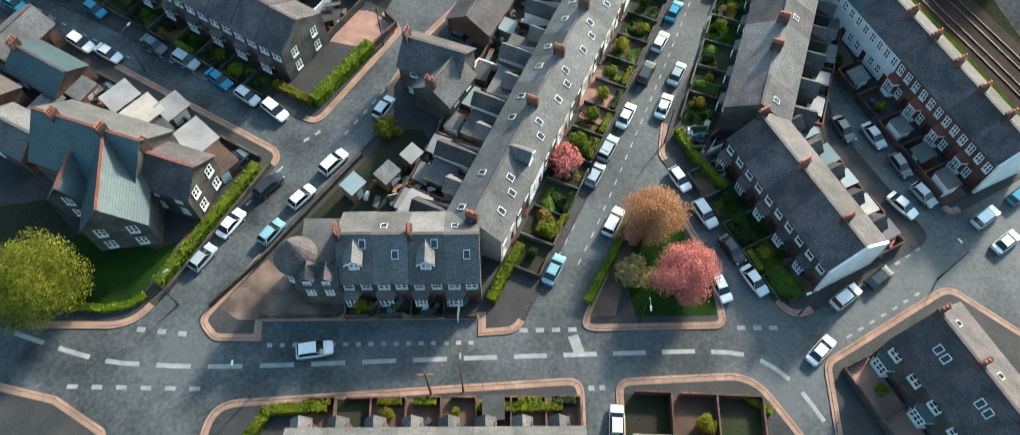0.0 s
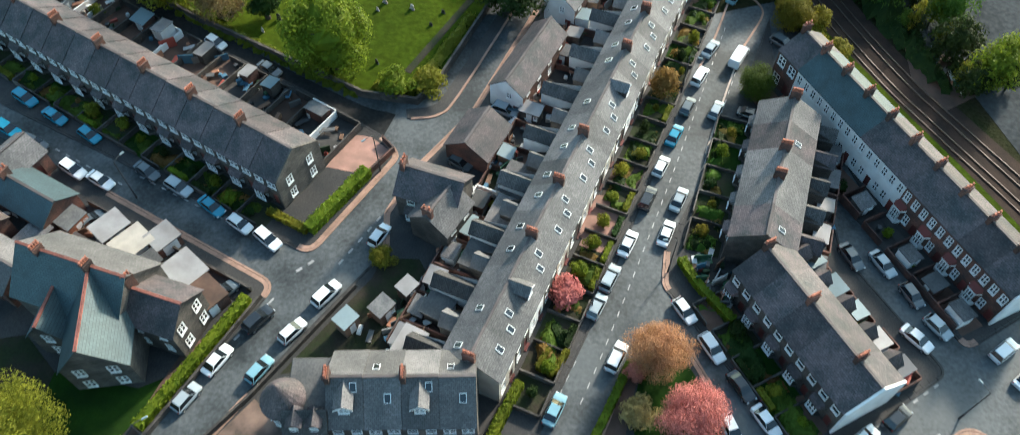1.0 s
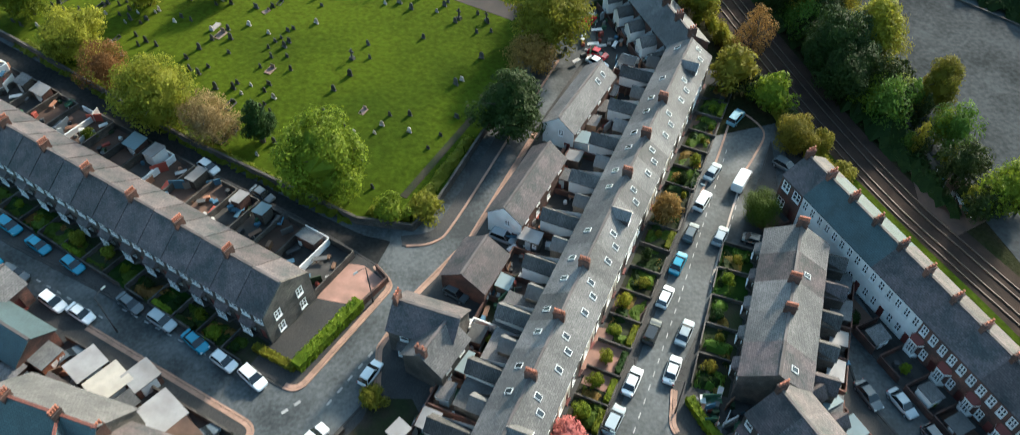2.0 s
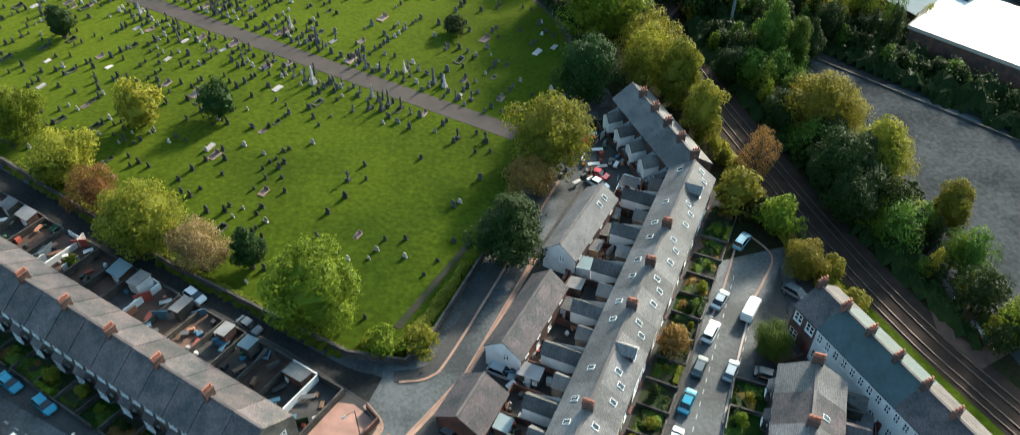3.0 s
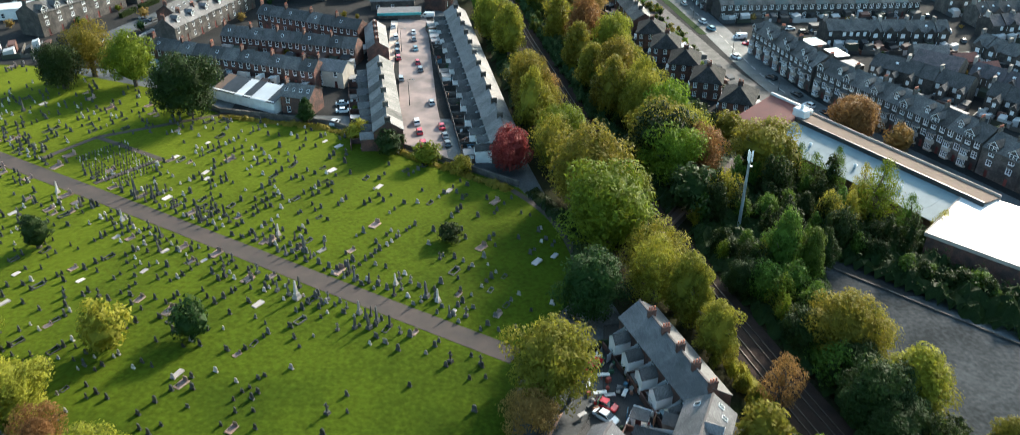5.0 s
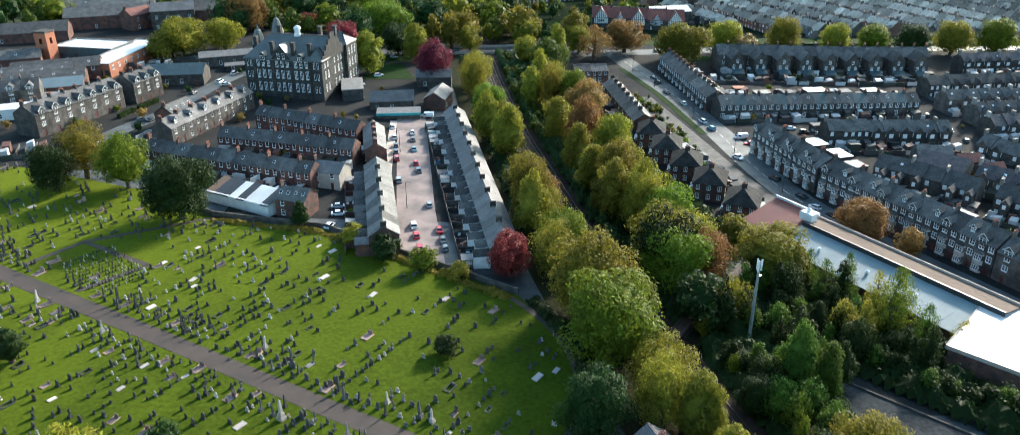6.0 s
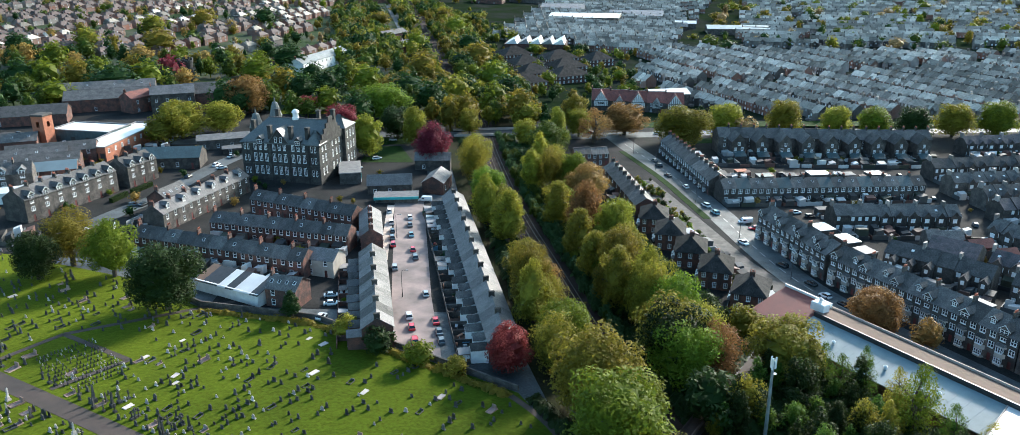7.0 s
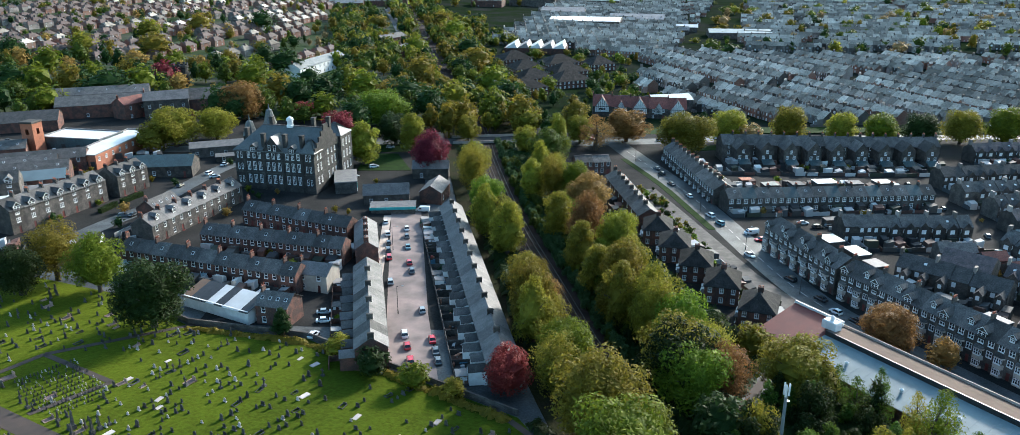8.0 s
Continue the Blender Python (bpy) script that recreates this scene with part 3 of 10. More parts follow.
def facade(x0, x1, z0, z1, y, holes, out=-1, deep=0.14):
    """A wall face at y from x0 to x1 with openings (x centre, foot, width, height) cut through, and their reveals."""
    cx = sorted({x0, x1, *[h[0] - h[2] / 2 for h in holes], *[h[0] + h[2] / 2 for h in holes]})
    cz = sorted({z0, z1, *[h[1] for h in holes], *[h[1] + h[3] for h in holes]})
    v, f = [], []

    def quad(*p):
        k = len(v)
        v.extend(p)
        f.append((k, k + 1, k + 2, k + 3) if out < 0 else (k + 3, k + 2, k + 1, k))

    for a, b in zip(cx, cx[1:]):
        for c, d in zip(cz, cz[1:]):
            mx, mz = (a + b) / 2, (c + d) / 2
            if not any(abs(mx - h[0]) < h[2] / 2 and h[1] < mz < h[1] + h[3] for h in holes):
                quad((a, y, c), (b, y, c), (b, y, d), (a, y, d))
    yi = y - out * deep
    for x, z, w, h in holes:
        a, b, c, d = x - w / 2, x + w / 2, z, z + h
        quad((a, y, c), (a, y, d), (a, yi, d), (a, yi, c))
        quad((b, y, c), (b, yi, c), (b, yi, d), (b, y, d))
        quad((a, y, c), (a, yi, c), (b, yi, c), (b, y, c))
        quad((a, y, d), (b, y, d), (b, yi, d), (a, yi, d))
    return v, f


def pitched(x0, x1, y0, y1, z_eave, rise, over=0.3, thick=0.14, verge=0.0):
    """Two roof slopes over the span y0..y1 with the ridge along x: (front slope, back slope, ridge tiles)."""
    ym, k = (y0 + y1) / 2, rise / ((y1 - y0) / 2)
    xa, xb = x0 - verge, x1 + verge

    def slope(ye, s):
        zl = z_eave - over * k
        v = [(xa, ye, zl), (xb, ye, zl), (xb, ym, z_eave + rise), (xa, ym, z_eave + rise)]
        v += [(x, y, z + thick) for x, y, z in v]
        return v, [(3, 2, 1, 0), (4, 5, 6, 7), (0, 1, 5, 4), (1, 2, 6, 5), (2, 3, 7, 6), (3, 0, 4, 7)]

    return slope(y0 - over, 1), slope(y1 + over, -1), prism([(xa, ym - 0.18), (xb, ym - 0.18), (xb, ym + 0.18), (xa, ym + 0.18)], z_eave + rise + 0.05, z_eave + rise + thick + 0.1)


def chimney_on(root, x, y, foot, top, wide=1.5, thin=0.55, pots=4, wall=BRICK):
    key = ("chimney", round(wide, 2), round(thin, 2), round(top - foot, 2), wall.name)
    if key not in PIECES:
        h = top - foot
        PIECES[key] = mesh_of("chimney", join(box(-thin / 2, thin / 2, -wide / 2, wide / 2, 0, h - 0.25), box(-thin / 2 - 0.07, thin / 2 + 0.07, -wide / 2 - 0.07, wide / 2 + 0.07, h - 0.25, h, 0.05)), wall)
    ch = part("chimney", PIECES[key], None, root, m=pose(x, y, foot))
    if "pot" not in PIECES:
        PIECES["pot"] = mesh_of("chimney_pot", turned([(0.16, 0), (0.13, 0.12), (0.12, 0.5), (0.15, 0.55), (0.15, 0.62), (0.07, 0.63)], 8), POT)
    if pots < 0:
        # a far stack: its pots as one small cluster
        if ("pots", pots) not in PIECES:
            PIECES["pots", pots] = mesh_of("chimney_pots", join(*[moved(turned([(0.15, 0), (0.12, 0.3), (0.14, 0.6)], 6), 0, -wide / 2 + wide * (k + 0.5) / -pots) for k in range(-pots)]), POT)
        tagged(part("chimney_pots", PIECES["pots", pots], None, ch, m=pose(0, 0, top - foot)), kind="stuff")
    for k in range(pots):
        part("chimney_pot", PIECES["pot"], None, ch, m=pose(0, -wide / 2 + wide * (k + 0.5) / pots, top - foot))
    return ch


def rooflight_on(root, x, y, d, eave, rise, w=0.8, h=1.1):
    """A rooflight lying on the slope on the side of y."""
    if "rooflight" not in PIECES:
        v, f = box(-w / 2, w / 2, -h / 2, h / 2, 0, 0.1)
        pane = ([(-w / 2 + 0.08, -h / 2 + 0.08, 0.105), (w / 2 - 0.08, -h / 2 + 0.08, 0.105), (w / 2 - 0.08, h / 2 - 0.08, 0.105), (-w / 2 + 0.08, h / 2 - 0.08, 0.105)], [(0, 1, 2, 3)])
        b = join((v, f), pane)
        PIECES["rooflight"] = mesh_of("rooflight", (b[0], b[1], [0] * 6 + [1]), WHITE, PANE)
    k = math.degrees(math.atan2(rise, d / 2))
    z = eave + rise * (1 - abs(y) / (d / 2)) + 0.15
    part("rooflight", PIECES["rooflight"], None, root, m=pose(x, y, z, k if y < 0 else -k))


def dormer_on(root, x, y, z, w=1.8, h=1.5, deep=2.4, roof=SLATE_DARK, cheek=SLATE_DARK, out=-1, board=False):
    """A gabled dormer whose face looks along out*y."""
    turn = 0 if out < 0 else 180
    key = ("dormer", w, h, deep, roof.name, cheek.name)
    if key not in PIECES:
        body = join(box(-w / 2, w / 2, 0, deep, -0.6, h), ([(-w / 2, 0, h), (w / 2, 0, h), (0, 0, h + w * 0.42)], [(0, 1, 2)]))
        rf = []
        for s in (-1, 1):
            e = w / 2 + 0.2
            v = [(s * e, -0.25, h - 0.17), (s * e, deep + 0.4, h - 0.17), (0, deep + 0.4, h + w * 0.44), (0, -0.25, h + w * 0.44)]
            v += [(p, q, r + 0.1) for p, q, r in v]
            rf.append((v, [(3, 2, 1, 0), (4, 5, 6, 7), (0, 1, 5, 4), (1, 2, 6, 5), (2, 3, 7, 6), (3, 0, 4, 7)]))
        PIECES[key] = mesh_of("dormer", body, cheek), mesh_of("dormer_roof", join(*rf), roof)
    d = part("dormer", PIECES[key][0], None, root, m=pose(x, y, z, 0, 0, turn))
    part("dormer_roof", PIECES[key][1], None, d)
    part("window", window_mesh(w - 0.5, h - 0.35, 2), None, d, m=pose(0, -0.04, 0.15))
    if board:
        if ("board", w, h) not in PIECES:
            e, top = w / 2 + 0.2, h + w * 0.44
            v = [(-e, -0.3, h - 0.2), (0, -0.3, top - 0.02), (e, -0.3, h - 0.2), (e, -0.3, h - 0.42), (0, -0.3, top - 0.26), (-e, -0.3, h - 0.42)]
            v += [(p, -0.2, r) for p, q, r in v]
            PIECES["board", w, h] = mesh_of("bargeboard", (v, [(1, 0, 5, 4), (2, 1, 4, 3), (6, 7, 10, 11), (7, 8, 9, 10), (0, 1, 7, 6), (1, 2, 8, 7), (5, 11, 10, 4), (4, 10, 9, 3)]), WHITE)
        part("bargeboard", PIECES["board", w, h], None, d)


def house(w, d, eave, rise, wall=STONE, roof=SLATE_DARK, label="", group="", fronts=2, backs=1, floors=2, door=True, gutter=True, pots=4, lights=(), dormer=False,
          back_dormer=False, bay=False, ends=0.0, wing=0.0, chimney=True, bars=1, back_wall=None, name="terraced_house", chimney_wall=BRICK, wing_roof=None, bay_roof=None, tall=1.75, bay_wall=None, gable=False):
    """One house of a row, front towards -y: wall with openings, two roof slopes, ridge, chimney, gutter, windows and door."""
    root = thing(name, label, "house", group)
    fh = eave / floors
    ww, wh = min(1.25 * (1.3 if bars > 1 else 1), w / max(1, fronts) - 0.6), min(tall, fh - 1.1)
    front, back = [], []
    for k in range(floors):
        for i in range(fronts):
            x = -w / 2 + w * (i + 0.5) / fronts
            if k == 0 and door and i == fronts - 1:
                front.append((x, 0.1, 0.95, 2.2))
            else:
                front.append((x, k * fh + 0.95, ww, wh))
        for i in range(backs):
            back.append((-w / 2 + w * (i + 0.5) / backs, k * fh + 1.0, min(1.0, ww), wh - 0.15))
    pieces = [facade(-w / 2, w / 2, -2.0, eave, -d / 2, front, -1), facade(-w / 2, w / 2, -2.0, eave, d / 2, back, 1)]
    for s in (-1, 1):
        x = s * (w / 2 - 0.002)
        v = [(x, -d / 2, -2.0), (x, d / 2, -2.0), (x, d / 2, eave), (x, 0, eave + rise), (x, -d / 2, eave)]
        pieces.append((v, [(0, 1, 2, 3, 4) if s > 0 else (4, 3, 2, 1, 0)]))
    part("wall", join(*pieces), wall, root)
    a, b, c = pitched(-w / 2, w / 2, -d / 2, d / 2, eave, rise, verge=ends)
    part("roof_slope", a, roof, root)
    part("roof_slope", b, roof, root)
    if gutter:
        part("ridge", c, RIDGE, root)
    if chimney:
        chimney_on(root, -w / 2 + 0.3, 0, eave + rise - 0.7, eave + rise + 1.3, pots=pots, wall=chimney_wall)
    for n, (x, z, ow, oh) in enumerate(front):
        if door and abs(ow - 0.95) < 0.01 and z < 0.2:
            part("door", join(box(x - 0.44, x + 0.44, -d / 2 + 0.08, -d / 2 + 0.14, 0.1, 1.85), box(x - 0.44, x + 0.44, -d / 2 + 0.06, -d / 2 + 0.14, 1.85, 2.28), box(x - 0.6, x + 0.6, -d / 2 - 0.35, -d / 2 + 0.06, -0.3, 0.1)), DOOR, root)
        else:
            part("window", window_mesh(ow, oh, bars), None, root, m=pose(x, -d / 2 + 0.08, z))
    for x, z, ow, oh in back:
        part("window", window_mesh(ow, oh), None, root, m=pose(x, d / 2 - 0.08, z, 0, 0, 180))
    for x, y in lights:
        rooflight_on(root, x, y, d, eave, rise)
    if bay:
        x = front[0][0]
        bw, bd = ww + 0.7, 0.8
        poly = [(x - bw / 2 - 0.25, -d / 2 + 0.02), (x - bw / 2 + 0.15, -d / 2 - bd), (x + bw / 2 - 0.15, -d / 2 - bd), (x + bw / 2 + 0.25, -d / 2 + 0.02)]
        top = fh * (2 if bay == 2 else 1) - 0.2
        wl = bay_wall or (CREAM if wall is RENDER else wall)
        part("bay_base", prism(poly, -2.0, 0.75), wl, root)
        if bay == 2:
            part("bay_band", prism(poly, fh - 0.4, fh + 0.75), wl, root)
        part("bay_head", prism(poly, top - 0.4, top), wl, root)
        for k in range(bay):
            part("bay_window", window_mesh(bw - 0.45, fh - 1.25 if k else fh - 1.35, 3), None, root, m=pose(x, -d / 2 - bd + 0.08, k * fh + 0.8))
        part("bay_roof", ([(px, py - 0.1, top) for px, py in poly] + [(poly[0][0] + 0.3, -d / 2 + 0.02, top + 0.6), (poly[3][0] - 0.3, -d / 2 + 0.02, top + 0.6)], [(0, 1, 4), (1, 2, 5, 4), (2, 3, 5), (3, 2, 1, 0)]), bay_roof or roof, root)
    if dormer:
        if gable:
            dormer_on(root, front[0][0], -d / 2 - 0.02, eave - 0.3, w=2.7, h=1.7, deep=4.2, roof=roof, cheek=wall, board=True)
        else:
            dormer_on(root, 0, -d / 2 * 0.72, eave + rise * 0.28, roof=roof, board=True)
    if back_dormer:
        dormer_on(root, 0, d / 2 * 0.72, eave + rise * 0.28, roof=roof, out=1)
    if wing:
        # rear wing with a lean-to roof
        x0, x1, y0, y1 = -w / 2 + 0.15, -w / 2 + 0.15 + w * 0.52, d / 2 + 0.01, d / 2 + wing
        zr = eave - 0.6
        part("rear_wing", join(facade(x0, x1, -2, zr - 1.3, y1, [((x0 + x1) / 2, 1.0, 0.9, 1.1)] if zr > 3.6 else [], 1),
             ([(x0, y0, -2), (x0, y1, -2), (x0, y1, zr - 1.3), (x0, y0, zr - 1.3)], [(3, 2, 1, 0)]), ([(x1, y0, -2), (x1, y1, -2), (x1, y1, zr - 1.3), (x1, y0, zr)], [(0, 1, 2, 3)]),
             ([(x0, y1, zr - 1.3), (x1, y1, zr - 1.3), ((x0 + x1) / 2, y1, zr - 0.1)], [(2, 1, 0)])), back_wall or wall, root)
        xm = (x0 + x1) / 2
        rs = []
        for s, xe in ((-1, x0 - 0.15), (1, x1 + 0.15)):
            v = [(xe, y0, zr - 1.45), (xe, y1 + 0.15, zr - 1.45), (xm, y1 + 0.15, zr + 0.0), (xm, y0, zr + 0.0)]
            v += [(p, q, r + 0.12) for p, q, r in v]
            rs.append((v, [(3, 2, 1, 0), (4, 5, 6, 7), (0, 1, 5, 4), (1, 2, 6, 5), (2, 3, 7, 6), (3, 0, 4, 7)]))
        part("rear_wing_roof", join(*rs), wing_roof or roof, root)
        if zr > 3.6:
            part("window", window_mesh(0.9, 1.1), None, root, m=pose((x0 + x1) / 2, y1 - 0.08, 1.0, 0, 0, 180))
    return root


def terrace(p0, p1, n, makers, dz=0.0, order=None):
    """n houses from p0 to p1 along the ridge; fronts look to the right of that way. makers: functions that build a house of a given width."""
    a, b = Vector(p0), Vector(p1)
    w = (b - a).length / n
    turn = math.degrees(math.atan2(b.y - a.y, b.x - a.x))
    made, out = {}, []
    for i in range(n):
        c = a.lerp(b, (i + 0.5) / n)
        k = order[i % len(order)] if order else i % len(makers)
        m = on_ground(c.x, c.y, turn, dz)
        if k in made:
            out.append(copy_thing(made[k], m))
        else:
            made[k] = makers[k](w)
            made[k].matrix_basis = m
            out.append(made[k])
    return out, w


def end_gable(root, w, d, eave, rise, side, material, high=0.35, windows=0):
    """A gable wall that closes a row, standing a little above the roof. side: -1 or 1 along the row."""
    x0 = side * (w / 2 + 0.02)
    x1 = x0 + side * 0.3
    prof = [(-d / 2 - 0.2, -2.0), (d / 2 + 0.2, -2.0), (d / 2 + 0.2, eave + high - 0.1), (0, eave + rise + high), (-d / 2 - 0.2, eave + high - 0.1)]
    n = len(prof)
    v = [(x0, y, z) for y, z in prof] + [(x1, y, z) for y, z in prof]
    f = [tuple(range(n)), tuple(range(2 * n - 1, n - 1, -1))] + [(i, n + i, n + (i + 1) % n, (i + 1) % n) for i in range(n)]
    part("gable_wall", (v, f if side < 0 else [tuple(reversed(q)) for q in f]), material, root, "pale gable wall closing the row")
    for k in range(windows):
        part("window", window_mesh(1.2, 1.6, 2), None, root, m=pose(x1 + side * 0.02, -d / 4 + d / 2 * (k % 2), 1.0 + 2.8 * (k // 2), 0, 0, 90 * side))

# ---- trees and shrubs ----
def crown_points(rng, n, rx, rz, z0, lobes, point=0.0, deep=0.5):
    """Places of leaf sprays on the lobes of a crown. point: how much it narrows to its top; deep: how far sprays lie below a lobe's skin."""
    ball, share = [], []
    swing = [rng.uniform(0.78, 1.16) for _ in range(6)]
    for k in range(lobes):
        t = (k + 0.5) / lobes
        zz = 1 - 1.88 * t + rng.uniform(-0.1, 0.1)
        a = k * 2.39996 + rng.uniform(-0.45, 0.45)
        wide = math.sqrt(max(0.04, 1 - zz * zz)) * (1 - point * max(0.0, zz + 0.3) * 0.6)
        r = rx * wide * rng.uniform(0.55, 0.86) * swing[int(a / 1.0472) % 6]
        cr = rx * rng.choice((0.17, 0.22, 0.27, 0.33, 0.38)) * (1 - 0.45 * point * max(0.0, zz))
        ball.append((r * math.cos(a), r * math.sin(a), z0 + rz * zz * 0.8, cr))
        share.append(cr * cr)
    out = []
    for cx, cy, cz, cr in rng.choices(ball, share, k=n):
        v = Vector((rng.gauss(0, 1), rng.gauss(0, 1), rng.gauss(0.3, 1))).normalized()
        r = cr * (1 - deep * rng.random() ** 1.8) * (1.2 if rng.random() < 0.14 else 1.0)
        out.append((Vector((cx + v.x * r, cy + v.y * r, cz + v.z * r * 1.1)), v))
    return out


def crown_core(rng, rx, rz, z0, point=0.0, fill=0.66, sides=(9, 7)):
    """The dense dark middle of a crown: a lumpy closed form well inside the sprays."""
    v, f, m, n = [], [], *sides
    for j in range(n):
        zz = -0.98 + 1.96 * j / (n - 1)
        wide = math.sqrt(max(0.02, 1 - zz * zz)) * (1 - point * max(0.0, zz + 0.3) * 0.6)
        for i in range(m):
            a = 6.2832 * (i + 0.5 * (j % 2)) / m
            r = rx * wide * fill * rng.uniform(0.8, 1.12)
            v.append((r * math.cos(a), r * math.sin(a), max(0.1, z0 + rz * zz * fill * 1.12)))
    for j in range(n - 1):
        for i in range(m):
            k, l = j * m + i, j * m + (i + 1) % m
            f.append((k, l, l + m, k + m))
    f += [tuple(range(m - 1, -1, -1)), tuple(range((n - 1) * m, n * m))]
    return v, f


def leaf_mesh(name, seed, n, rx, rz, z0, lobes, size, point=0.0, droop=0.0, fill=0.66):
    """A crown of many small leaf sprays, each a slim blade, round a dense middle."""
    rng = random.Random(seed)
    v, f = crown_core(rng, rx, rz, z0, point, fill, (6, 5) if n < 200 else (9, 7)) if fill else ([], [])
    for p, out in crown_points(rng, n, rx, rz, z0, lobes, point):
        nrm = (out + Vector((rng.gauss(0, 0.45), rng.gauss(0, 0.45), rng.gauss(0.35, 0.45)))).normalized()
        a = nrm.orthogonal().normalized()
        a.rotate(Matrix.Rotation(rng.uniform(0, 6.28), 3, nrm))
        if droop:
            a = (a * (1 - droop) + Vector((0, 0, -1)) * droop + Vector(out) * 0.2).normalized()
        b = nrm.cross(a).normalized()
        s = size * rng.uniform(0.6, 1.4)
        k = len(v)
        p.z = max(p.z, 0.2)
        v += [tuple(p - a * s - b * s * 0.42), tuple(p + b * s * 0.62 - a * s * 0.2), tuple(p + a * s * (1.1 + droop) - b * s * 0.15)]
        f.append((k, k + 1, k + 2))
    return v, f


def trunk_shape(seed, h, r, rx, lean=0.05):
    rng = random.Random(seed)
    shapes = [tube([(0, 0, -0.6), (0.05, 0, h * 0.2), (rng.uniform(-lean, lean) * h, rng.uniform(-lean, lean) * h, h * 0.55), (0, 0, h * 0.86)], [r * 1.25, r, r * 0.62, r * 0.12], 8)]
    for k in range(8):
        a, z = 6.28 * k / 8 + rng.uniform(-0.4, 0.4), h * rng.uniform(0.28, 0.62)
        q = rx * rng.uniform(0.5, 0.85)
        shapes.append(tube([(0, 0, z), (math.cos(a) * q * 0.5, math.sin(a) * q * 0.5, z + h * 0.12), (math.cos(a) * q, math.sin(a) * q, z + h * rng.uniform(0.16, 0.3))], [r * 0.42, r * 0.26, r * 0.06], 5))
    return join(*shapes)


# kinds: (seed, sprays, crown radius, half height, middle height, lobes, spray size, narrowing, droop, fill), for a tree 10 m high
TREE_KINDS = {
    "round": (1, 10400, 4.3, 4.7, 5.1, 44, 0.18, 0.1, 0.08, 0.72), "broad": (2, 12000, 5.1, 4.5, 5.2, 48, 0.18, 0.0, 0.08, 0.7), "tall": (3, 7000, 3.2, 4.9, 5.0, 40, 0.16, 0.45, 0.1, 0.66),
    "loose": (4, 7000, 4.1, 4.7, 5.2, 52, 0.14, 0.2, 0.2, 0.5), "bush": (5, 950, 4.9, 4.6, 4.6, 20, 0.46, 0.0, 0.05, 0.66), "cone": (6, 5200, 2.4, 4.9, 5.0, 34, 0.15, 0.9, 0.2, 0.64),
    "round_b": (7, 8600, 4.5, 4.6, 5.1, 36, 0.18, 0.0, 0.1, 0.72), "tall_b": (8, 7000, 3.4, 4.9, 5.0, 34, 0.16, 0.6, 0.15, 0.66), "sparse": (9, 3600, 3.0, 4.8, 5.2, 40, 0.12, 0.7, 0.4, 0.2),
    "wood": (19, 1900, 3.9, 4.7, 5.0, 40, 0.24, 0.35, 0.15, 0.48), "slim": (20, 1500, 2.5, 4.9, 5.0, 34, 0.2, 0.75, 0.3, 0.4),
    "near": (15, 19000, 4.2, 4.6, 5.1, 60, 0.105, 0.1, 0.25, 0.6),
    "young": (13, 760, 3.4, 4.8, 5.0, 26, 0.36, 0.5, 0.2, 0.55), "column": (14, 4600, 2.1, 4.9, 5.0, 26, 0.15, 0.1, 0.2, 0.76),
    "far": (10, 430, 4.4, 4.5, 5.0, 24, 0.5, 0.1, 0.1, 0.64), "far_b": (11, 430, 5.0, 4.2, 5.2, 22, 0.52, 0.0, 0.1, 0.64), "far_tall": (12, 420, 3.3, 4.8, 5.0, 22, 0.44, 0.5, 0.2, 0.64),
    "dot": (16, 120, 4.4, 4.5, 5.0, 18, 0.72, 0.1, 0.1, 0.66), "dot_b": (17, 120, 5.0, 4.2, 5.2, 16, 0.74, 0.0, 0.1, 0.66), "dot_tall": (18, 110, 3.3, 4.8, 5.0, 16, 0.62, 0.5, 0.1, 0.66),
}
CROWNS, TRUNKS = {}, {}
TREE_NAMES = {"spring_leaves": "fresh green", "woodland_leaves": "mid-green woodland", "dark_leaves": "dark evergreen", "yellow_leaves": "yellow-green", "olive_leaves": "olive-brown budding", "russet_leaves": "russet-brown",
              "pink_blossom": "pink blossoming", "salmon_blossom": "salmon-brown blossoming", "copper_leaves": "dark copper-red", "budding_leaves": "pale budding", "willow_leaves": "blue-green willowy"}


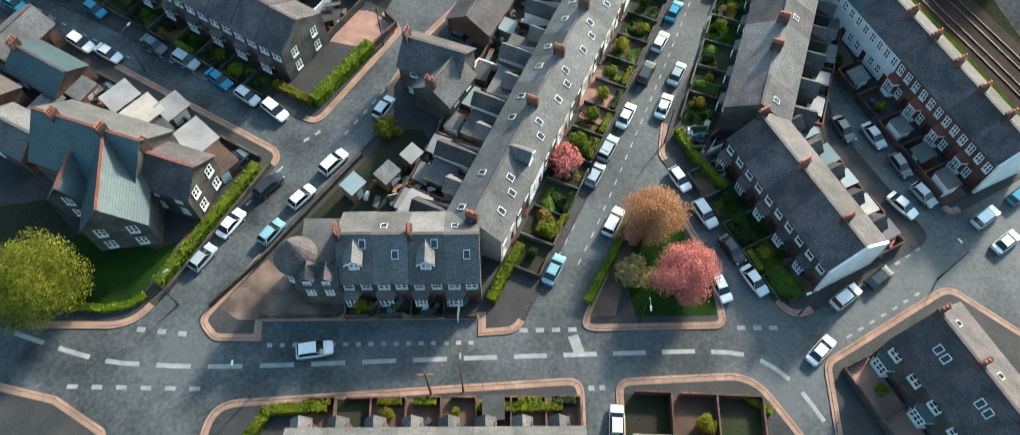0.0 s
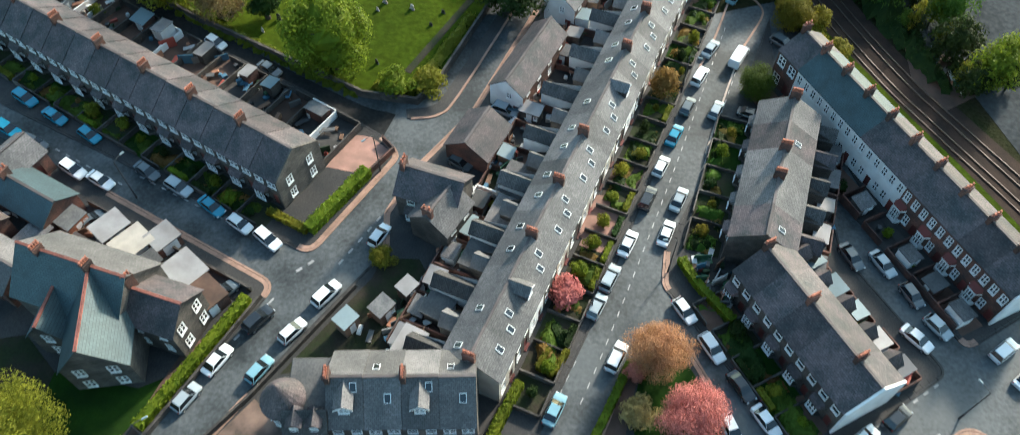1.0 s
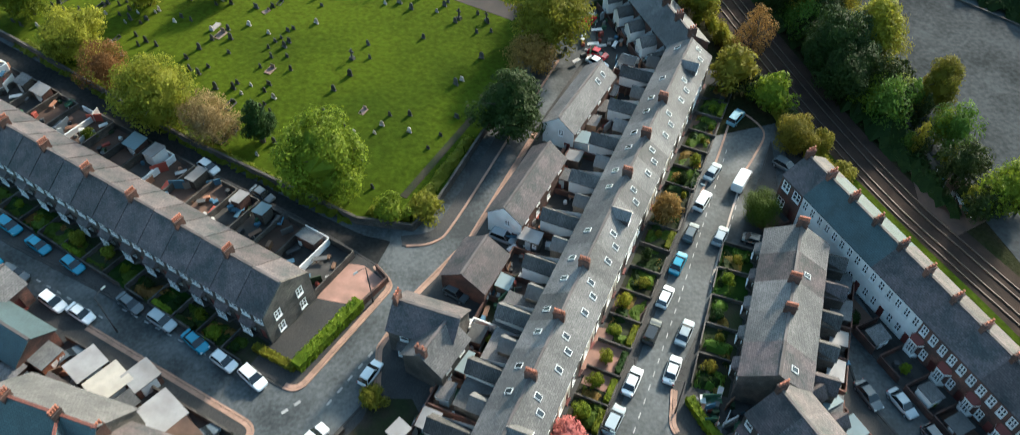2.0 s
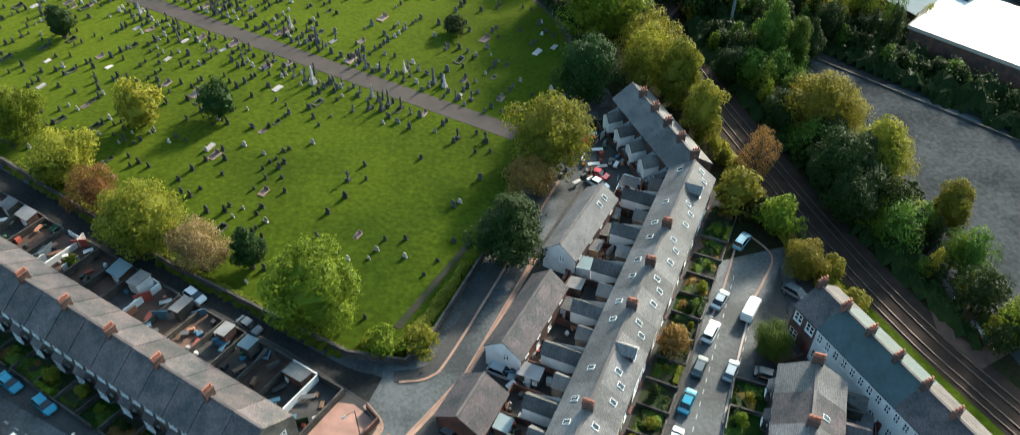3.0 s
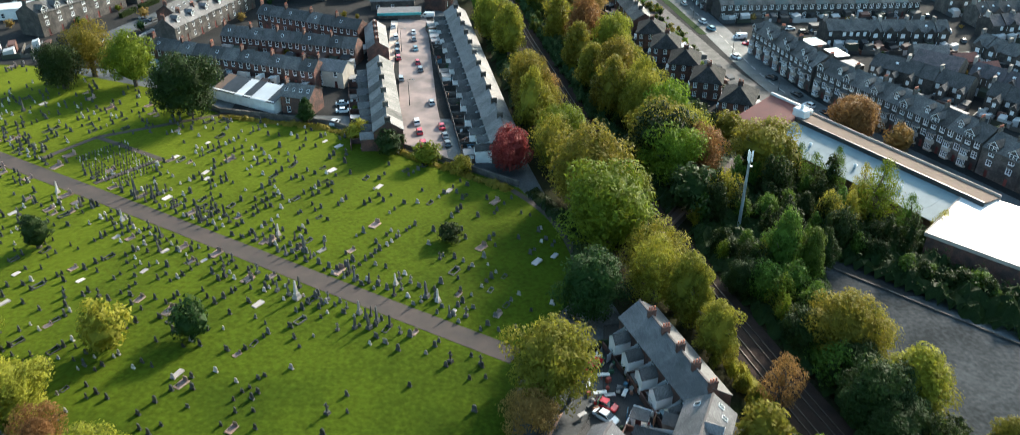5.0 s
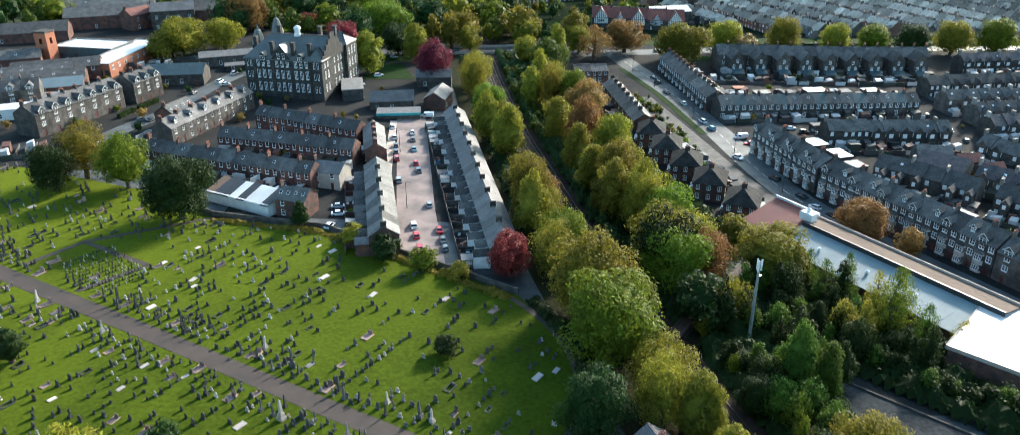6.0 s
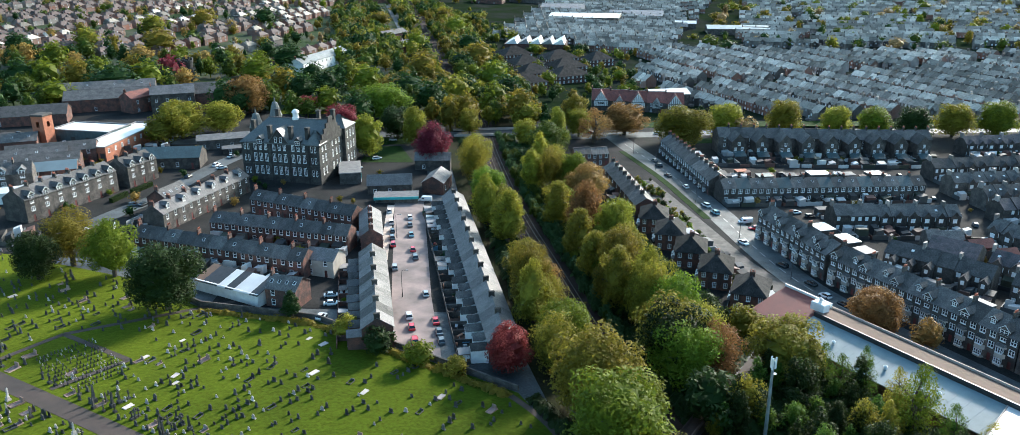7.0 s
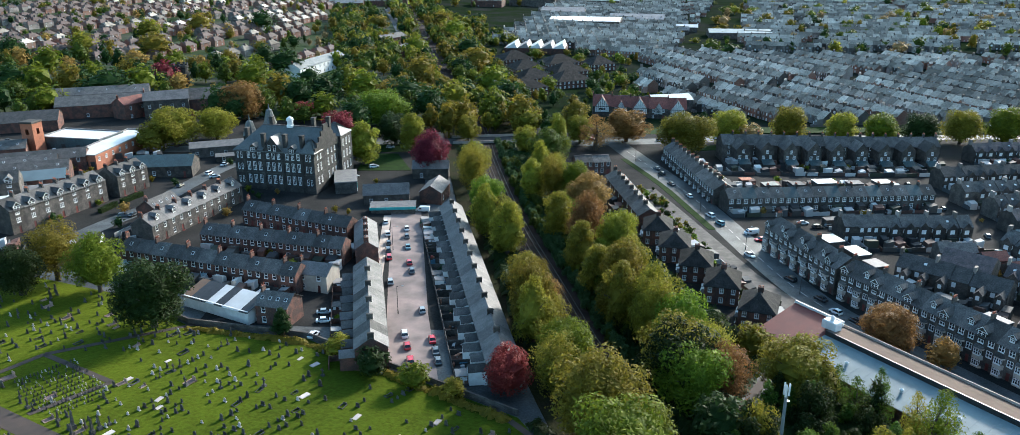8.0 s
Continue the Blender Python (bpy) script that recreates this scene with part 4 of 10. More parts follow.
def tree(x, y, h, wide, kind, leaf, where="", group="", turn=None, name=""):
    """h: height, wide: crown width against the kind's own."""
    sd, n, rx, rz, z0, *style = TREE_KINDS[kind]
    if (kind, leaf.name) not in CROWNS:
        src = next((m for (k, _), m in CROWNS.items() if k == kind), None)
        if src:
            me = src.copy()
            me.materials.clear()
            me.materials.append(leaf)
        else:
            me = mesh_of("crown", leaf_mesh("crown", sd, n, rx, rz, z0, *style), leaf)
        CROWNS[kind, leaf.name] = me
        if kind not in TRUNKS:
            TRUNKS[kind] = mesh_of("trunk", trunk_shape(sd + 50, 9.0 if kind != "bush" else 4, 0.32, rx), BARK)
    look_name = TREE_NAMES[leaf.name]
    low = kind == "bush"
    m = on_ground(x, y, (x * 37 + y * 71) % 360 if turn is None else turn) @ Matrix.Diagonal((h / 10 * wide * (0.9 + (x * 13.7 + y * 5.1) % 1 * 0.2), h / 10 * wide * (0.9 + (x * 7.3 + y * 11.9) % 1 * 0.2), h / 10, 1))
    if low:
        root = tagged(new("shrub", CROWNS[kind, leaf.name]), f"{look_name} rounded shrub {where or 'on rough grass'}", "shrub", group)
        root.matrix_basis = m
        return root
    root = thing(name or "tree", f"{look_name} tree {where or 'on rough grass'}", "tree", group, m=m)
    part("trunk", TRUNKS[kind], None, root)
    part("crown", CROWNS[kind, leaf.name], None, root)
    return root


WOODS = {}


def far_tree(x, y, h, wide, kind, leaf):
    """Collects a distant tree; plant_woods() joins them by leaf."""
    WOODS.setdefault(leaf.name, []).append((x, y, h, wide, kind, leaf))


def plant_woods(label):
    for nm, lot in WOODS.items():
        vs, fs, k = [], [], 0
        for x, y, h, wide, kind, leaf in lot:
            sd, n, rx, rz, z0, *style = TREE_KINDS[kind]
            if ("shape", kind) not in PIECES:
                sh = leaf_mesh("crown", sd, n, rx, rz, z0, *style)
                tr = tube([(0, 0, -0.8), (0, 0, 4), (0, 0, 7)], [0.32, 0.25, 0.1], 5)
                both = join(sh, tr)
                PIECES["shape", kind] = np.array(both[0]), [tuple(q) for q in both[1]]
            pts, faces = PIECES["shape", kind]
            a = (x * 37 + y * 71) % 6.28
            c, s, q = math.cos(a), math.sin(a), h / 10
            out = np.empty_like(pts)
            out[:, 0] = x + (pts[:, 0] * c - pts[:, 1] * s) * q * wide
            out[:, 1] = y + (pts[:, 0] * s + pts[:, 1] * c) * q * wide
            out[:, 2] = g(x, y) + pts[:, 2] * q
            vs.append(out)
            fs += [tuple(i + k for i in f) for f in faces]
            k += len(pts)
        tagged(part("far_trees", (np.concatenate(vs).tolist(), fs), lot[0][5]), TREE_NAMES[nm] + " " + label, "trees", kind="stuff")
    WOODS.clear()


def scrub(poly, high, leaf, label, seed, cell=1.5, dense=3.0, skip=None, rough=0.9, size=0.34):
    """Low thicket over a piece of ground: a bumpy body that sinks at its edges, under loose sprays of leaves."""
    rng = random.Random(seed)
    pts = [Vector(p) for p in poly]
    x0, x1, y0, y1 = min(p.x for p in pts), max(p.x for p in pts), min(p.y for p in pts), max(p.y for p in pts)

    def edge(x, y):
        q, inside_it, best = Vector((x, y)), False, 1e9
        for a, b in zip(pts, pts[1:] + pts[:1]):
            if (a.y > y) != (b.y > y) and x < (b.x - a.x) * (y - a.y) / (b.y - a.y) + a.x:
                inside_it = not inside_it
            t = max(0.0, min(1.0, (q - a).dot(b - a) / max(1e-6, (b - a).length_squared)))
            best = min(best, (q - a.lerp(b, t)).length)
        if skip and inside_it:
            best = min(best, skip(x, y))
        return best if inside_it else -best

    def top(x, y, d):
        h = high * (0.62 + rough * noise.noise(Vector((x * 0.27, y * 0.27, seed))) + 0.5 * rough * noise.noise(Vector((x * 0.8, y * 0.8, seed))))
        return max(0.3, h) * min(1.0, d / (0.55 * high + 0.3)) ** 0.6

    nx, ny = int((x1 - x0) / cell) + 2, int((y1 - y0) / cell) + 2
    ids, v, f = {}, [], []
    for j in range(ny):
        for i in range(nx):
            x, y = x0 + i * cell + rng.uniform(-0.3, 0.3), y0 + j * cell + rng.uniform(-0.3, 0.3)
            d = edge(x, y)
            if d > -0.75 * cell:
                ids[i, j] = len(v)
                v.append((x, y, g(x, y) + (top(x, y, d) * 0.9 if d > 0 else -0.1)))
    for (i, j), k in list(ids.items()):
        if all(q in ids for q in ((i + 1, j), (i + 1, j + 1), (i, j + 1))):
            f.append((k, ids[i + 1, j], ids[i + 1, j + 1], ids[i, j + 1]))
    for k in range(int((x1 - x0) * (y1 - y0) * dense)):
        x, y = rng.uniform(x0, x1), rng.uniform(y0, y1)
        d = edge(x, y)
        if d < 0.15:
            continue
        p = Vector((x, y, g(x, y) + top(x, y, d) * rng.uniform(0.8, 1.12)))
        nv = Vector((rng.gauss(0, 0.6), rng.gauss(0, 0.6), 0.8)).normalized()
        a = nv.orthogonal().normalized()
        a.rotate(Matrix.Rotation(rng.uniform(0, 6.28), 3, nv))
        b, s, n = nv.cross(a), size * rng.uniform(0.6, 1.4), len(v)
        v += [tuple(p - a * s - b * s * 0.45), tuple(p + b * s * 0.65), tuple(p + a * s - b * s * 0.2 + Vector((0, 0, 0.1)))]
        f.append((n, n + 1, n + 2))
    return tagged(part("thicket", (v, f), leaf), label, "bushes", kind="stuff")


def hedge(points, wide, high, leaf=None, label="clipped green hedge along a garden"):
    """A clipped hedge: a dense leafy bank along a line."""
    leaf = leaf or LEAF_GREEN
    rng = random.Random(int(points[0][0] * 7 + points[0][1]))
    core = strip(points, wide * 0.86, high * 0.93, high * 0.93 + 0.2, step=1.2)
    v, f = [], []
    for a, b in zip(points, points[1:]):
        a, b = Vector(a), Vector(b)
        ln = (b - a).length
        d = (b - a) / ln
        nr = Vector((-d.y, d.x))
        for i in range(int(ln * (wide + 2 * high) * 16)):
            u, s = rng.uniform(0, ln), rng.uniform(-1, 1)
            if rng.random() < wide / (wide + 2 * high):
                off, z, nv = s * wide / 2, high, Vector((0, 0, 1))
            else:
                sg = 1 if s > 0 else -1
                off, z, nv = sg * wide / 2, rng.uniform(0.05, high), Vector((nr.x * sg, nr.y * sg, 0.2))
            p2 = a + d * u + nr * off
            p = Vector((p2.x, p2.y, g(p2.x, p2.y) + z + rng.uniform(-0.1, 0.12)))
            nv = (nv + Vector((rng.gauss(0, 0.5), rng.gauss(0, 0.5), rng.gauss(0, 0.5)))).normalized()
            t = nv.orthogonal().normalized()
            t.rotate(Matrix.Rotation(rng.uniform(0, 6.28), 3, nv))
            q = nv.cross(t)
            w = rng.uniform(0.12, 0.24)
            k = len(v)
            v += [tuple(p - t * w), tuple(p + q * w * 0.6), tuple(p + t * w), tuple(p - q * w * 0.6)]
            f += [(k, k + 1, k + 2, k + 3)]
    root = thing("hedge", label, "hedge")
    part("hedge_body", core, leaf, root)
    part("foliage", (v, f), leaf, root)
    return root

# ---- the near streets ----
ROW1 = "houses of the long grey terrace"
terrace((-4.6, 45.2), (32.6, 130.4), 20, [
    lambda w: house(w, 7.6, 6.0, 2.7, CREAM, SLATE, "grey-slated terraced house with pale rendered front", ROW1, lights=((-0.4, 2.2), (1.1, -2.4)), wing=5.0, back_wall=RENDER, pots=5, wing_roof=SLATE_NORTH),
    lambda w: house(w, 7.6, 6.0, 2.7, STONE, SLATE, "grey-slated stone terraced house with rooflights", ROW1, lights=((1.0, -1.6), (-0.6, -2.5), (0.4, 1.9)), wing=2.6, chimney=False, wing_roof=FELT),
    lambda w: house(w, 7.6, 6.0, 2.7, RENDER, SLATE, "grey-slated terraced house with white rendered front", ROW1, dormer=True, wing=6.0, back_wall=RENDER, chimney=False, wing_roof=SLATE_NORTH),
], order=(0, 1, 2, 1, 0, 1, 0, 1))
terrace((32.9, 131.6), (24.6, 154.6), 5, [
    lambda w: house(w, 7.4, 6.0, 2.6, BRICK, SLATE, "grey-slated red brick terraced house at the lane's end", ROW1, wing=3.0, back_wall=RENDER, pots=3, wing_roof=SLATE_NORTH)])

CORNER = "houses of the dormered corner terrace"
terrace((-20.2, 42.6), (-3.6, 42.9), 4, [
    lambda w: house(w, 9.0, 6.4, 3.4, STONE, SLATE, "stone corner house with steep slate roof and gabled dormers", CORNER, dormer=True, bay=1, back_dormer=False, pots=4, lights=((1.0, -1.0),)),
    lambda w: house(w, 9.0, 6.4, 3.4, STONE, SLATE, "stone corner house with slate roof and a rooflight", CORNER, bay=1, bars=2, lights=((-0.8, 1.6), (0.6, -2.0)), chimney=False)])

ROW3 = "houses of the bent terrace"
BENT = [lambda w: house(w, 8.6, 6.0, 2.6, STONE, SLATE, "stone terraced house with grey slate roof", ROW3, backs=0, bay=1, wing=3.0, pots=6, wing_roof=SLATE_NORTH),
        lambda w: house(w, 8.6, 6.0, 2.6, STONE, SLATE_DARK, "stone terraced house with patched slate roof", ROW3, backs=0, bay=1, lights=((0.5, 1.8),), wing=3.4, chimney=False)]
terrace((41.6, 87.6), (33.0, 63.2), 5, BENT, order=(0, 1, 0))
bent, bw = terrace((32.6, 61.6), (42.4, 42.4), 5, [lambda w: house(w, 8.6, 6.0, 2.6, STONE, SLATE_DARK, "stone terraced house with dark slate roof and bay windows", ROW3, backs=0, bay=1, pots=5, wing=2.6),
        lambda w: house(w, 8.6, 6.0, 2.6, STONE, SLATE_DARK, "stone terraced house with dark slate roof", ROW3, backs=0, bay=1, chimney=False, wing=2.4)])

end_gable(bent[-1], bw, 8.6, 6.0, 2.6, 1, RENDER)

ROW4 = "houses of the white-fronted terrace"
wht, bw = terrace((45.6, 101.0), (66.6, 57.0), 10, [
    lambda w: house(w, 7.6, 7.0, 2.4, BRICK, SLATE_DARK, "red brick terraced house beside the railway", ROW4, backs=0, bars=2, pots=3),
    lambda w: house(w, 7.6, 7.0, 2.4, RENDER, SLATE_TEAL, "white-rendered terraced house with blue-grey slates", ROW4, backs=0, bars=2, pots=3, fronts=3),
    lambda w: house(w, 7.6, 7.0, 2.4, RENDER, SLATE_DARK, "white-rendered terraced house with dark slates", ROW4, backs=0, bars=2, pots=3, fronts=3),
    lambda w: house(w, 7.6, 7.0, 2.4, BRICK, SLATE_DARK, "brick terraced house with maroon lean-to and white windows", ROW4, backs=0, bay=1, bay_roof=SHEET_RED, bay_wall=RENDER, bars=2, pots=3, fronts=3)],
    order=(0, 1, 1, 1, 2, 2, 3, 3, 3, 3))

end_gable(wht[-1], bw, 7.6, 7.0, 2.4, 1, RENDER)

terrace((48.4, 34.0), (60.5, 9.4), 4, [
    lambda w: house(w, 10.0, 6.4, 3.2, STONE, SLATE_DARK, "stone corner house with dark roof and many rooflights", "corner houses", backs=0, bay=1, bars=2, bay_wall=RENDER, bay_roof=SLATE_TEAL, lights=((1.4, -2.2), (0.2, -2.2), (-1.2, 1.6)), pots=3)])
terrace((-24, 16.6), (8.2, 17.0), 8, [
    lambda w: house(w, 8.4, 6.0, 2.6, BRICK, SLATE, "southern brick terraced house with a short rear wing", "southern terrace", fronts=1, wing=1.6, pots=-3)])
terrace((13.0, 16.2), (29.0, 15.6), 3, [
    lambda w: house(w, 8.4, 6.0, 2.6, BRICK, SLATE, "eastern terraced house with a slate roof", "southern terrace", back_wall=RENDER, pots=3)])

ROW8 = "houses of the dark-fronted terrace"
dark, bw = terrace((-121, 133.3), (-29.0, 75.8), 24, [
    lambda w: house(w, 8.4, 6.0, 2.8, STONE, SLATE_DARK, "dark slated stone terraced house with white windows", ROW8, bay=1, bars=2, backs=0, pots=-5),
    lambda w: house(w, 8.4, 6.0, 2.8, STONE, SLATE_DARK, "dark slated stone terraced house with rooflight", ROW8, bay=1, bars=2, backs=0, chimney=False)], order=(0, 1))

end_gable(dark[-1], bw, 8.4, 6.0, 2.8, 1, STONE, 0.2, 4)

terrace((-14.2, 74.3), (-6.0, 71.3), 1, [lambda w: house(w, 6.2, 5.2, 2.6, STONE, SLATE_DARK, "small stone house with white-painted bays", name="detached_house", bay=1, ends=0.3, pots=3)])
terrace((-10.6, 66.4), (-7.4, 71.6), 1, [lambda w: house(w, 6.0, 4.8, 2.3, STONE, SLATE, "low stone cottage with slate roof", name="detached_house", ends=0.3, pots=2)])
terrace((-6.0, 80.2), (-2.7, 86.6), 1, [lambda w: house(w, 6.8, 3.4, 2.3, BRICK, SLATE_DARK, "low slate-roofed brick workshop by the lane", name="workshop", fronts=3, ends=0.25, chimney=False)])
for (a, b, lab, rf) in (((-0.2, 91.6), (6.8, 104.8), "long brick building with white gable and purplish slates", SLATE_DARK), ((8.6, 111.4), (16.4, 125.4), "long brick building with white gable and grey slates", SLATE)):
    ln = (Vector(b) - Vector(a)).length
    mews = house(ln, 5.5, 4.6, 2.2, BRICK, rf, lab, name="mews_building", fronts=4, backs=0, ends=0.25, chimney=False, door=True, lights=((ln / 2 - 2, -1.3), (ln / 2 - 4, -1.3)) if rf is SLATE else ())
    mews.matrix_basis = on_ground((a[0] + b[0]) / 2, (a[1] + b[1]) / 2, math.degrees(math.atan2(b[1] - a[1], b[0] - a[0])))
    x = -ln / 2 - 0.06
    part("gable_wall", ([(x, -2.8, -1.5), (x, 2.8, -1.5), (x, 2.8, 4.6), (x, 0, 6.75), (x, -2.8, 4.6), (x + 0.05, -2.8, -1.5), (x + 0.05, 2.8, -1.5), (x + 0.05, 2.8, 4.6), (x + 0.05, 0, 6.75), (x + 0.05, -2.8, 4.6)],
         [(4, 3, 2, 1, 0), (5, 6, 7, 8, 9), (0, 1, 6, 5), (1, 2, 7, 6), (2, 3, 8, 7), (3, 4, 9, 8), (4, 0, 5, 9)]), RENDER, mews, "white-rendered gable wall")
    part("window", window_mesh(1.0, 1.3, 2), None, mews, m=pose(x - 0.03, -0.5, 3.1, 0, 0, -90))
    part("side_door", box(x - 0.03, x - 0.005, -2.2, -1.2, -0.2, 1.9), DOOR, mews)

# ---- trees: kind, leaves, then places as (x, y, height, width) ----
for x, y, h, w in [(36.2, 303.7, 17.1, 0.71), (88.8, 451.7, 19, 1.45)]:
    tree(x, y, h * 1.06, w * 1.18, "round", LEAF_YELLOW, 'along the railway and streets')
for x, y, h, w in [(18.1, 48.9, 7.9, 1.02)]:
    tree(x, y, h * 1.06, w * 1.18, "near", LEAF_SALMON, 'along the railway and streets')
for x, y, h, w in [(21.6, 41.0, 8.3, 1.16)]:
    tree(x, y, h * 1.0, w * 1.08, "near", LEAF_PINK, 'along the railway and streets')
for x, y, h, w in [(15.5, 47.3, 2.8, 1.45)]:
    tree(x, y, h * 1.06, w * 1.18, "tall", LEAF_PINK, 'along the railway and streets')
for x, y, h, w in [(15.1, 41.9, 3.7, 1.14), (123.9, 463.2, 12.2, 1.13)]:
    tree(x, y, h * 1.06, w * 1.18, "bush", LEAF_PALE, 'at a garden edge')
for x, y, h, w in [(-17.1, 63.6, 2.6, 1.44), (-12.4, 95.9, 3.7, 1.45), (61.8, 241.4, 9.4, 0.93), (-157.8, 425.3, 13.0, 1.24)]:
    tree(x, y, h * 1.06, w * 1.18, "bush", LEAF_YELLOW, 'at a garden edge')
for x, y, h, w in [(7.6, 58.6, 3.3, 1.39)]:
    tree(x, y, h * 1.06, w * 1.18, "bush", LEAF_PINK, 'at a garden edge')
for x, y, h, w in [(24.7, 96.3, 4.7, 0.99), (108.7, 239.5, 8.0, 0.93)]:
    tree(x, y, h * 1.06, w * 1.18, "bush", LEAF_BROWN, 'at a garden edge')
for x, y, h, w in [(48.1, 112.2, 6.4, 1.16), (-76.5, 132.9, 8.6, 1.45), (37.7, 245.7, 19, 0.64), (66.4, 222.4, 14.3, 1.26), (7.8, 255.3, 19, 0.64), (33.8, 270.6, 19, 0.64), (-150.8, 433.5, 17.5, 1.25), (-136.3, 447.4, 15.1, 1.31), (114.3, 470.2, 17.3, 1.13), (147.6, 477.5, 18.9, 0.94), (175.5, 479.1, 15.9, 1.01), (239.2, 480.5, 17.6, 1.13)]:
    tree(x, y, h * 1.06, w * 1.18, "round", LEAF_OLIVE, 'along the railway and streets')
for x, y, h, w in [(52.6, 111.7, 4.6, 0.99), (54.7, 105.2, 3.1, 1.45), (-68.6, 147.5, 10.4, 0.8), (40.7, 128.5, 8.4, 0.93), (-38.5, 237.8, 5.3, 1.45), (-10.1, 220.9, 4.0, 1.45)]:
    tree(x, y, h * 1.06, w * 1.18, "bush", LEAF_OLIVE, 'at a garden edge')
for x, y, h, w in [(-27.4, 99.7, 14.3, 0.96), (-89.3, 144.5, 9.9, 0.93), (66.3, 122.4, 7.3, 1.45), (22.6, 186.3, 19, 1.04), (41.5, 217.7, 15.9, 0.99), (15.4, 233.7, 12.5, 0.93), (16.6, 227.2, 14.0, 0.86), (25.5, 196.1, 13.6, 1.09), (28.2, 367.9, 16.2, 0.75), (44.0, 239.3, 17.7, 0.68), (-61.9, 484.3, 19, 1.39), (194.8, 475.3, 16.2, 1.13), (261.3, 479.5, 19.0, 1.13)]:
    tree(x, y, h * 1.06, w * 1.18, "round", LEAF_GREEN, 'along the railway and streets')
for x, y, h, w in [(-39.8, 110.9, 9.0, 1.25), (-54.3, 246.7, 8.3, 1.27)]:
    tree(x, y, h * 1.06, w * 1.18, "cone", LEAF_DARK, 'along the railway and streets')
for x, y, h, w in [(-47.6, 110.8, 9.5, 1.05)]:
    tree(x, y, h * 1.06, w * 1.18, "loose", LEAF_PALE, 'along the railway and streets')
for x, y, h, w in [(-56.4, 114.7, 12.1, 1.1), (8.1, 139.2, 13.3, 1.05), (39.3, 252.6, 19, 0.61)]:
    tree(x, y, h * 1.06, w * 1.18, "round_b", LEAF_YELLOW, 'along the railway and streets')
for x, y, h, w in [(-17.7, 94.5, 5.0, 0.99), (45.9, 121.8, 8.1, 0.8), (-19.1, 223.4, 6.1, 1.21)]:
    tree(x, y, h * 1.06, w * 1.18, "bush", LEAF_GREEN, 'at a garden edge')
for x, y, h, w in [(0.7, 115.5, 11.7, 1.43)]:
    tree(x, y, h * 1.06, w * 1.18, "tall_b", LEAF_DARK, 'along the railway and streets')
for x, y, h, w in [(5.0, 131.0, 7.3, 1.45), (-67.2, 122.7, 9.9, 0.93), (49.3, 220.3, 14.8, 0.93)]:
    tree(x, y, h * 1.06, w * 1.18, "loose", LEAF_BROWN, 'along the railway and streets')
for x, y, h, w in [(-54.8, 151.6, 8.5, 0.85), (-11.6, 186.9, 4.5, 1.21), (44.0, 203.2, 11.9, 1.1), (-29.4, 228.4, 7.0, 1.18)]:
    tree(x, y, h * 1.06, w * 1.18, "bush", LEAF_DARK, 'at a garden edge')
for x, y, h, w in [(75.2, 122.9, 11.3, 1.01), (34.7, 160.1, 15.2, 0.92), (-60.9, 413.1, 19, 1.29), (-41.8, 437.9, 17.9, 1.12)]:
    tree(x, y, h * 1.06, w * 1.18, "tall", LEAF_YELLOW, 'along the railway and streets')
for x, y, h, w in [(66.2, 135.5, 14.9, 1.05), (8.3, 244.4, 19, 0.8), (16.2, 388.6, 19, 0.8)]:
    tree(x, y, h * 1.06, w * 1.18, "tall_b", LEAF_OLIVE, 'along the railway and streets')
for x, y, h, w in [(60.5, 149.6, 13.5, 0.89), (19.8, 203.8, 19, 0.93)]:
    tree(x, y, h * 1.06, w * 1.18, "round_b", LEAF_OLIVE, 'along the railway and streets')
for x, y, h, w in [(59.7, 132.8, 13.3, 0.93), (16.6, 161.2, 13.8, 0.93), (59.9, 125.8, 10.4, 0.99), (40.5, 221.9, 17.9, 0.99), (-87.6, 250.1, 17.7, 1.04), (-130.4, 267.0, 13.9, 0.93), (-51.6, 447.7, 15.3, 1.1), (212.0, 469.2, 18.2, 1.06)]:
    tree(x, y, h * 1.06, w * 1.18, "round", LEAF_DARK, 'along the railway and streets')
for x, y, h, w in [(31.3, 173.3, 13.4, 1.09), (40.6, 224.7, 19, 1.05), (12.6, 221.7, 14.9, 0.93), (-11.7, 379.2, 19, 0.67), (12.5, 249.8, 13.1, 0.93), (19.4, 367.3, 18.7, 0.68), (47.5, 226.7, 16.7, 0.76), (-126.4, 278.6, 17.3, 1.05)]:
    tree(x, y, h * 1.06, w * 1.18, "loose", LEAF_OLIVE, 'along the railway and streets')
for x, y, h, w in [(37.7, 148.8, 12.8, 0.92), (31.3, 256.1, 19, 0.85), (2.0, 305.8, 19, 0.85), (19.2, 323.0, 17.4, 0.92), (24.2, 294.3, 17.1, 0.92), (30.5, 260.3, 14.5, 1.12)]:
    tree(x, y, h * 1.06, w * 1.18, "tall", LEAF_OLIVE, 'along the railway and streets')
for x, y, h, w in [(45.4, 136.2, 12.0, 0.89), (45.2, 450.5, 17.3, 1.32)]:
    tree(x, y, h * 1.06, w * 1.18, "sparse", LEAF_BROWN, 'along the railway and streets')
tree(-110.8, 270.7, 17, 1.0, "round_b", LEAF_GREEN, "inside the cemetery wall")
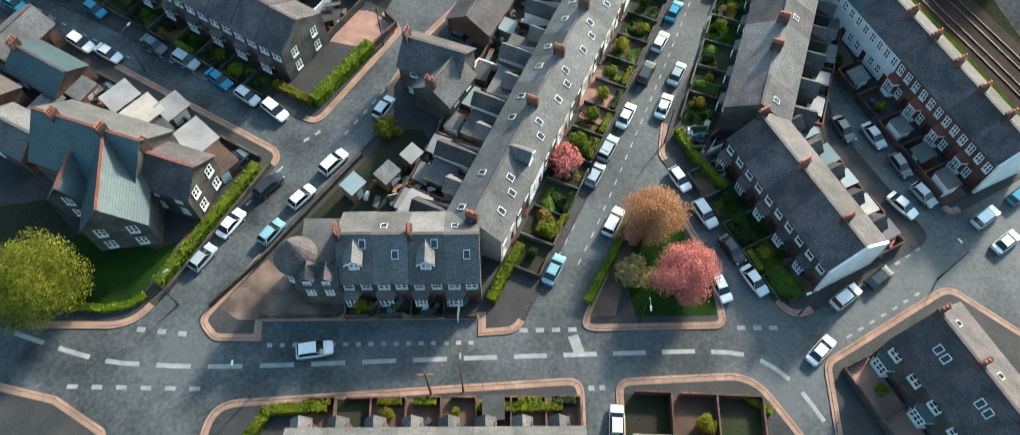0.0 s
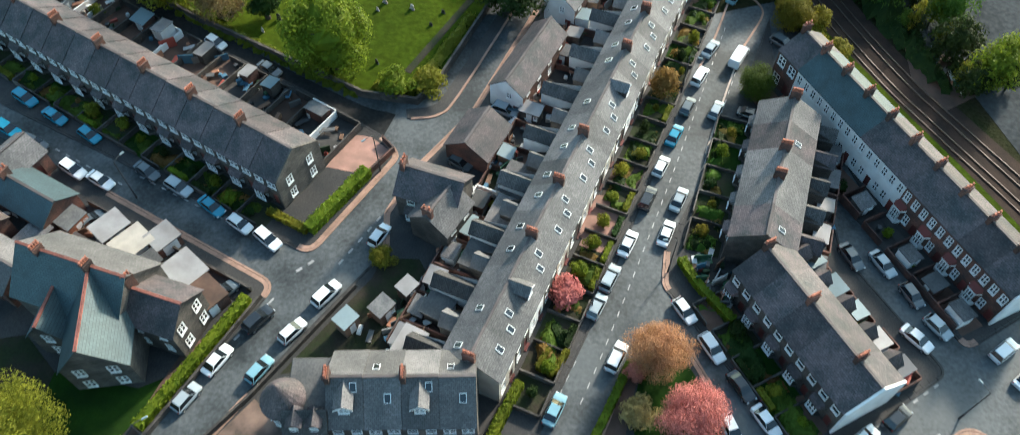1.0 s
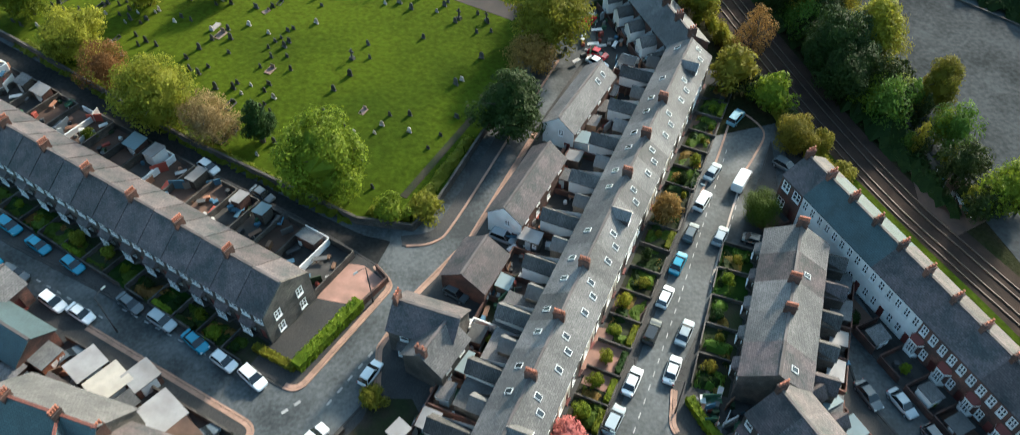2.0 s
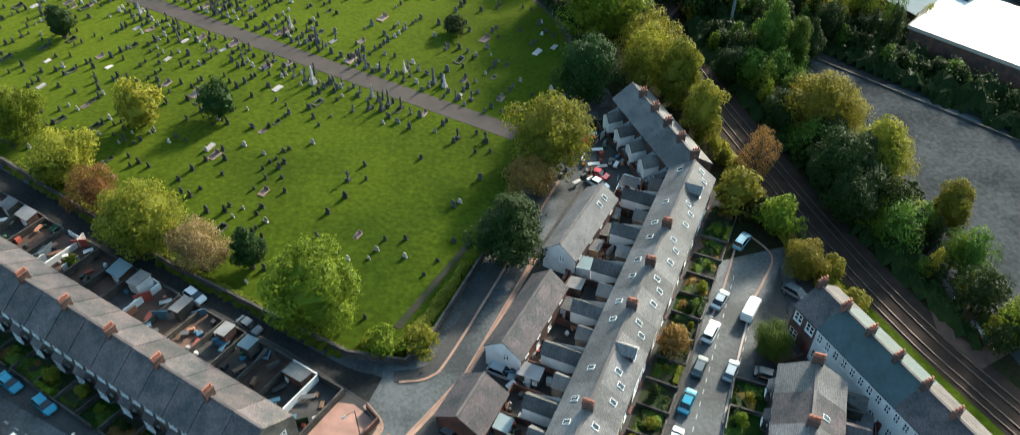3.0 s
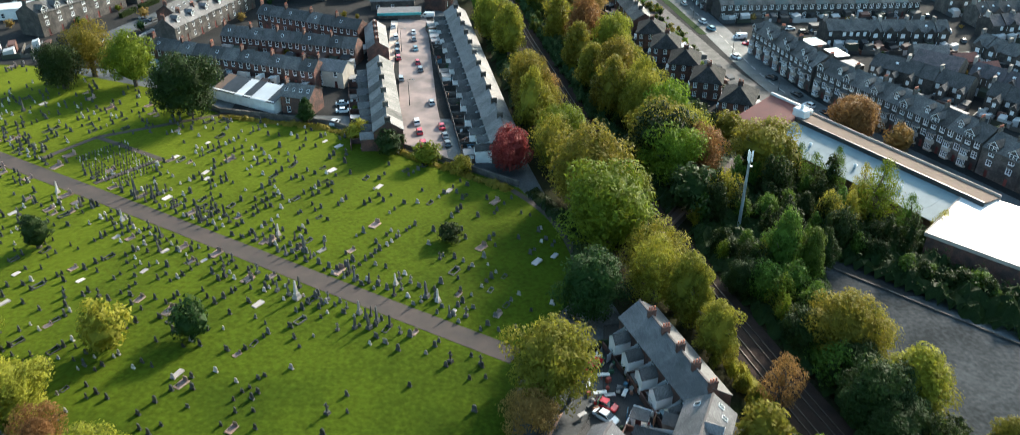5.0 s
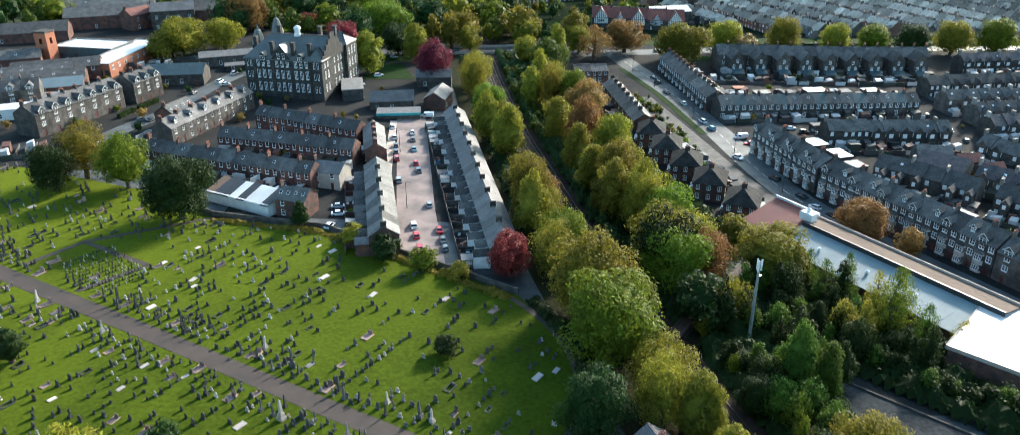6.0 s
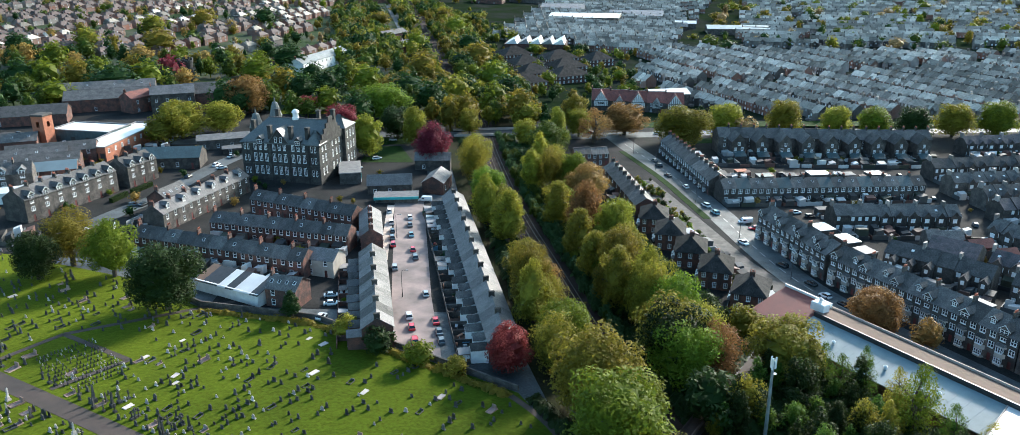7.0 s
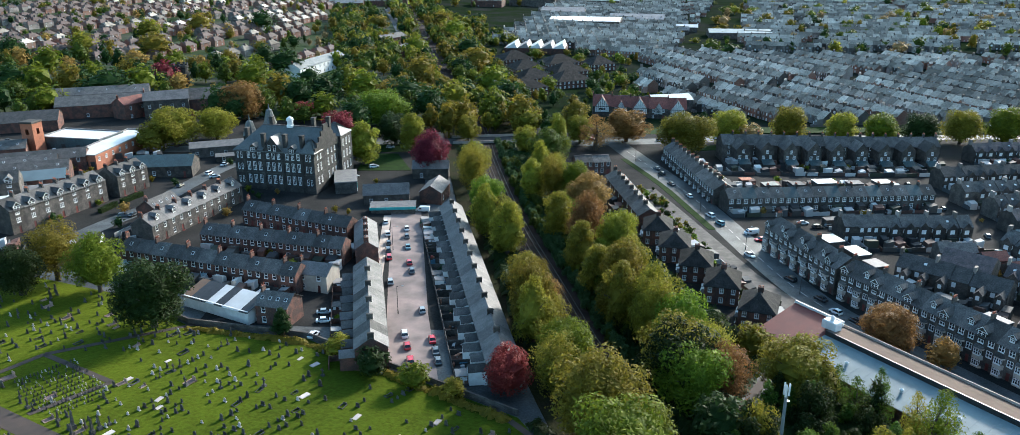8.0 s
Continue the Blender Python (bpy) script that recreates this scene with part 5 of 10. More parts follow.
for x, y, h, w in [(97.5, 246.1, 12.3, 1.08), (-136.8, 491.3, 19, 1.14), (62.7, 469.2, 15.9, 1.31), (100.3, 251.1, 10.3, 1.29)]:
    tree(x, y, h * 1.06, w * 1.18, "round", LEAF_BROWN, 'along the railway and streets')
for x, y, h, w in [(85.9, 199.0, 16.4, 1.0)]:
    tree(x, y, h * 1.06, w * 1.18, "sparse", LEAF_GREEN, 'along the railway and streets')
for x, y, h, w in [(-5.0, 323.3, 19, 0.8), (26.4, 440.0, 19, 0.8)]:
    tree(x, y, h * 1.06, w * 1.18, "tall_b", LEAF_YELLOW, 'along the railway and streets')
for x, y, h, w in [(28.2, 314.7, 19, 0.61)]:
    tree(x, y, h * 1.06, w * 1.18, "round_b", LEAF_BROWN, 'along the railway and streets')
for x, y, h, w in [(12.0, 369.5, 16.4, 0.92), (27.3, 277.5, 15.7, 1.02), (37.5, 473.9, 19, 1.27)]:
    tree(x, y, h * 1.06, w * 1.18, "tall", LEAF_OLIVE, 'along the railway and streets')
for x, y, h, w in [(2.0, 221.7, 11.4, 0.93), (-75.1, 435.2, 17.9, 0.99)]:
    tree(x, y, h * 1.06, w * 1.18, "round", LEAF_RED, 'along the railway and streets')
for x, y, h, w in [(-30.7, 402.3, 17.5, 0.92)]:
    tree(x, y, h * 1.06, w * 1.18, "round_b", LEAF_RED, 'along the railway and streets')
for x, y, h, w in [(-106.9, 499.9, 8.8, 1.45)]:
    tree(x, y, h * 1.06, w * 1.18, "bush", LEAF_RED, 'at a garden edge')
for x, y, h, w in [(-152.7, 566.7, 19, 1.45), (-82.1, 547.0, 19, 1.18), (-95.3, 496.3, 15.3, 1.06), (-67.1, 704.0, 19, 1.23), (-273.6, 547.6, 19, 1.22), (-209.5, 541.0, 19, 1.21), (-244.2, 499.2, 15.1, 1.45), (-305.4, 621.3, 19, 1.07), (-5.4, 576.4, 19, 1.29), (-43.6, 821.5, 19, 1.44), (-4.6, 505.3, 19, 0.96)]:
    far_tree(x, y, h * 1.06, w * 1.18, "far", LEAF_GREEN)
for x, y, h, w in [(-146.0, 619.9, 19, 1.45), (-147.9, 487.8, 18.4, 0.95), (-113.9, 517.3, 19, 1.07), (-74.0, 465.1, 19, 1.03), (-39.8, 502.3, 19, 1.21), (-287.9, 547.7, 19, 1.22), (-359.2, 671.4, 18.6, 1.19), (2.6, 530.0, 19, 1.19), (-27.3, 712.3, 19, 1.24), (-226.5, 855.9, 19, 1.45)]:
    far_tree(x, y, h * 1.06, w * 1.18, "far", LEAF_DARK)
for x, y, h, w in [(-101.5, 528.7, 19, 1.45)]:
    far_tree(x, y, h * 1.06, w * 1.18, "far_tall", LEAF_DARK)
for x, y, h, w in [(-95.0, 566.1, 19, 1.45)]:
    far_tree(x, y, h * 1.06, w * 1.18, "far_tall", LEAF_YELLOW)
for x, y, h, w in [(-127.3, 528.0, 19, 1.18), (-52.5, 601.3, 19, 1.35), (-27.0, 465.6, 18.7, 0.63), (-19.2, 473.5, 19, 0.89), (-253.5, 545.3, 18.7, 1.14), (-18.0, 657.8, 19, 1.45), (9.4, 486.4, 19, 1.09), (-60.5, 893.7, 19, 1.25), (-262.7, 692.7, 19, 1.45), (-275.9, 830.5, 19, 1.45)]:
    far_tree(x, y, h * 1.06, w * 1.18, "far", LEAF_OLIVE)
for x, y, h, w in [(-54.6, 526.0, 19, 1.19), (-224.2, 530.5, 19, 1.44)]:
    far_tree(x, y, h * 1.06, w * 1.18, "far_b", LEAF_DARK)
for x, y, h, w in [(-26.8, 522.0, 19, 1.08), (-305.8, 786.6, 19, 1.37), (-326.3, 711.7, 17.3, 1.36)]:
    far_tree(x, y, h * 1.06, w * 1.18, "far", LEAF_YELLOW)
for x, y, h, w in [(-207.4, 568.3, 17.6, 1.05)]:
    far_tree(x, y, h * 1.06, w * 1.18, "far", LEAF_RED)

# the belts on both sides of the line, crown by crown: place, crown radius, kind, leaves
for x, y, r, k, lf in [(-16.9, 460, 6.1, "round", LEAF_OLIVE), (-10.7, 398.2, 8.8, "loose", LEAF_OLIVE), (-5.6, 353.9, 6.7, "round", LEAF_GREEN), (0.4, 326, 6.9, "round_b", LEAF_YELLOW), (1.6, 308.7, 4.5, "tall", LEAF_YELLOW), (6.5, 278, 5.6, "round", LEAF_OLIVE), (12.1, 262.8, 5.2, "loose", LEAF_BROWN), (10.6, 277.5, 4.2, "loose", LEAF_OLIVE),
                       (11.1, 439.1, 6.4, "round", LEAF_OLIVE), (20.6, 422.3, 8.8, "round_b", LEAF_MID), (22.1, 390.5, 7.1, "loose", LEAF_OLIVE), (28.3, 371.8, 5.7, "round", LEAF_GREEN), (32.6, 351.6, 9.4, "round_b", LEAF_BROWN), (26.7, 315.7, 6.3, "loose", LEAF_BROWN), (30.2, 295.6, 4.3, "tall", LEAF_GREEN), (40.2, 316.9, 5.5, "round", LEAF_YELLOW),
                       (38.4, 290.1, 6.4, "round_b", LEAF_OLIVE), (29.6, 277.9, 5.3, "round", LEAF_MID), (40.6, 271.6, 5.2, "loose", LEAF_OLIVE), (38.5, 462.3, 7.4, "round", LEAF_YELLOW), (28, 471.4, 6.3, "tall", LEAF_YELLOW)]:
    h = min(17.0, 8.0 + 0.9 * r)
    tree(x, y, h, r / (0.1 * TREE_KINDS[k][2] * h), k, lf, "in the belt along the railway", "trees along the railway")

# the dark column of yew, slim young trees at the depot's foot and in the wood, willowy trees by the yard
tree(-54.8, 37.6, 11.9, 1.2, "near", LEAF_YELLOW, "at the villa garden's corner")
tree(-96, 180, 8.6, 1.8, "column", LEAF_DARK, "clipped like a column among the graves")
for x, y, h, w in [(84.2, 220.5, 10.2, 0.9), (76.8, 215.8, 10.6, 0.9), (85.1, 206.3, 12.8, 0.85), (88, 202.7, 12.3, 0.85), (90.9, 193.9, 11.5, 0.9), (97.7, 191.3, 9.1, 1.0), (74.1, 219.9, 11.2, 0.9), (80.5, 211.5, 11.6, 0.85)]:
    tree(x, y, h, w, "sparse", LEAF_OLIVE if int(x) % 2 else LEAF_MID, "in a loose row before the depot", "slim young trees before the depot")
for x, y, h, w, k, lf in [(57.1, 175.7, 17.5, 0.85, "tall_b", LEAF_MID), (62.2, 173.8, 13.9, 0.9, "tall", LEAF_MID), (66.9, 178.4, 11, 0.9, "tall_b", LEAF_DARK), (66.1, 219.4, 12.4, 1.1, "loose", LEAF_MID), (29.5, 164.2, 16.5, 0.9, "loose", LEAF_OLIVE),
                          (36, 158.1, 15, 0.8, "tall_b", LEAF_YELLOW), (64.2, 149.1, 12.5, 0.95, "loose", LEAF_OLIVE), (68.2, 135.2, 12.5, 0.95, "loose", LEAF_OLIVE), (60.4, 143.5, 9.5, 1.1, "round", LEAF_DARK), (55, 152, 9, 1.1, "round_b", LEAF_DARK), (63, 128, 10, 1.1, "round_b", LEAF_DARK),
                          (48, 170, 8, 1.2, "round", LEAF_DARK), (68, 196, 10, 0.9, "tall", LEAF_DARK), (74, 190, 8, 1.1, "round_b", LEAF_DARK)]:
    tree(x, y, h, w, k, lf, "in the wood beside the railway")
tree(39.0, 95.7, 5.6, 1.35, "near", LEAF_MID, "in a front garden beside the street")

# ---- the streets to the north ----
NR = "houses of the railway-side terrace"
# Lighter slates on this row stand in for sun glint on its roofs.
terrace((1.0, 226.0), (-18.2, 341), 23, [
    lambda w: house(w, 7.6, 5.8, 2.6, STONE, SLATE, "stone terraced house with slate roof and white rear wing", NR, fronts=1, gutter=False, wing=4.2, wing_roof=SLATE_NORTH, back_wall=RENDER, pots=0, chimney_wall=STONE),
    lambda w: house(w, 7.6, 5.8, 2.6, STONE, SLATE, "stone terraced house with slate roof and a short white wing", NR, fronts=1, gutter=False, wing=3.0, back_wall=RENDER, wing_roof=SLATE_NORTH, chimney=False)], order=(0, 1))
# Sunny street: the sun on these roofs is put in as lighter slates.
terrace((-29.6, 231), (-38.6, 282), 10, [
    lambda w: house(w, 7.6, 5.8, 2.6, BRICK, SLATE, "brick terraced house with slates paled as if sunlit", "houses of the sunny street", gutter=False, wing=3.6, pots=0, chimney_wall=STONE),
    lambda w: house(w, 7.6, 5.8, 2.6, BRICK, SLATE_NORTH, "brick terraced house with dark rear wing", "houses of the sunny street", gutter=False, wing=3.2, chimney=False)], order=(0, 1))
terrace((-41.0, 296), (-45.2, 320), 4, [lambda w: house(w, 7.0, 5.6, 2.4, BRICK, SLATE, "brick end house with slates paled as if sunlit", "houses of the sunny street", gutter=False, pots=-2)])
CROSS = "houses of the cross terraces"
for a, b, n in (((-94, 308.4), (-47.5, 298.2), 10), ((-112, 293.2), (-56, 275.8), 11), ((-88, 334), (-49, 318), 8)):
    terrace(a, b, n, [lambda w: house(w, 7.2, 5.8, 2.5, BRICK, SLATE_NORTH, "brick terraced house with white windows and dark slates", CROSS, backs=0, gutter=False, pots=-3, lights=((0.4, -1.8),), ends=0.0),
                      lambda w: house(w, 7.2, 5.8, 2.5, BRICK, SLATE_NORTH, "brick terraced house with a plain dark slate roof", CROSS, backs=0, gutter=False, chimney=False)])
terrace((-115, 310), (-101, 358), 6, [lambda w: house(w, 8.0, 6.2, 2.8, STONE, SLATE, "stone house with bay and broad slate roof", "houses west of the terraces", dormer=True, pots=-3)])
terrace((46.6, 388), (52.6, 337), 8, [lambda w: house(w, 8.0, 5.8, 2.4, BRICK, SLATE_NORTH, "dark-roofed brick house by the main road", "houses by the main road", fronts=1, backs=2, gutter=False, pots=-2, chimney_wall=STONE)])
terrace((31.5, 411), (47, 413.5), 2, [lambda w: house(w, 8.0, 5.6, 2.0, BRICK, SLATE_NORTH, "low block of flats with white windows", name="flats", fronts=3, chimney=False)])
def semi_pair(x, y, turn):
    """Two hipped semi-detached houses under one roof, with bays and white windows."""
    root = thing("semi_detached_house", "dark red brick semi-detached pair with hipped slate roof", "house", "semi-detached pairs", m=on_ground(x, y, turn))
    villa_block(root, -6.4, 6.4, -4.8, 4.8, 5.8, 3.4, BRICK, SLATE_BLACK)
    chimney_on(root, 0, 0, 7.9, 10.2, pots=-4)
    for s in (-1, 1):
        part("bay_base", prism([(s * 4 - 1.3, -4.58), (s * 4 - 0.9, -5.5), (s * 4 + 0.9, -5.5), (s * 4 + 1.3, -4.58)], -2, 1.0), BRICK, root)
        part("bay_window", window_mesh(2.0, 1.7, 3), None, root, m=pose(s * 4, -5.4, 1.0))
        part("bay_roof", join(box(s * 4 - 1.4, s * 4 + 1.4, -5.7, -4.55, 2.75, 3.05, 0.1)), FELT, root)
        part("porch", slab4((s * 1.4 - 1.1, -6.0, 2.4), (s * 1.4 + 1.1, -6.0, 2.4), (s * 1.4 + 1.1, -4.6, 2.8), (s * 1.4 - 1.1, -4.6, 2.8), 0.12), SHEET_WHITE, root)


GABLED = "gabled three-storey terrace"
MAINROW = [lambda w: house(w, 9.6, 8.6, 3.2, STONE, SLATE_NORTH, "tall blackened stone terraced house with bay and white dormer", GABLED, floors=3, bay=2, dormer=True, gable=True, bay_wall=CREAM, bars=2, pots=-4, backs=0, gutter=False, chimney_wall=STONE),
           lambda w: house(w, 9.6, 8.6, 3.2, STONE, SLATE_NORTH, "tall blackened stone terraced house with two-storey bay", GABLED, floors=3, bay=2, dormer=True, bay_wall=CREAM, bars=2, chimney=False, backs=0, gutter=False, chimney_wall=STONE, lights=((0.5, 1.8),))]
terrace((93.2, 322), (102.6, 284), 7, MAINROW)
terrace((102.8, 283), (128.5, 230), 11, MAINROW)
terrace((85.6, 363.6), (172, 377), 15, [
    lambda w: house(w, 8.4, 6.2, 2.8, STONE, SLATE_NORTH, "stone terraced house with dark slates and white windows", "northern rows", backs=0, gutter=False, chimney_wall=STONE, bars=2, pots=-4, lights=((0.6, -1.8),)),
    lambda w: house(w, 8.4, 6.2, 2.8, STONE, SLATE_TEAL, "stone terraced house with blue-grey slates", "northern rows", backs=0, gutter=False, chimney_wall=STONE, bars=2, chimney=False)], order=(0, 1, 0))
terrace((208, 446), (103, 441.5), 17, [
    lambda w: house(w, 10.0, 8.6, 3.6, STONE, SLATE_NORTH, "tall stone terraced house with gabled rear wing", "northern rows", fronts=1, backs=1, gutter=False, chimney_wall=STONE, floors=3, pots=-4)])
REAR_WINGS = [Vector((208, 446)).lerp(Vector((103, 441.5)), (k + 0.7) / 9.4) for k in range(9)]
terrace((79.6, 436), (87.4, 370), 12, [
    lambda w: house(w, 8.6, 6.4, 2.8, STONE, SLATE_NORTH, "stone terraced house on the main road", "northern rows", backs=0, gutter=False, chimney_wall=STONE, bars=2, bay=1, pots=-4)])
PLAIN = [lambda w: house(w, 9.6, 8.0, 3.2, STONE, SLATE_NORTH, "tall stone terraced house with a gabled dormer", "western rows", floors=3, fronts=1, dormer=True, gable=True, bars=2, pots=-4, backs=0, gutter=False, chimney_wall=STONE)]
terrace((128.6, 229.7), (148.4, 189), 8, PLAIN)
terrace((-206, 340), (-176, 352), 5, PLAIN)
terrace((-163, 315), (-150, 354), 7, PLAIN)
terrace((-147.5, 358), (-142.5, 373), 3, PLAIN)

# ---- larger buildings ----
def hipped(x0, x1, y0, y1, eave, rise, over=0.35, ridge=None):
    """Four roof slopes as separate shapes: front, back, left, right."""
    xa, xb, ya, yb = x0 - over, x1 + over, y0 - over, y1 + over
    run = (yb - ya) / 2 if ridge is None else ridge
    ym = (ya + yb) / 2
    a, b, c, d = (xa, ya, eave - 0.1), (xb, ya, eave - 0.1), (xb, yb, eave - 0.1), (xa, yb, eave - 0.1)
    p, q = (xa + run, ym, eave + rise), (xb - run, ym, eave + rise)

    def slab(*pts):
        v = list(pts) + [(x, y, z - 0.14) for x, y, z in pts]
        n = len(pts)
        return v, [tuple(range(n)), tuple(range(2 * n - 1, n - 1, -1))] + [(i, n + i, n + (i + 1) % n, (i + 1) % n) for i in range(n)]

    return [slab(a, b, q, p), slab(c, d, p, q), slab(d, a, p), slab(b, c, q)]


def walls(x0, x1, y0, y1, z0, z1, holes=((), (), (), ())):
    """Four walls with openings, front, right, back, left; each list in its wall's own run."""
    f = facade(x0, x1, z0, z1, y0, holes[0], -1)
    b = facade(x0, x1, z0, z1, y1, holes[2], 1)

    def side(x, hs, out):
        v, q = facade(y0, y1, z0, z1, 0, hs, out)
        return [(x - py, px, pz) for px, py, pz in v], q

    return join(f, b, side(x1, holes[1], -1), ([(x0 + py * -1, px, pz) for px, py, pz in facade(y0, y1, z0, z1, 0, holes[3], 1)[0]], facade(y0, y1, z0, z1, 0, holes[3], 1)[1]))


def slab4(a, b, c, d, t=0.2):
    v = [a, b, c, d] + [(x, y, z - t) for x, y, z in (a, b, c, d)]
    return v, [(0, 1, 2, 3), (7, 6, 5, 4), (0, 4, 5, 1), (1, 5, 6, 2), (2, 6, 7, 3), (3, 7, 4, 0)]


def villa_block(root, x0, x1, y0, y1, eave, rise, wall, roof, wins=3, ridge=None, floors=2):
    """A hipped block of a larger house under root."""
    holes = []
    fh = eave / floors
    for a, b in ((x0, x1), (y0, y1), (x0, x1), (y0, y1)):
        n = max(1, int((b - a) / 2.9)) if wins else 0
        holes.append([(a + (b - a) * (i + 0.5) / n, k * fh + 1.0, 1.2, min(1.7, fh - 1.3)) for k in range(floors) for i in range(n)] if n else [])
    part("wall", walls(x0, x1, y0, y1, -2, eave, holes), wall, root)
    for s in hipped(x0, x1, y0, y1, eave, rise, ridge=ridge):
        part("roof_slope", s, roof, root)
    if wins:
        for k, (x, y, t) in enumerate(((None, y0, 0), (x1, None, 90), (None, y1, 180), (x0, None, 270))):
            for px, z, w, h in holes[k]:
                off = 0.08
                m = {0: pose(px, y0 + off, z), 1: pose(x1 - off, px, z, 0, 0, 90), 2: pose(px, y1 - off, z, 0, 0, 180), 3: pose(x0 + off, px, z, 0, 0, 270)}[k]
                part("window", window_mesh(w, h, 2), None, root, m=m)


# the villa with blue-grey slates
v1 = thing("villa", "large stone villa with steep blue-grey gabled roofs and red ridges", "house", m=on_ground(-50.5, 51.6, -28))
def gabled_block(root, x, y, turn, w, d, eave, rise, wall, front, back, ends=(2, 2), sides=0):
    """A block of a larger house with its ridge along its own x: gable-ended walls, two slopes, windows in the gable ends and the front."""
    m = pose(x, y, 0, 0, 0, turn)
    holes = [(-w / 2 + w * (i + 0.5) / sides, k * 2.9 + 1.0, 1.2, 1.6) for k in range(2) for i in range(sides)]
    pieces = [facade(-w / 2, w / 2, -2, eave, -d / 2, holes, -1), facade(-w / 2, w / 2, -2, eave, d / 2, [], 1)]
    for sg in (-1, 1):
        e = sg * w / 2
        v = [(e, -d / 2, -2), (e, d / 2, -2), (e, d / 2, eave), (e, 0, eave + rise), (e, -d / 2, eave)]
        pieces.append((v, [(0, 1, 2, 3, 4) if sg > 0 else (4, 3, 2, 1, 0)]))
    part("wall", join(*pieces), wall, root, m=m)
    lo, hi, rg = pitched(-w / 2, w / 2, -d / 2, d / 2, eave, rise, verge=0.3)
    part("roof_slope", lo, front, root, m=m)
    part("roof_slope", hi, back, root, m=m)
    part("ridge", rg, TILE_RED, root, "red clay ridge tiles", m=m)
    for px, z, ow, oh in holes:
        part("window", window_mesh(ow, oh, 2), None, root, m=m @ pose(px, -d / 2 + 0.08, z))
    for sg, n in zip((-1, 1), ends):
        for k in range(n * 2):
            part("window", window_mesh(1.3, 1.7, 2), None, root, m=m @ pose(sg * (w / 2 + 0.03), (k % n + 0.5) * d / n - d / 2, 0.9 + 3.0 * (k // n), 0, 0, 90 * sg))


V0 = on_ground(-50.5, 51.6, -28).inverted()


def villa_at(x, y, z=0.0):
    q = V0 @ Vector((x, y, g(x, y)))
    return q.x, q.y


# Main roof: paler back slates paint its sunlit slope, blue front its shaded one.
gabled_block(v1, *villa_at(-51.4, 56.6), 9, 14.5, 9.4, 6.2, 4.6, STONE, SLATE_TEAL, SLATE, (2, 2))
gabled_block(v1, *villa_at(-48.3, 50.0), -54, 9.6, 7.6, 5.8, 4.6, STONE, SLATE_TEAL, SLATE_TEAL, (2, 2))
gabled_block(v1, *villa_at(-54.2, 52.4), -68, 6.0, 4.6, 5.2, 2.8, STONE, SLATE_TEAL, SLATE_TEAL, (1, 1))
gabled_block(v1, *villa_at(-41.6, 53.2), 9, 6.6, 6.6, 5.6, 2.6, STONE, SLATE_DARK, SLATE_DARK, (1, 2), 2)
for x, y, z in ((-55.6, 58.0, 10.4), (-49.0, 55.6, 10.6), (-44.6, 54.6, 9.0)):
    chimney_on(v1, *villa_at(x, y), z - 1.6, z + 1.2, 1.3, 0.7, 4)
for gx, gy, w, d, h, mt, nm in ((-42.3, 59.4, 6.2, 4.4, 2.9, SHEET_PALE, "garage with a pale sheet roof behind the villa"), (-39.0, 56.2, 5.6, 4.0, 2.5, BROWN, "low garage with a brown flat roof"), (-49.5, 64.5, 4.4, 3.4, 2.5, CREAM, "small pale lean-to in the villa yard"),
                            (-45.8, 65.6, 3.4, 2.8, 2.4, SHEET_PALE, "small white shed in the villa yard"), (-53.0, 67.0, 4.0, 3.0, 2.6, SHEET_PALE, "small pale outhouse in the yard")):
    gar = thing("garage", nm, "garage", m=on_ground(gx, gy, 48))
    part("wall", box(-w / 2, w / 2, -d / 2, d / 2, -1.5, h - 0.15), BRICK, gar)
    part("roof", slab4((-w / 2 - 0.2, -d / 2 - 0.2, h - 0.1), (w / 2 + 0.2, -d / 2 - 0.2, h - 0.1), (w / 2 + 0.2, d / 2 + 0.2, h + 0.35), (-w / 2 - 0.2, d / 2 + 0.2, h + 0.35)), mt, gar)
    part("garage_door", box(-1.1, 1.1, -d / 2 - 0.05, -d / 2 - 0.005, -0.2, 2.0), WHITE, gar)

for x, y, tn, w, d, e, rf, lab in ((-63.5, 71, -30, 9, 6, 3.4, SLATE_TEAL, "low stone outhouse with a blue-grey roof"), (-71, 66, -30, 9, 7, 4.2, TILE_BROWN, "old brick house with faded brown tiles"), (-69, 76.5, 60, 8, 6, 3.6, SLATE, "low brick house with purple-grey slates"), (-64, 60, -28, 7, 6, 4.0, SLATE, "old stone house with patched slates")):
    hs = house(w, d, e, 2.0, BRICK, rf, lab, name="detached_house", fronts=2, floors=1, ends=0.3, pots=3)
    hs.matrix_basis = on_ground(x, y, tn)

# the round turret and the low wing of the corner terrace
tur = thing("corner_turret", "round stone turret with a conical slate roof", "turret", m=on_ground(-25.2, 41.2))
part("wall", turned([(2.1, -2), (2.1, 6.6), (2.25, 6.7), (2.25, 6.9), (0.3, 6.92)], 20), STONE, tur)
part("roof", turned([(2.6, 6.8), (1.7, 8.2), (0.7, 9.9), (0.12, 10.8)], 20), SLATE_DARK, tur, "weathered conical roof of dark slates")
for k in range(4):
    a = radians(-150 + 40 * k)
    part("window", window_mesh(0.9, 1.5), None, tur, m=pose(2.12 * math.cos(a), 2.12 * math.sin(a), 3.9, 0, 0, math.degrees(a) + 90))
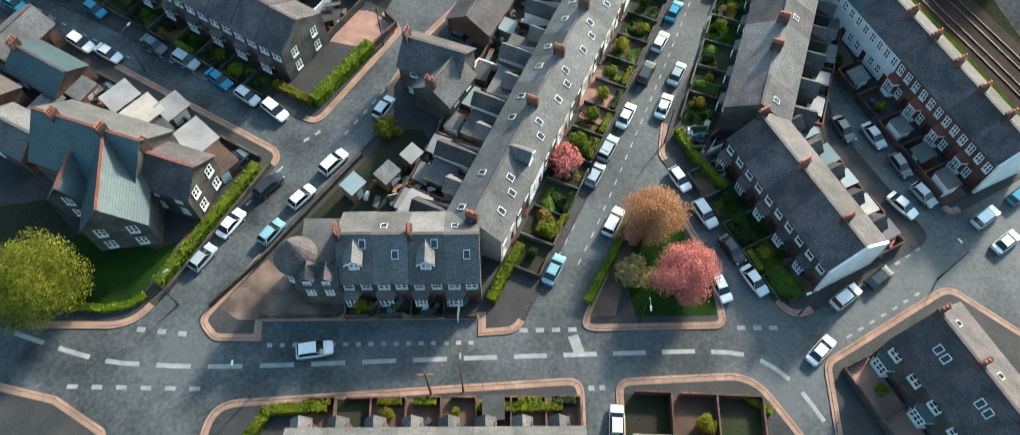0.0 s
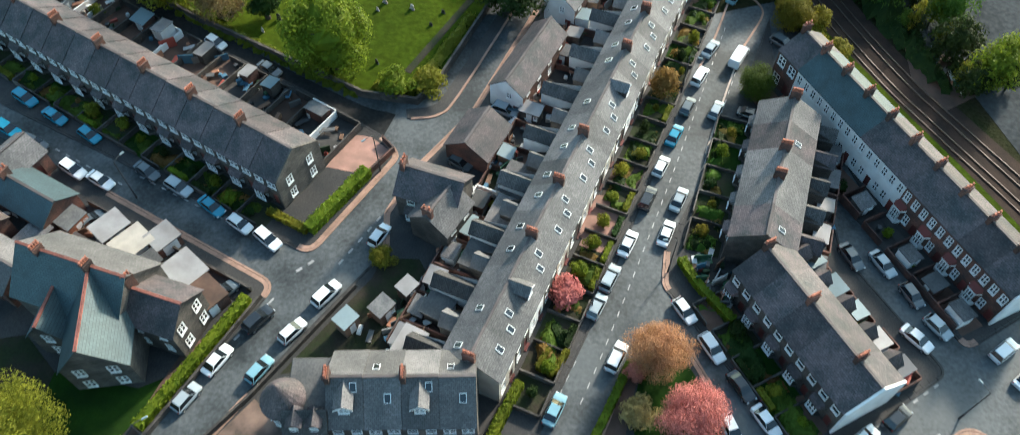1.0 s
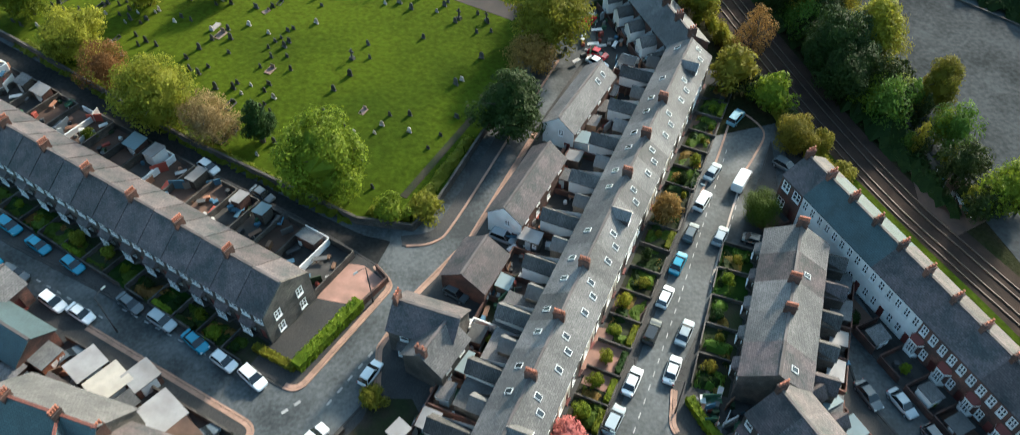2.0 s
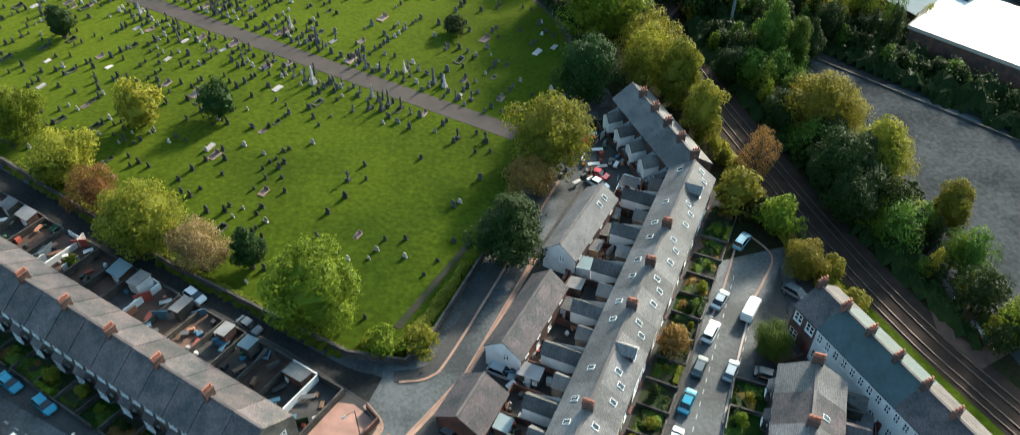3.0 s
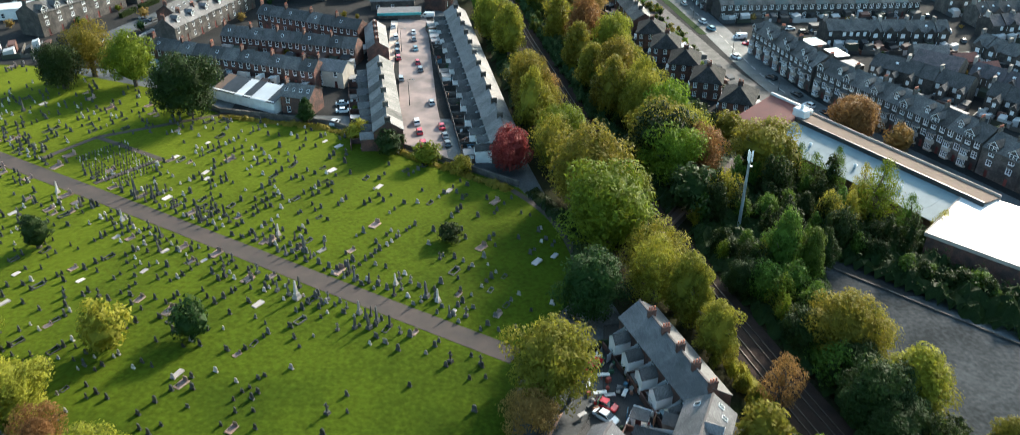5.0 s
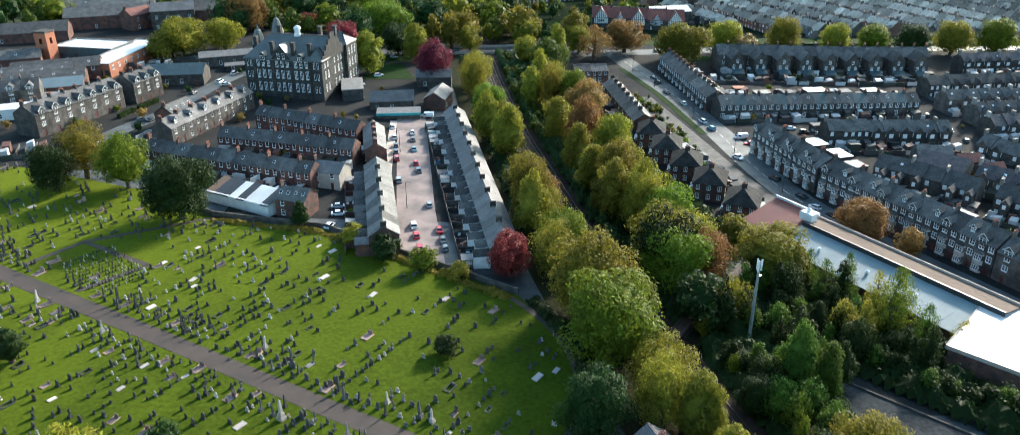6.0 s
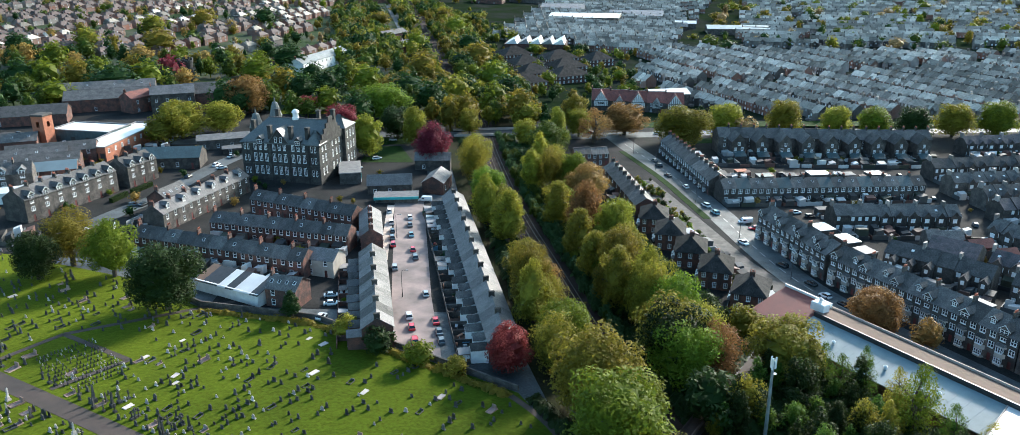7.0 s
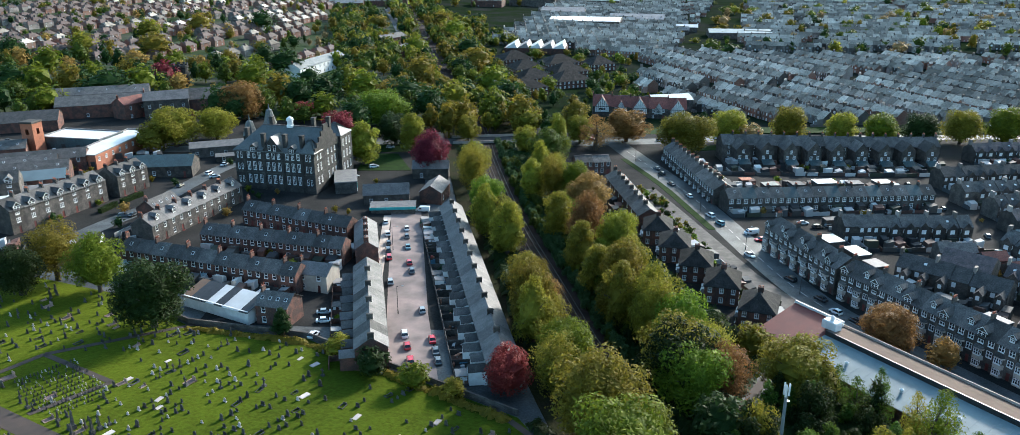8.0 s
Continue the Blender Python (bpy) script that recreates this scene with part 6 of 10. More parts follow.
wing = thing("shop_wing", "low dark stone wing with a flat roof and white dormers", "house", m=on_ground(-22.4, 41.8))
part("wall", walls(-2.4, 2.4, -4.2, 4.4, -2, 6.2, ([(-1.1, 3.6, 1.1, 1.5), (1.1, 3.6, 1.1, 1.5)], [], [], [])), STONE, wing)
part("roof", join(box(-2.5, 2.5, -2.4, 4.5, 6.2, 6.6, 0.1)), FELT, wing)
part("mansard", ([(-2.5, -4.5, 6.1), (2.5, -4.5, 6.1), (2.5, -2.4, 8.2), (-2.5, -2.4, 8.2), (-2.5, -2.4, 6.1), (2.5, -2.4, 6.1)], [(0, 1, 2, 3), (0, 3, 4), (1, 5, 2), (3, 2, 5, 4)]), SLATE_NORTH, wing)
for x in (-1.1, 1.1):
    part("window", window_mesh(1.1, 1.5, 2), None, wing, m=pose(x, -4.12, 3.6))
    dormer_on(wing, x, -4.0, 6.3, w=1.5, h=1.2, deep=1.8)

# tall gabled wings behind the northern row, one for each two houses, with a lean-to before it
for q in REAR_WINGS:
    gw = house(8.4, 6.2, 8.4, 3.6, STONE, SLATE_NORTH, "tall gabled stone rear wing with white windows", "rear wings of the northern row", name="rear_wing", fronts=0, backs=0, floors=3, gutter=False, door=False, chimney=False, ends=0.2)
    gw.matrix_basis = on_ground(q.x, q.y - 8.9, 92.5)
    for z in (1.2, 4.0, 6.6):
        for y in ((-1.6, 1.6) if z < 6 else (0,)):
            part("window", window_mesh(1.2, 1.6, 2), None, gw, m=pose(-4.25, y, z, 0, 0, -90))
    part("lean_to", join(box(-8.2, -4.22, -2.6, 2.6, -2, 2.4)), STONE, gw)
    part("lean_to_roof", slab4((-8.4, 2.8, 2.4), (-8.4, -2.8, 2.4), (-4.22, -2.8, 4.0), (-4.22, 2.8, 4.0), 0.12), SLATE_TEAL, gw)

# hipped semi-detached pairs by the main road, gardens to the wood
for x, y, turn in ((53.8, 327.5, -101), (56.5, 311.5, -102), (60, 295.5, -104), (64.2, 279.8, -107), (70.0, 263.5, -112)):
    semi_pair(x, y, turn)

# the school: three tall storeys and an attic of blackened stone, steep slates, gables, stacks and spires
sch = thing("school", "tall blackened stone school with white windows and steep slates", "school", m=on_ground(-88.35, 371.6, -13.2))
front = [(gx + dx, z, 1.35, 3.3) for z in (2.9, 8.1) for gx in (-8.5, -0.3, 7.9) for dx in (-2.4, 0, 2.4)]
front += [(gx + dx, 12.8, 1.25, 2.5) for gx in (-8.5, -0.3, 7.9) for dx in (-2.3, 0, 2.3)]
front += [(sx + dx, z, 0.8, 2.4) for sx in (-14.6, 14.4) for dx in (-0.75, 0.75) for z in (2.9, 8.1, 12.7)]
right = [(y, z, 1.3, 2.9) for y in (3.2, 6.0, 12.5, 16.0, 19.0) for z in (2.9, 8.1, 12.6)]
part("wall", walls(-16.8, 16.8, 0, 22, -3, 15.9, (front, right, [], [])), SOOT, sch)
for x, z, w, h in front:
    part("window", window_mesh(w, h, 2 if w > 1 else 1), None, sch, m=pose(x, 0.08, z))
for y, z, w, h in right:
    part("window", window_mesh(w, h, 2), None, sch, m=pose(16.72, y, z, 0, 0, 90))
for z in (6.9, 12.1, 15.7):
    part("string_course", join(box(-17.0, 17.0, -0.2, -0.003, z, z + 0.3), box(16.803, 17.0, 0, 22, z, z + 0.3)), SOOT, sch)
for x in (-12.6, -4.4, 3.8, 12.0):
    part("buttress", box(x - 0.3, x + 0.3, -0.35, -0.004, -3, 15.6, 0.1), SOOT, sch)


def roof_slab(*pts):
    n = len(pts)
    return list(pts) + [(x, y, z - 0.2) for x, y, z in pts], [tuple(range(n)), tuple(range(2 * n - 1, n - 1, -1))] + [(i, n + i, n + (i + 1) % n, (i + 1) % n) for i in range(n)]


def cross_gable(root, x, half, y0, y1, foot, eave, top, roof, wall=SOOT):
    """A gable on the front wall with its own two slopes running back into the main roof."""
    prof = [(x - half, foot), (x + half, foot), (x + half, eave), (x, top), (x - half, eave)]
    v = [(px, y0, pz) for px, pz in prof] + [(px, y0 + 0.5, pz) for px, pz in prof]
    part("gable_wall", (v, [(0, 1, 2, 3, 4), (9, 8, 7, 6, 5)] + [(i, 5 + i, 5 + (i + 1) % 5, (i + 1) % 5) for i in range(5)]), wall, root)
    part("gable_roof", roof_slab((x - half - 0.3, y0 - 0.2, eave - 0.3), (x, y0 - 0.2, top + 0.2), (x, y1, top + 0.2), (x - half - 0.3, y0 + 1.2, eave - 0.3)), roof, root)
    part("gable_roof", roof_slab((x, y0 - 0.2, top + 0.2), (x + half + 0.3, y0 - 0.2, eave - 0.3), (x + half + 0.3, y0 + 1.2, eave - 0.3), (x, y1, top + 0.2)), roof, root)


for sl in (roof_slab((-17.3, -0.5, 15.7), (16.9, -0.5, 15.7), (16.9, 11, 23.6), (-9.5, 11, 23.6)), roof_slab((16.9, 22.5, 15.7), (-17.3, 22.5, 15.7), (-9.5, 11, 23.6), (16.9, 11, 23.6)), roof_slab((-17.3, 22.5, 15.7), (-17.3, -0.5, 15.7), (-9.5, 11, 23.6))):
    part("roof_slope", sl, SLATE_SCHOOL, sch)
part("ridge", box(-9.6, 16.8, 10.8, 11.2, 23.5, 23.85), RIDGE, sch)
steps = [(-0.2, 15.0), (0.6, 17.6), (2.4, 17.6), (2.4, 19.4), (4.6, 19.4), (4.6, 21.2), (6.8, 21.2), (6.8, 23.0), (9.0, 23.0), (9.0, 25.2), (13.0, 25.2), (13.0, 23.0), (15.2, 23.0), (15.2, 21.2), (17.4, 21.2), (17.4, 19.4), (19.6, 19.4), (19.6, 17.6), (21.4, 17.6), (22.2, 15.0)]
k = len(steps)
part("stepped_gable", ([(16.75, y, z) for y, z in steps] + [(17.35, y, z) for y, z in steps], [tuple(range(k - 1, -1, -1)), tuple(range(k, 2 * k))] + [(i, (i + 1) % k, k + (i + 1) % k, k + i) for i in range(k)]), SOOT, sch)
cross_gable(sch, -0.3, 4.3, -0.25, 8.2, 15.2, 16.0, 21.6, SLATE_SCHOOL)
for x in (-8.5, 7.9):
    dormer_on(sch, x, -0.3, 15.3, w=2.6, h=2.0, deep=4.5, roof=SLATE_SCHOOL, cheek=SOOT)
for x in (-1.4, 0.8):
    part("window", window_mesh(1.1, 2.2, 1), None, sch, m=pose(x, -0.3, 16.2))
for sl in hipped(11.6, 17.2, -0.5, 6.4, 16.0, 5.2):
    part("pavilion_roof", sl, SLATE_SCHOOL, sch)
for x, y, top in ((-4.8, 2.2, 22.4), (4.2, 2.4, 22.4), (11.2, 2.6, 22.2), (-15.6, 9, 22.6), (16.6, 15.5, 27.0), (-7, 14, 26.4), (9.5, 17, 26.0)):
    part("chimney_stack", join(box(x - 0.7, x + 0.7, y - 0.9, y + 0.9, 15.4, top - 0.5), box(x - 0.85, x + 0.85, y - 1.05, y + 1.05, top - 0.5, top, 0.15)), SOOT, sch)
part("ventilator", moved(turned([(1.5, 23.0), (1.5, 23.9), (1.2, 24.0), (1.2, 25.8), (1.6, 25.9), (1.4, 26.6), (0.6, 27.2), (0.05, 27.4)], 8), 2.4, 11), SHEET_WHITE, sch, "white louvred roof lantern")
for tx, ty, tr, th in ((-16.6, 13.0, 2.1, 18.6), (-12.5, 22.0, 1.9, 21.5)):
    part("stair_tower", box(tx - tr, tx + tr, ty - tr, ty + tr, -3, th), SOOT, sch)
    part("spire", moved(turned([(tr * 1.5, th - 0.1), (tr * 1.1, th + 2.2), (tr * 0.65, th + 5.4), (0.35, th + 6.0), (0.1, th + 8.2)], 8), tx, ty, 0), SLATE_SCHOOL, sch)
part("rear_wing", walls(9, 18.2, 22.2, 33, -3, 17.6, ([], [(y, z, 1.3, 2.9) for y in (24.5, 27.5, 30.5) for z in (2.9, 8.1, 13)], [], [])), SOOT, sch)
for y in (24.5, 27.5, 30.5):
    for z in (2.9, 8.1, 13):
        part("window", window_mesh(1.3, 2.9, 2), None, sch, m=pose(18.12, y, z, 0, 0, 90))
for sl in hipped(9, 18.2, 22.2, 33, 17.6, 4.4):
    part("wing_roof", sl, SLATE_SCHOOL, sch)
anx = thing("school_annexe", "low flat-roofed school annexe with a turquoise side", "building", m=on_ground(-62.5, 378.5, -13.2 + 24))
part("wall", box(-4.2, 4.2, -8.5, 8.5, -3, 4.6), SOOT, anx)
part("roof", box(-4.5, 4.5, -8.8, 8.8, 4.6, 5.0, 0.1), FELT, anx)
part("fascia", box(4.22, 4.4, -8.4, 8.4, 2.2, 4.2), TURQUOISE, anx, "turquoise painted panels")
for k in range(6):
    part("window", window_mesh(1.6, 1.3, 2), None, anx, m=pose(4.25, -7 + 2.8 * k, 0.7, 0, 0, 90))
tow = thing("castellated_tower", "old round stone tower with battlements among trees", "tower", m=on_ground(-203, 584))
part("wall", turned([(4.6, -2), (4.4, 10.6), (4.9, 11.0), (4.9, 12.4), (4.3, 12.4), (4.3, 11.6), (0.2, 11.5)], 20), SOOT, tow)
for k in range(9):
    part("merlon", moved(box(4.25, 4.95, -0.75, 0.75, 12.38, 13.6, 0.05), 0, 0, 0, 40 * k), SOOT, tow)

# large depot beside the railway: pale sheet roof, tan strip, red end
W = on_ground(75, 250, math.degrees(math.atan2(-60, 37)))
dep = thing("depot", "long depot with pale blue sheet roof and red end", "warehouse", m=W)


part("wall", join(box(9.2, 63, -10.4, 6.3, -3, 4.6), box(9.2, 63, 0.2, 6.3, 4.6, 7.2)), BRICK, dep)
part("roof_sheet", slab4((9, -11.2, 4.7), (63.5, -11.2, 4.7), (63.5, 0.1, 6.9), (9, 0.1, 6.9)), SHEET, dep, "pale blue-grey ribbed sheet roof")
for k in range(18):
    part("roof_rib", slab4((10.5 + 3 * k, -11.2, 4.73), (10.58 + 3 * k, -11.2, 4.73), (10.58 + 3 * k, 0.05, 6.93), (10.5 + 3 * k, 0.05, 6.93), 0.1), SHEET, dep)
part("roof_strip", slab4((9, 0.6, 7.9), (63.5, 0.6, 7.9), (63.5, 6.9, 7.3), (9, 6.9, 7.3)), SHEET_TAN, dep, "tan felted strip roof")
part("parapet", join(box(9, 63.5, 0.15, 0.55, 6.6, 8.1)), GUTTER, dep)
part("parapet", join(box(9, 63.5, 6.9, 7.15, 6.6, 7.9)), PALE, dep)
part("end_wall", walls(-5.2, 9, -8, 6.4, -3, 4.2), BRICK, dep)
part("end_roof", slab4((-5.6, -8.6, 4.0), (9.0, -8.6, 4.0), (9.0, 6.6, 8.0), (-5.6, 6.6, 8.0)), SHEET_RED, dep, "faded red sheet roof")
part("parapet", join(box(-5.8, 9.2, 6.6, 7.0, 6.4, 8.7)), WHITE, dep)
part("roof_plant", box(6.5, 10.5, 1.8, 4.2, 7.6, 9.8, 0.2), WHITE, dep)
part("roof_vent", moved(turned([(0.5, 9.8), (0.5, 10.6), (0.7, 10.7), (0.1, 11.2)], 10), 8.5, 3), WHITE, dep)
for s in (20, 34, 47):
    part("roof_vent", moved(turned([(0.35, 0), (0.35, 0.7), (0.55, 0.75), (0.1, 1.1)], 10), s, -6, 5.6), WHITE, dep)
wh = thing("flat_roofed_store", "large store with a bright white flat roof", "warehouse", m=on_ground(91.1, 185.6, -44.4))
part("wall", box(0.3, 44, 0.3, 25, -4, 5.6), BRICK, wh)
part("roof", join(box(0, 44.5, 0, 25.5, 5.6, 6.0, 0.1)), SHEET_WHITE, wh)
part("parapet", join(box(-0.05, 44.5, -0.25, -0.02, 5.3, 6.15), box(-0.25, -0.05, -0.25, 25.5, 5.3, 6.15)), PALE, wh)
# workshops and halls of the north-west
for x, y, tn, w, d, e, r, wl, rf, lab in (
                (-139, 391, 6, 24, 13, 4.6, 3.2, STONE, SLATE_TEAL, "market hall with blue-grey hipped roof"), (-128, 424, 18, 24, 12, 4.6, 1.4, STONE, FELT, "low hall with a flat felt roof"),
        (-186, 374, 20, 30, 13, 5.5, 2.6, BRICK, SLATE_NORTH, "dark-roofed workshop with rooflights"), (-190, 392, 20, 34, 12, 5.5, 2.6, BRICK, SLATE_NORTH, "long brick workshop with a dark roof"),
        (-178, 364, 20, 22, 10, 5.2, 2.4, BRICK, SHEET, "brick workshop with a pale grey roof"), (-215, 322, 20, 28, 9, 4.6, 1.4, RENDER, SHEET_WHITE, "low workshop shed with a white roof"),
        (-44, 362, 6, 17, 9, 4.2, 3.0, STONE, SLATE, "stone lodge with hipped slate roof"), (-26, 368, 80, 14, 8.5, 4.6, 2.6, BRICK, SLATE, "brick shed with a pale slate roof"), (-30, 398, 0, 15, 9, 4.6, 2.4, STONE, SLATE, "stone hall with a slate roof"),
        (-57.5, 256.5, -16, 9, 8, 5.6, 2.4, BRICK, SLATE_NORTH, "brick house by the cemetery wall"),
        (-52.5, 279, -16, 10, 8, 5.4, 2.2, CREAM, SLATE, "cream-rendered end house of the row"), 
        (-118, 332, 70, 12, 9, 6.2, 3.0, BRICK, SLATE_NORTH, "tall brick house with dark slates"), (-113, 416, 18, 26, 6, 2.8, 0.6, STONE, FELT, "low garage row with a flat roof"), (-177, 338, 20, 20, 8, 4.2, 1.0, RENDER, SHEET_WHITE, "white-walled workshop with a white sheet roof"),
        (-172, 354, 20, 16, 7, 4.0, 1.0, RENDER, SHEET_PALE, "pale workshop with a low sheet roof"), (-196, 384, 20, 30, 11, 5.0, 2.4, BRICK, SLATE_NORTH, "dark-roofed brick workshop by the yard"), (-219, 408, 20, 26, 12, 5.0, 2.6, BRICK, SLATE_NORTH, "large brick workshop with a black roof"),
        (-225, 515, 18, 56, 13, 8.5, 3.0, STONE, SLATE_NORTH, "long stone school range with dark slates"), (-178, 496, 18, 22, 14, 10.0, 3.4, STONE, SLATE, "stone house with a pale slate roof"), (-196, 492, 60, 14, 10, 8.0, 3.0, BRICK, TILE_RED, "brick house with bright red tiles"),
        (-130, 640, 72, 62, 12, 7.5, 3.2, RENDER, SLATE_PALE, "long white house with a pale grey roof"), (-240, 362, 20, 30, 11, 5.2, 2.4, BRICK, SLATE, "brick workshop with grey slates")):
    hb = house(w, d, e, r, wl, rf, lab, name="workshop" if "hall" not in lab and "house" not in lab else "hall" if "hall" in lab else "detached_house", fronts=max(2, int(w / 5.5)), backs=0, gutter=False, floors=2 if e > 5 else 1, ends=0.3, chimney="house" in lab, pots=2,
               lights=tuple((-w / 2 + w * (k + 0.5) / 4, -d / 4) for k in range(4)) if rf is SLATE_NORTH else ())
    hb.matrix_basis = on_ground(x, y, tn)
shd = thing("corrugated_shed", "white-walled shed with black and white striped roof by the cemetery", "shed", m=on_ground(-73.2, 261.3, -28))
part("wall", box(-11.5, 11.5, -3.6, 3.6, -2, 3.6), RENDER, shd)
for k in range(8):
    x0 = -11.8 + k * 2.95
    part("roof_panel", slab4((x0, -4.0, 3.4), (x0 + 2.93, -4.0, 3.4), (x0 + 2.93, 3.9, 5.4), (x0, 3.9, 5.4), 0.12), SHEET_WHITE if k in (3, 5, 6) else (TIMBER if k < 1 else GUTTER), shd)
for x, y, tn, w, d, e, wl, lab in ((-190.5, 428, -12, 30, 16.5, 6.4, SLATE_TEAL, "flat white-roofed hall with blue-green walls"), (-171.5, 416, -7, 12.5, 46, 6.2, BRICK_ORANGE, "long orange brick hall with a white flat roof")):
    fh = thing("flat_roofed_hall", lab, "hall", m=on_ground(x, y, tn))
    side = [(-d / 2 + d * (k + 0.5) / 9, 3.4, 1.6, 1.8) for k in range(9)]
    ahead = [(-w / 2 + w * (k + 0.5) / 4, 0.2, 2.2, 3.4) for k in range(4)]
    part("wall", walls(-w / 2, w / 2, -d / 2, d / 2, -2, e, (ahead, side, [], [])), wl, fh)
    part("roof", box(-w / 2 + 0.3, w / 2 - 0.3, -d / 2 + 0.3, d / 2 - 0.3, e - 0.5, e - 0.15), SHEET_WHITE, fh)
    part("parapet", join(box(-w / 2 - 0.1, w / 2 + 0.1, -d / 2 - 0.1, -d / 2 + 0.3, e, e + 0.35), box(-w / 2 - 0.1, w / 2 + 0.1, d / 2 - 0.3, d / 2 + 0.1, e, e + 0.35), box(-w / 2 - 0.1, -w / 2 + 0.3, -d / 2 + 0.3, d / 2 - 0.3, e, e + 0.35), box(w / 2 - 0.3, w / 2 + 0.1, -d / 2 + 0.3, d / 2 - 0.3, e, e + 0.35)), SHEET_PALE, fh)
    for px, z, ow, oh in side:
        part("window", window_mesh(ow, oh, 2), None, fh, m=pose(w / 2 - 0.08, px, z, 0, 0, 90))
    for px, z, ow, oh in ahead:
        part("door", box(px - ow / 2, px + ow / 2, -d / 2 + 0.06, -d / 2 + 0.12, z, z + oh), GUTTER, fh)
two = thing("tower", "red brick entrance tower of the warehouse", "tower", m=on_ground(-206.6, 417.5, -12))
part("wall", walls(-3, 3, -3, 3, -2, 14, ([(0, 9, 1.6, 2.5)], [(0, 9, 1.6, 2.5)], [], [])), BRICK_ORANGE, two)
part("cap", box(-3.3, 3.3, -3.3, 3.3, 14, 14.8, 0.3), STONE, two)
# mock-timbered parade at the crossroads
par, bw = terrace((52, 533), (105, 528), 5, [lambda w: house(w, 12, 6.4, 5.2, STONE, TILE_RED, "mock-timbered parade house with red tiles and a white gable", "mock-timbered parade", floors=2, backs=0, bars=2, pots=-4)])
for i, hp in enumerate(par):
    big = i in (0, 2, 4)
    gw, top, y0 = (3.9, 11.6, -7.6) if big else (2.2, 9.6, -6.9)
    part("bay_front", box(-gw, gw, y0, -5.98, -2, 6.2), STONE, hp)
    cross_gable(hp, 0, gw, y0 - 0.05, 0.0 if big else -2.2, 3.0, 6.4, top, TILE_RED, RENDER)
    for k in range(-3, 4):
        x = k * gw / 3.5
        part("timber", box(x - 0.12, x + 0.12, y0 - 0.16, y0 - 0.06, 3.0, 6.2 + (top - 6.4) * (1 - abs(x) / gw) * 0.9), GUTTER, hp)
    for z in (3.0, 6.2):
        part("timber", box(-gw, gw, y0 - 0.15, y0 - 0.06, z, z + 0.25), GUTTER, hp)
    part("window", window_mesh(gw, 1.5, 3), None, hp, m=pose(0, y0 - 0.1, 4.0))
sh = thing("shelter", "low shelter with a turquoise fascia and pale roof", "shelter", m=on_ground(-40, 350, 4))
part("wall", box(-8, 8, -2.5, 2.5, -1.5, 2.6), STONE, sh)
part("roof", slab4((-8.4, -3.0, 2.7), (8.4, -3.0, 2.7), (8.4, 3.0, 3.2), (-8.4, 3.0, 3.2)), FELT, sh)
part("fascia", box(-8.4, 8.4, -3.12, -3.02, 1.7, 2.75), TURQUOISE, sh, "turquoise painted fascia")
# road bridge over the railway
br = thing("road_bridge", "flat concrete road bridge over the railway", "bridge", m=on_ground(-9, 462, 6))
part("deck", box(-16, 18, -6, 6, -0.6, 0.5), PAVING, br)
for s in (-1, 1):
    part("parapet", box(-16, 18, s * 6 - 0.2, s * 6 + 0.2, 0.4, 1.7), PALE, br)
# lattice-topped mast in the wood
ms = thing("phone_mast", "slender grey steel phone mast among the trees", "mast", m=on_ground(53.0, 193.2))
part("pole", turned([(0.42, -0.5), (0.34, 9), (0.26, 20.0), (0.1, 20.1)], 12), GALV, ms)
for k in range(3):
    a = 2.1 * k
    part("antenna", moved(box(-0.16, 0.16, -0.1, 0.1, 18.2, 20.8, 0.05), 0.5 * math.cos(a), 0.5 * math.sin(a)), WHITE, ms)
    part("bracket", tube([(0, 0, 19.2), (0.5 * math.cos(a), 0.5 * math.sin(a), 19.2)], [0.05, 0.05], 5), GUTTER, ms)
part("dish", moved(turned([(0.05, 0), (0.4, 0.12), (0.42, 0.18), (0.1, 0.2)], 12), 0.4, 0, 17.0), WHITE, ms)

# ---- vehicles ----
def car_paint(name, color, rough=0.22):
    m = shade(name, color, rough, 0.05, 0.8, 8.0, 0, 0.01, 0.12, second=[c * 0.85 for c in color], amount=0.3, spec=0.6)
    m.node_tree.nodes["Principled BSDF"].inputs["Coat Weight"].default_value = 0.6
    return m


PAINTS = {"white": car_paint("white_car_paint", (0.78, 0.79, 0.79)), "silver": car_paint("silver_car_paint", (0.36, 0.40, 0.42)), "grey": car_paint("grey_car_paint", (0.09, 0.105, 0.115)),
          "black": car_paint("black_car_paint", (0.018, 0.02, 0.023)), "blue": car_paint("blue_car_paint", (0.03, 0.22, 0.33)), "teal": car_paint("pale_blue_car_paint", (0.22, 0.38, 0.44)),
          "red": car_paint("red_car_paint", (0.5, 0.018, 0.03))}
TYRE = shade("tyre_rubber", (0.018, 0.018, 0.018), 0.9, 0.2, 1.0, 9.0, 0.1, 0.01, 0)
HUB = shade("wheel_alloy", (0.38, 0.38, 0.39), 0.4, 0.1, 1.0, 9.0, 0.1, 0.01, 0, metal=0.7)
CAR_GLASS = glass("car_glass", (0.012, 0.016, 0.02), 0.04)
LAMP_CLEAR = glass("headlamp_lens", (0.6, 0.62, 0.62), 0.1)
LAMP_RED = glass("tail_lamp_lens", (0.3, 0.01, 0.01), 0.15)


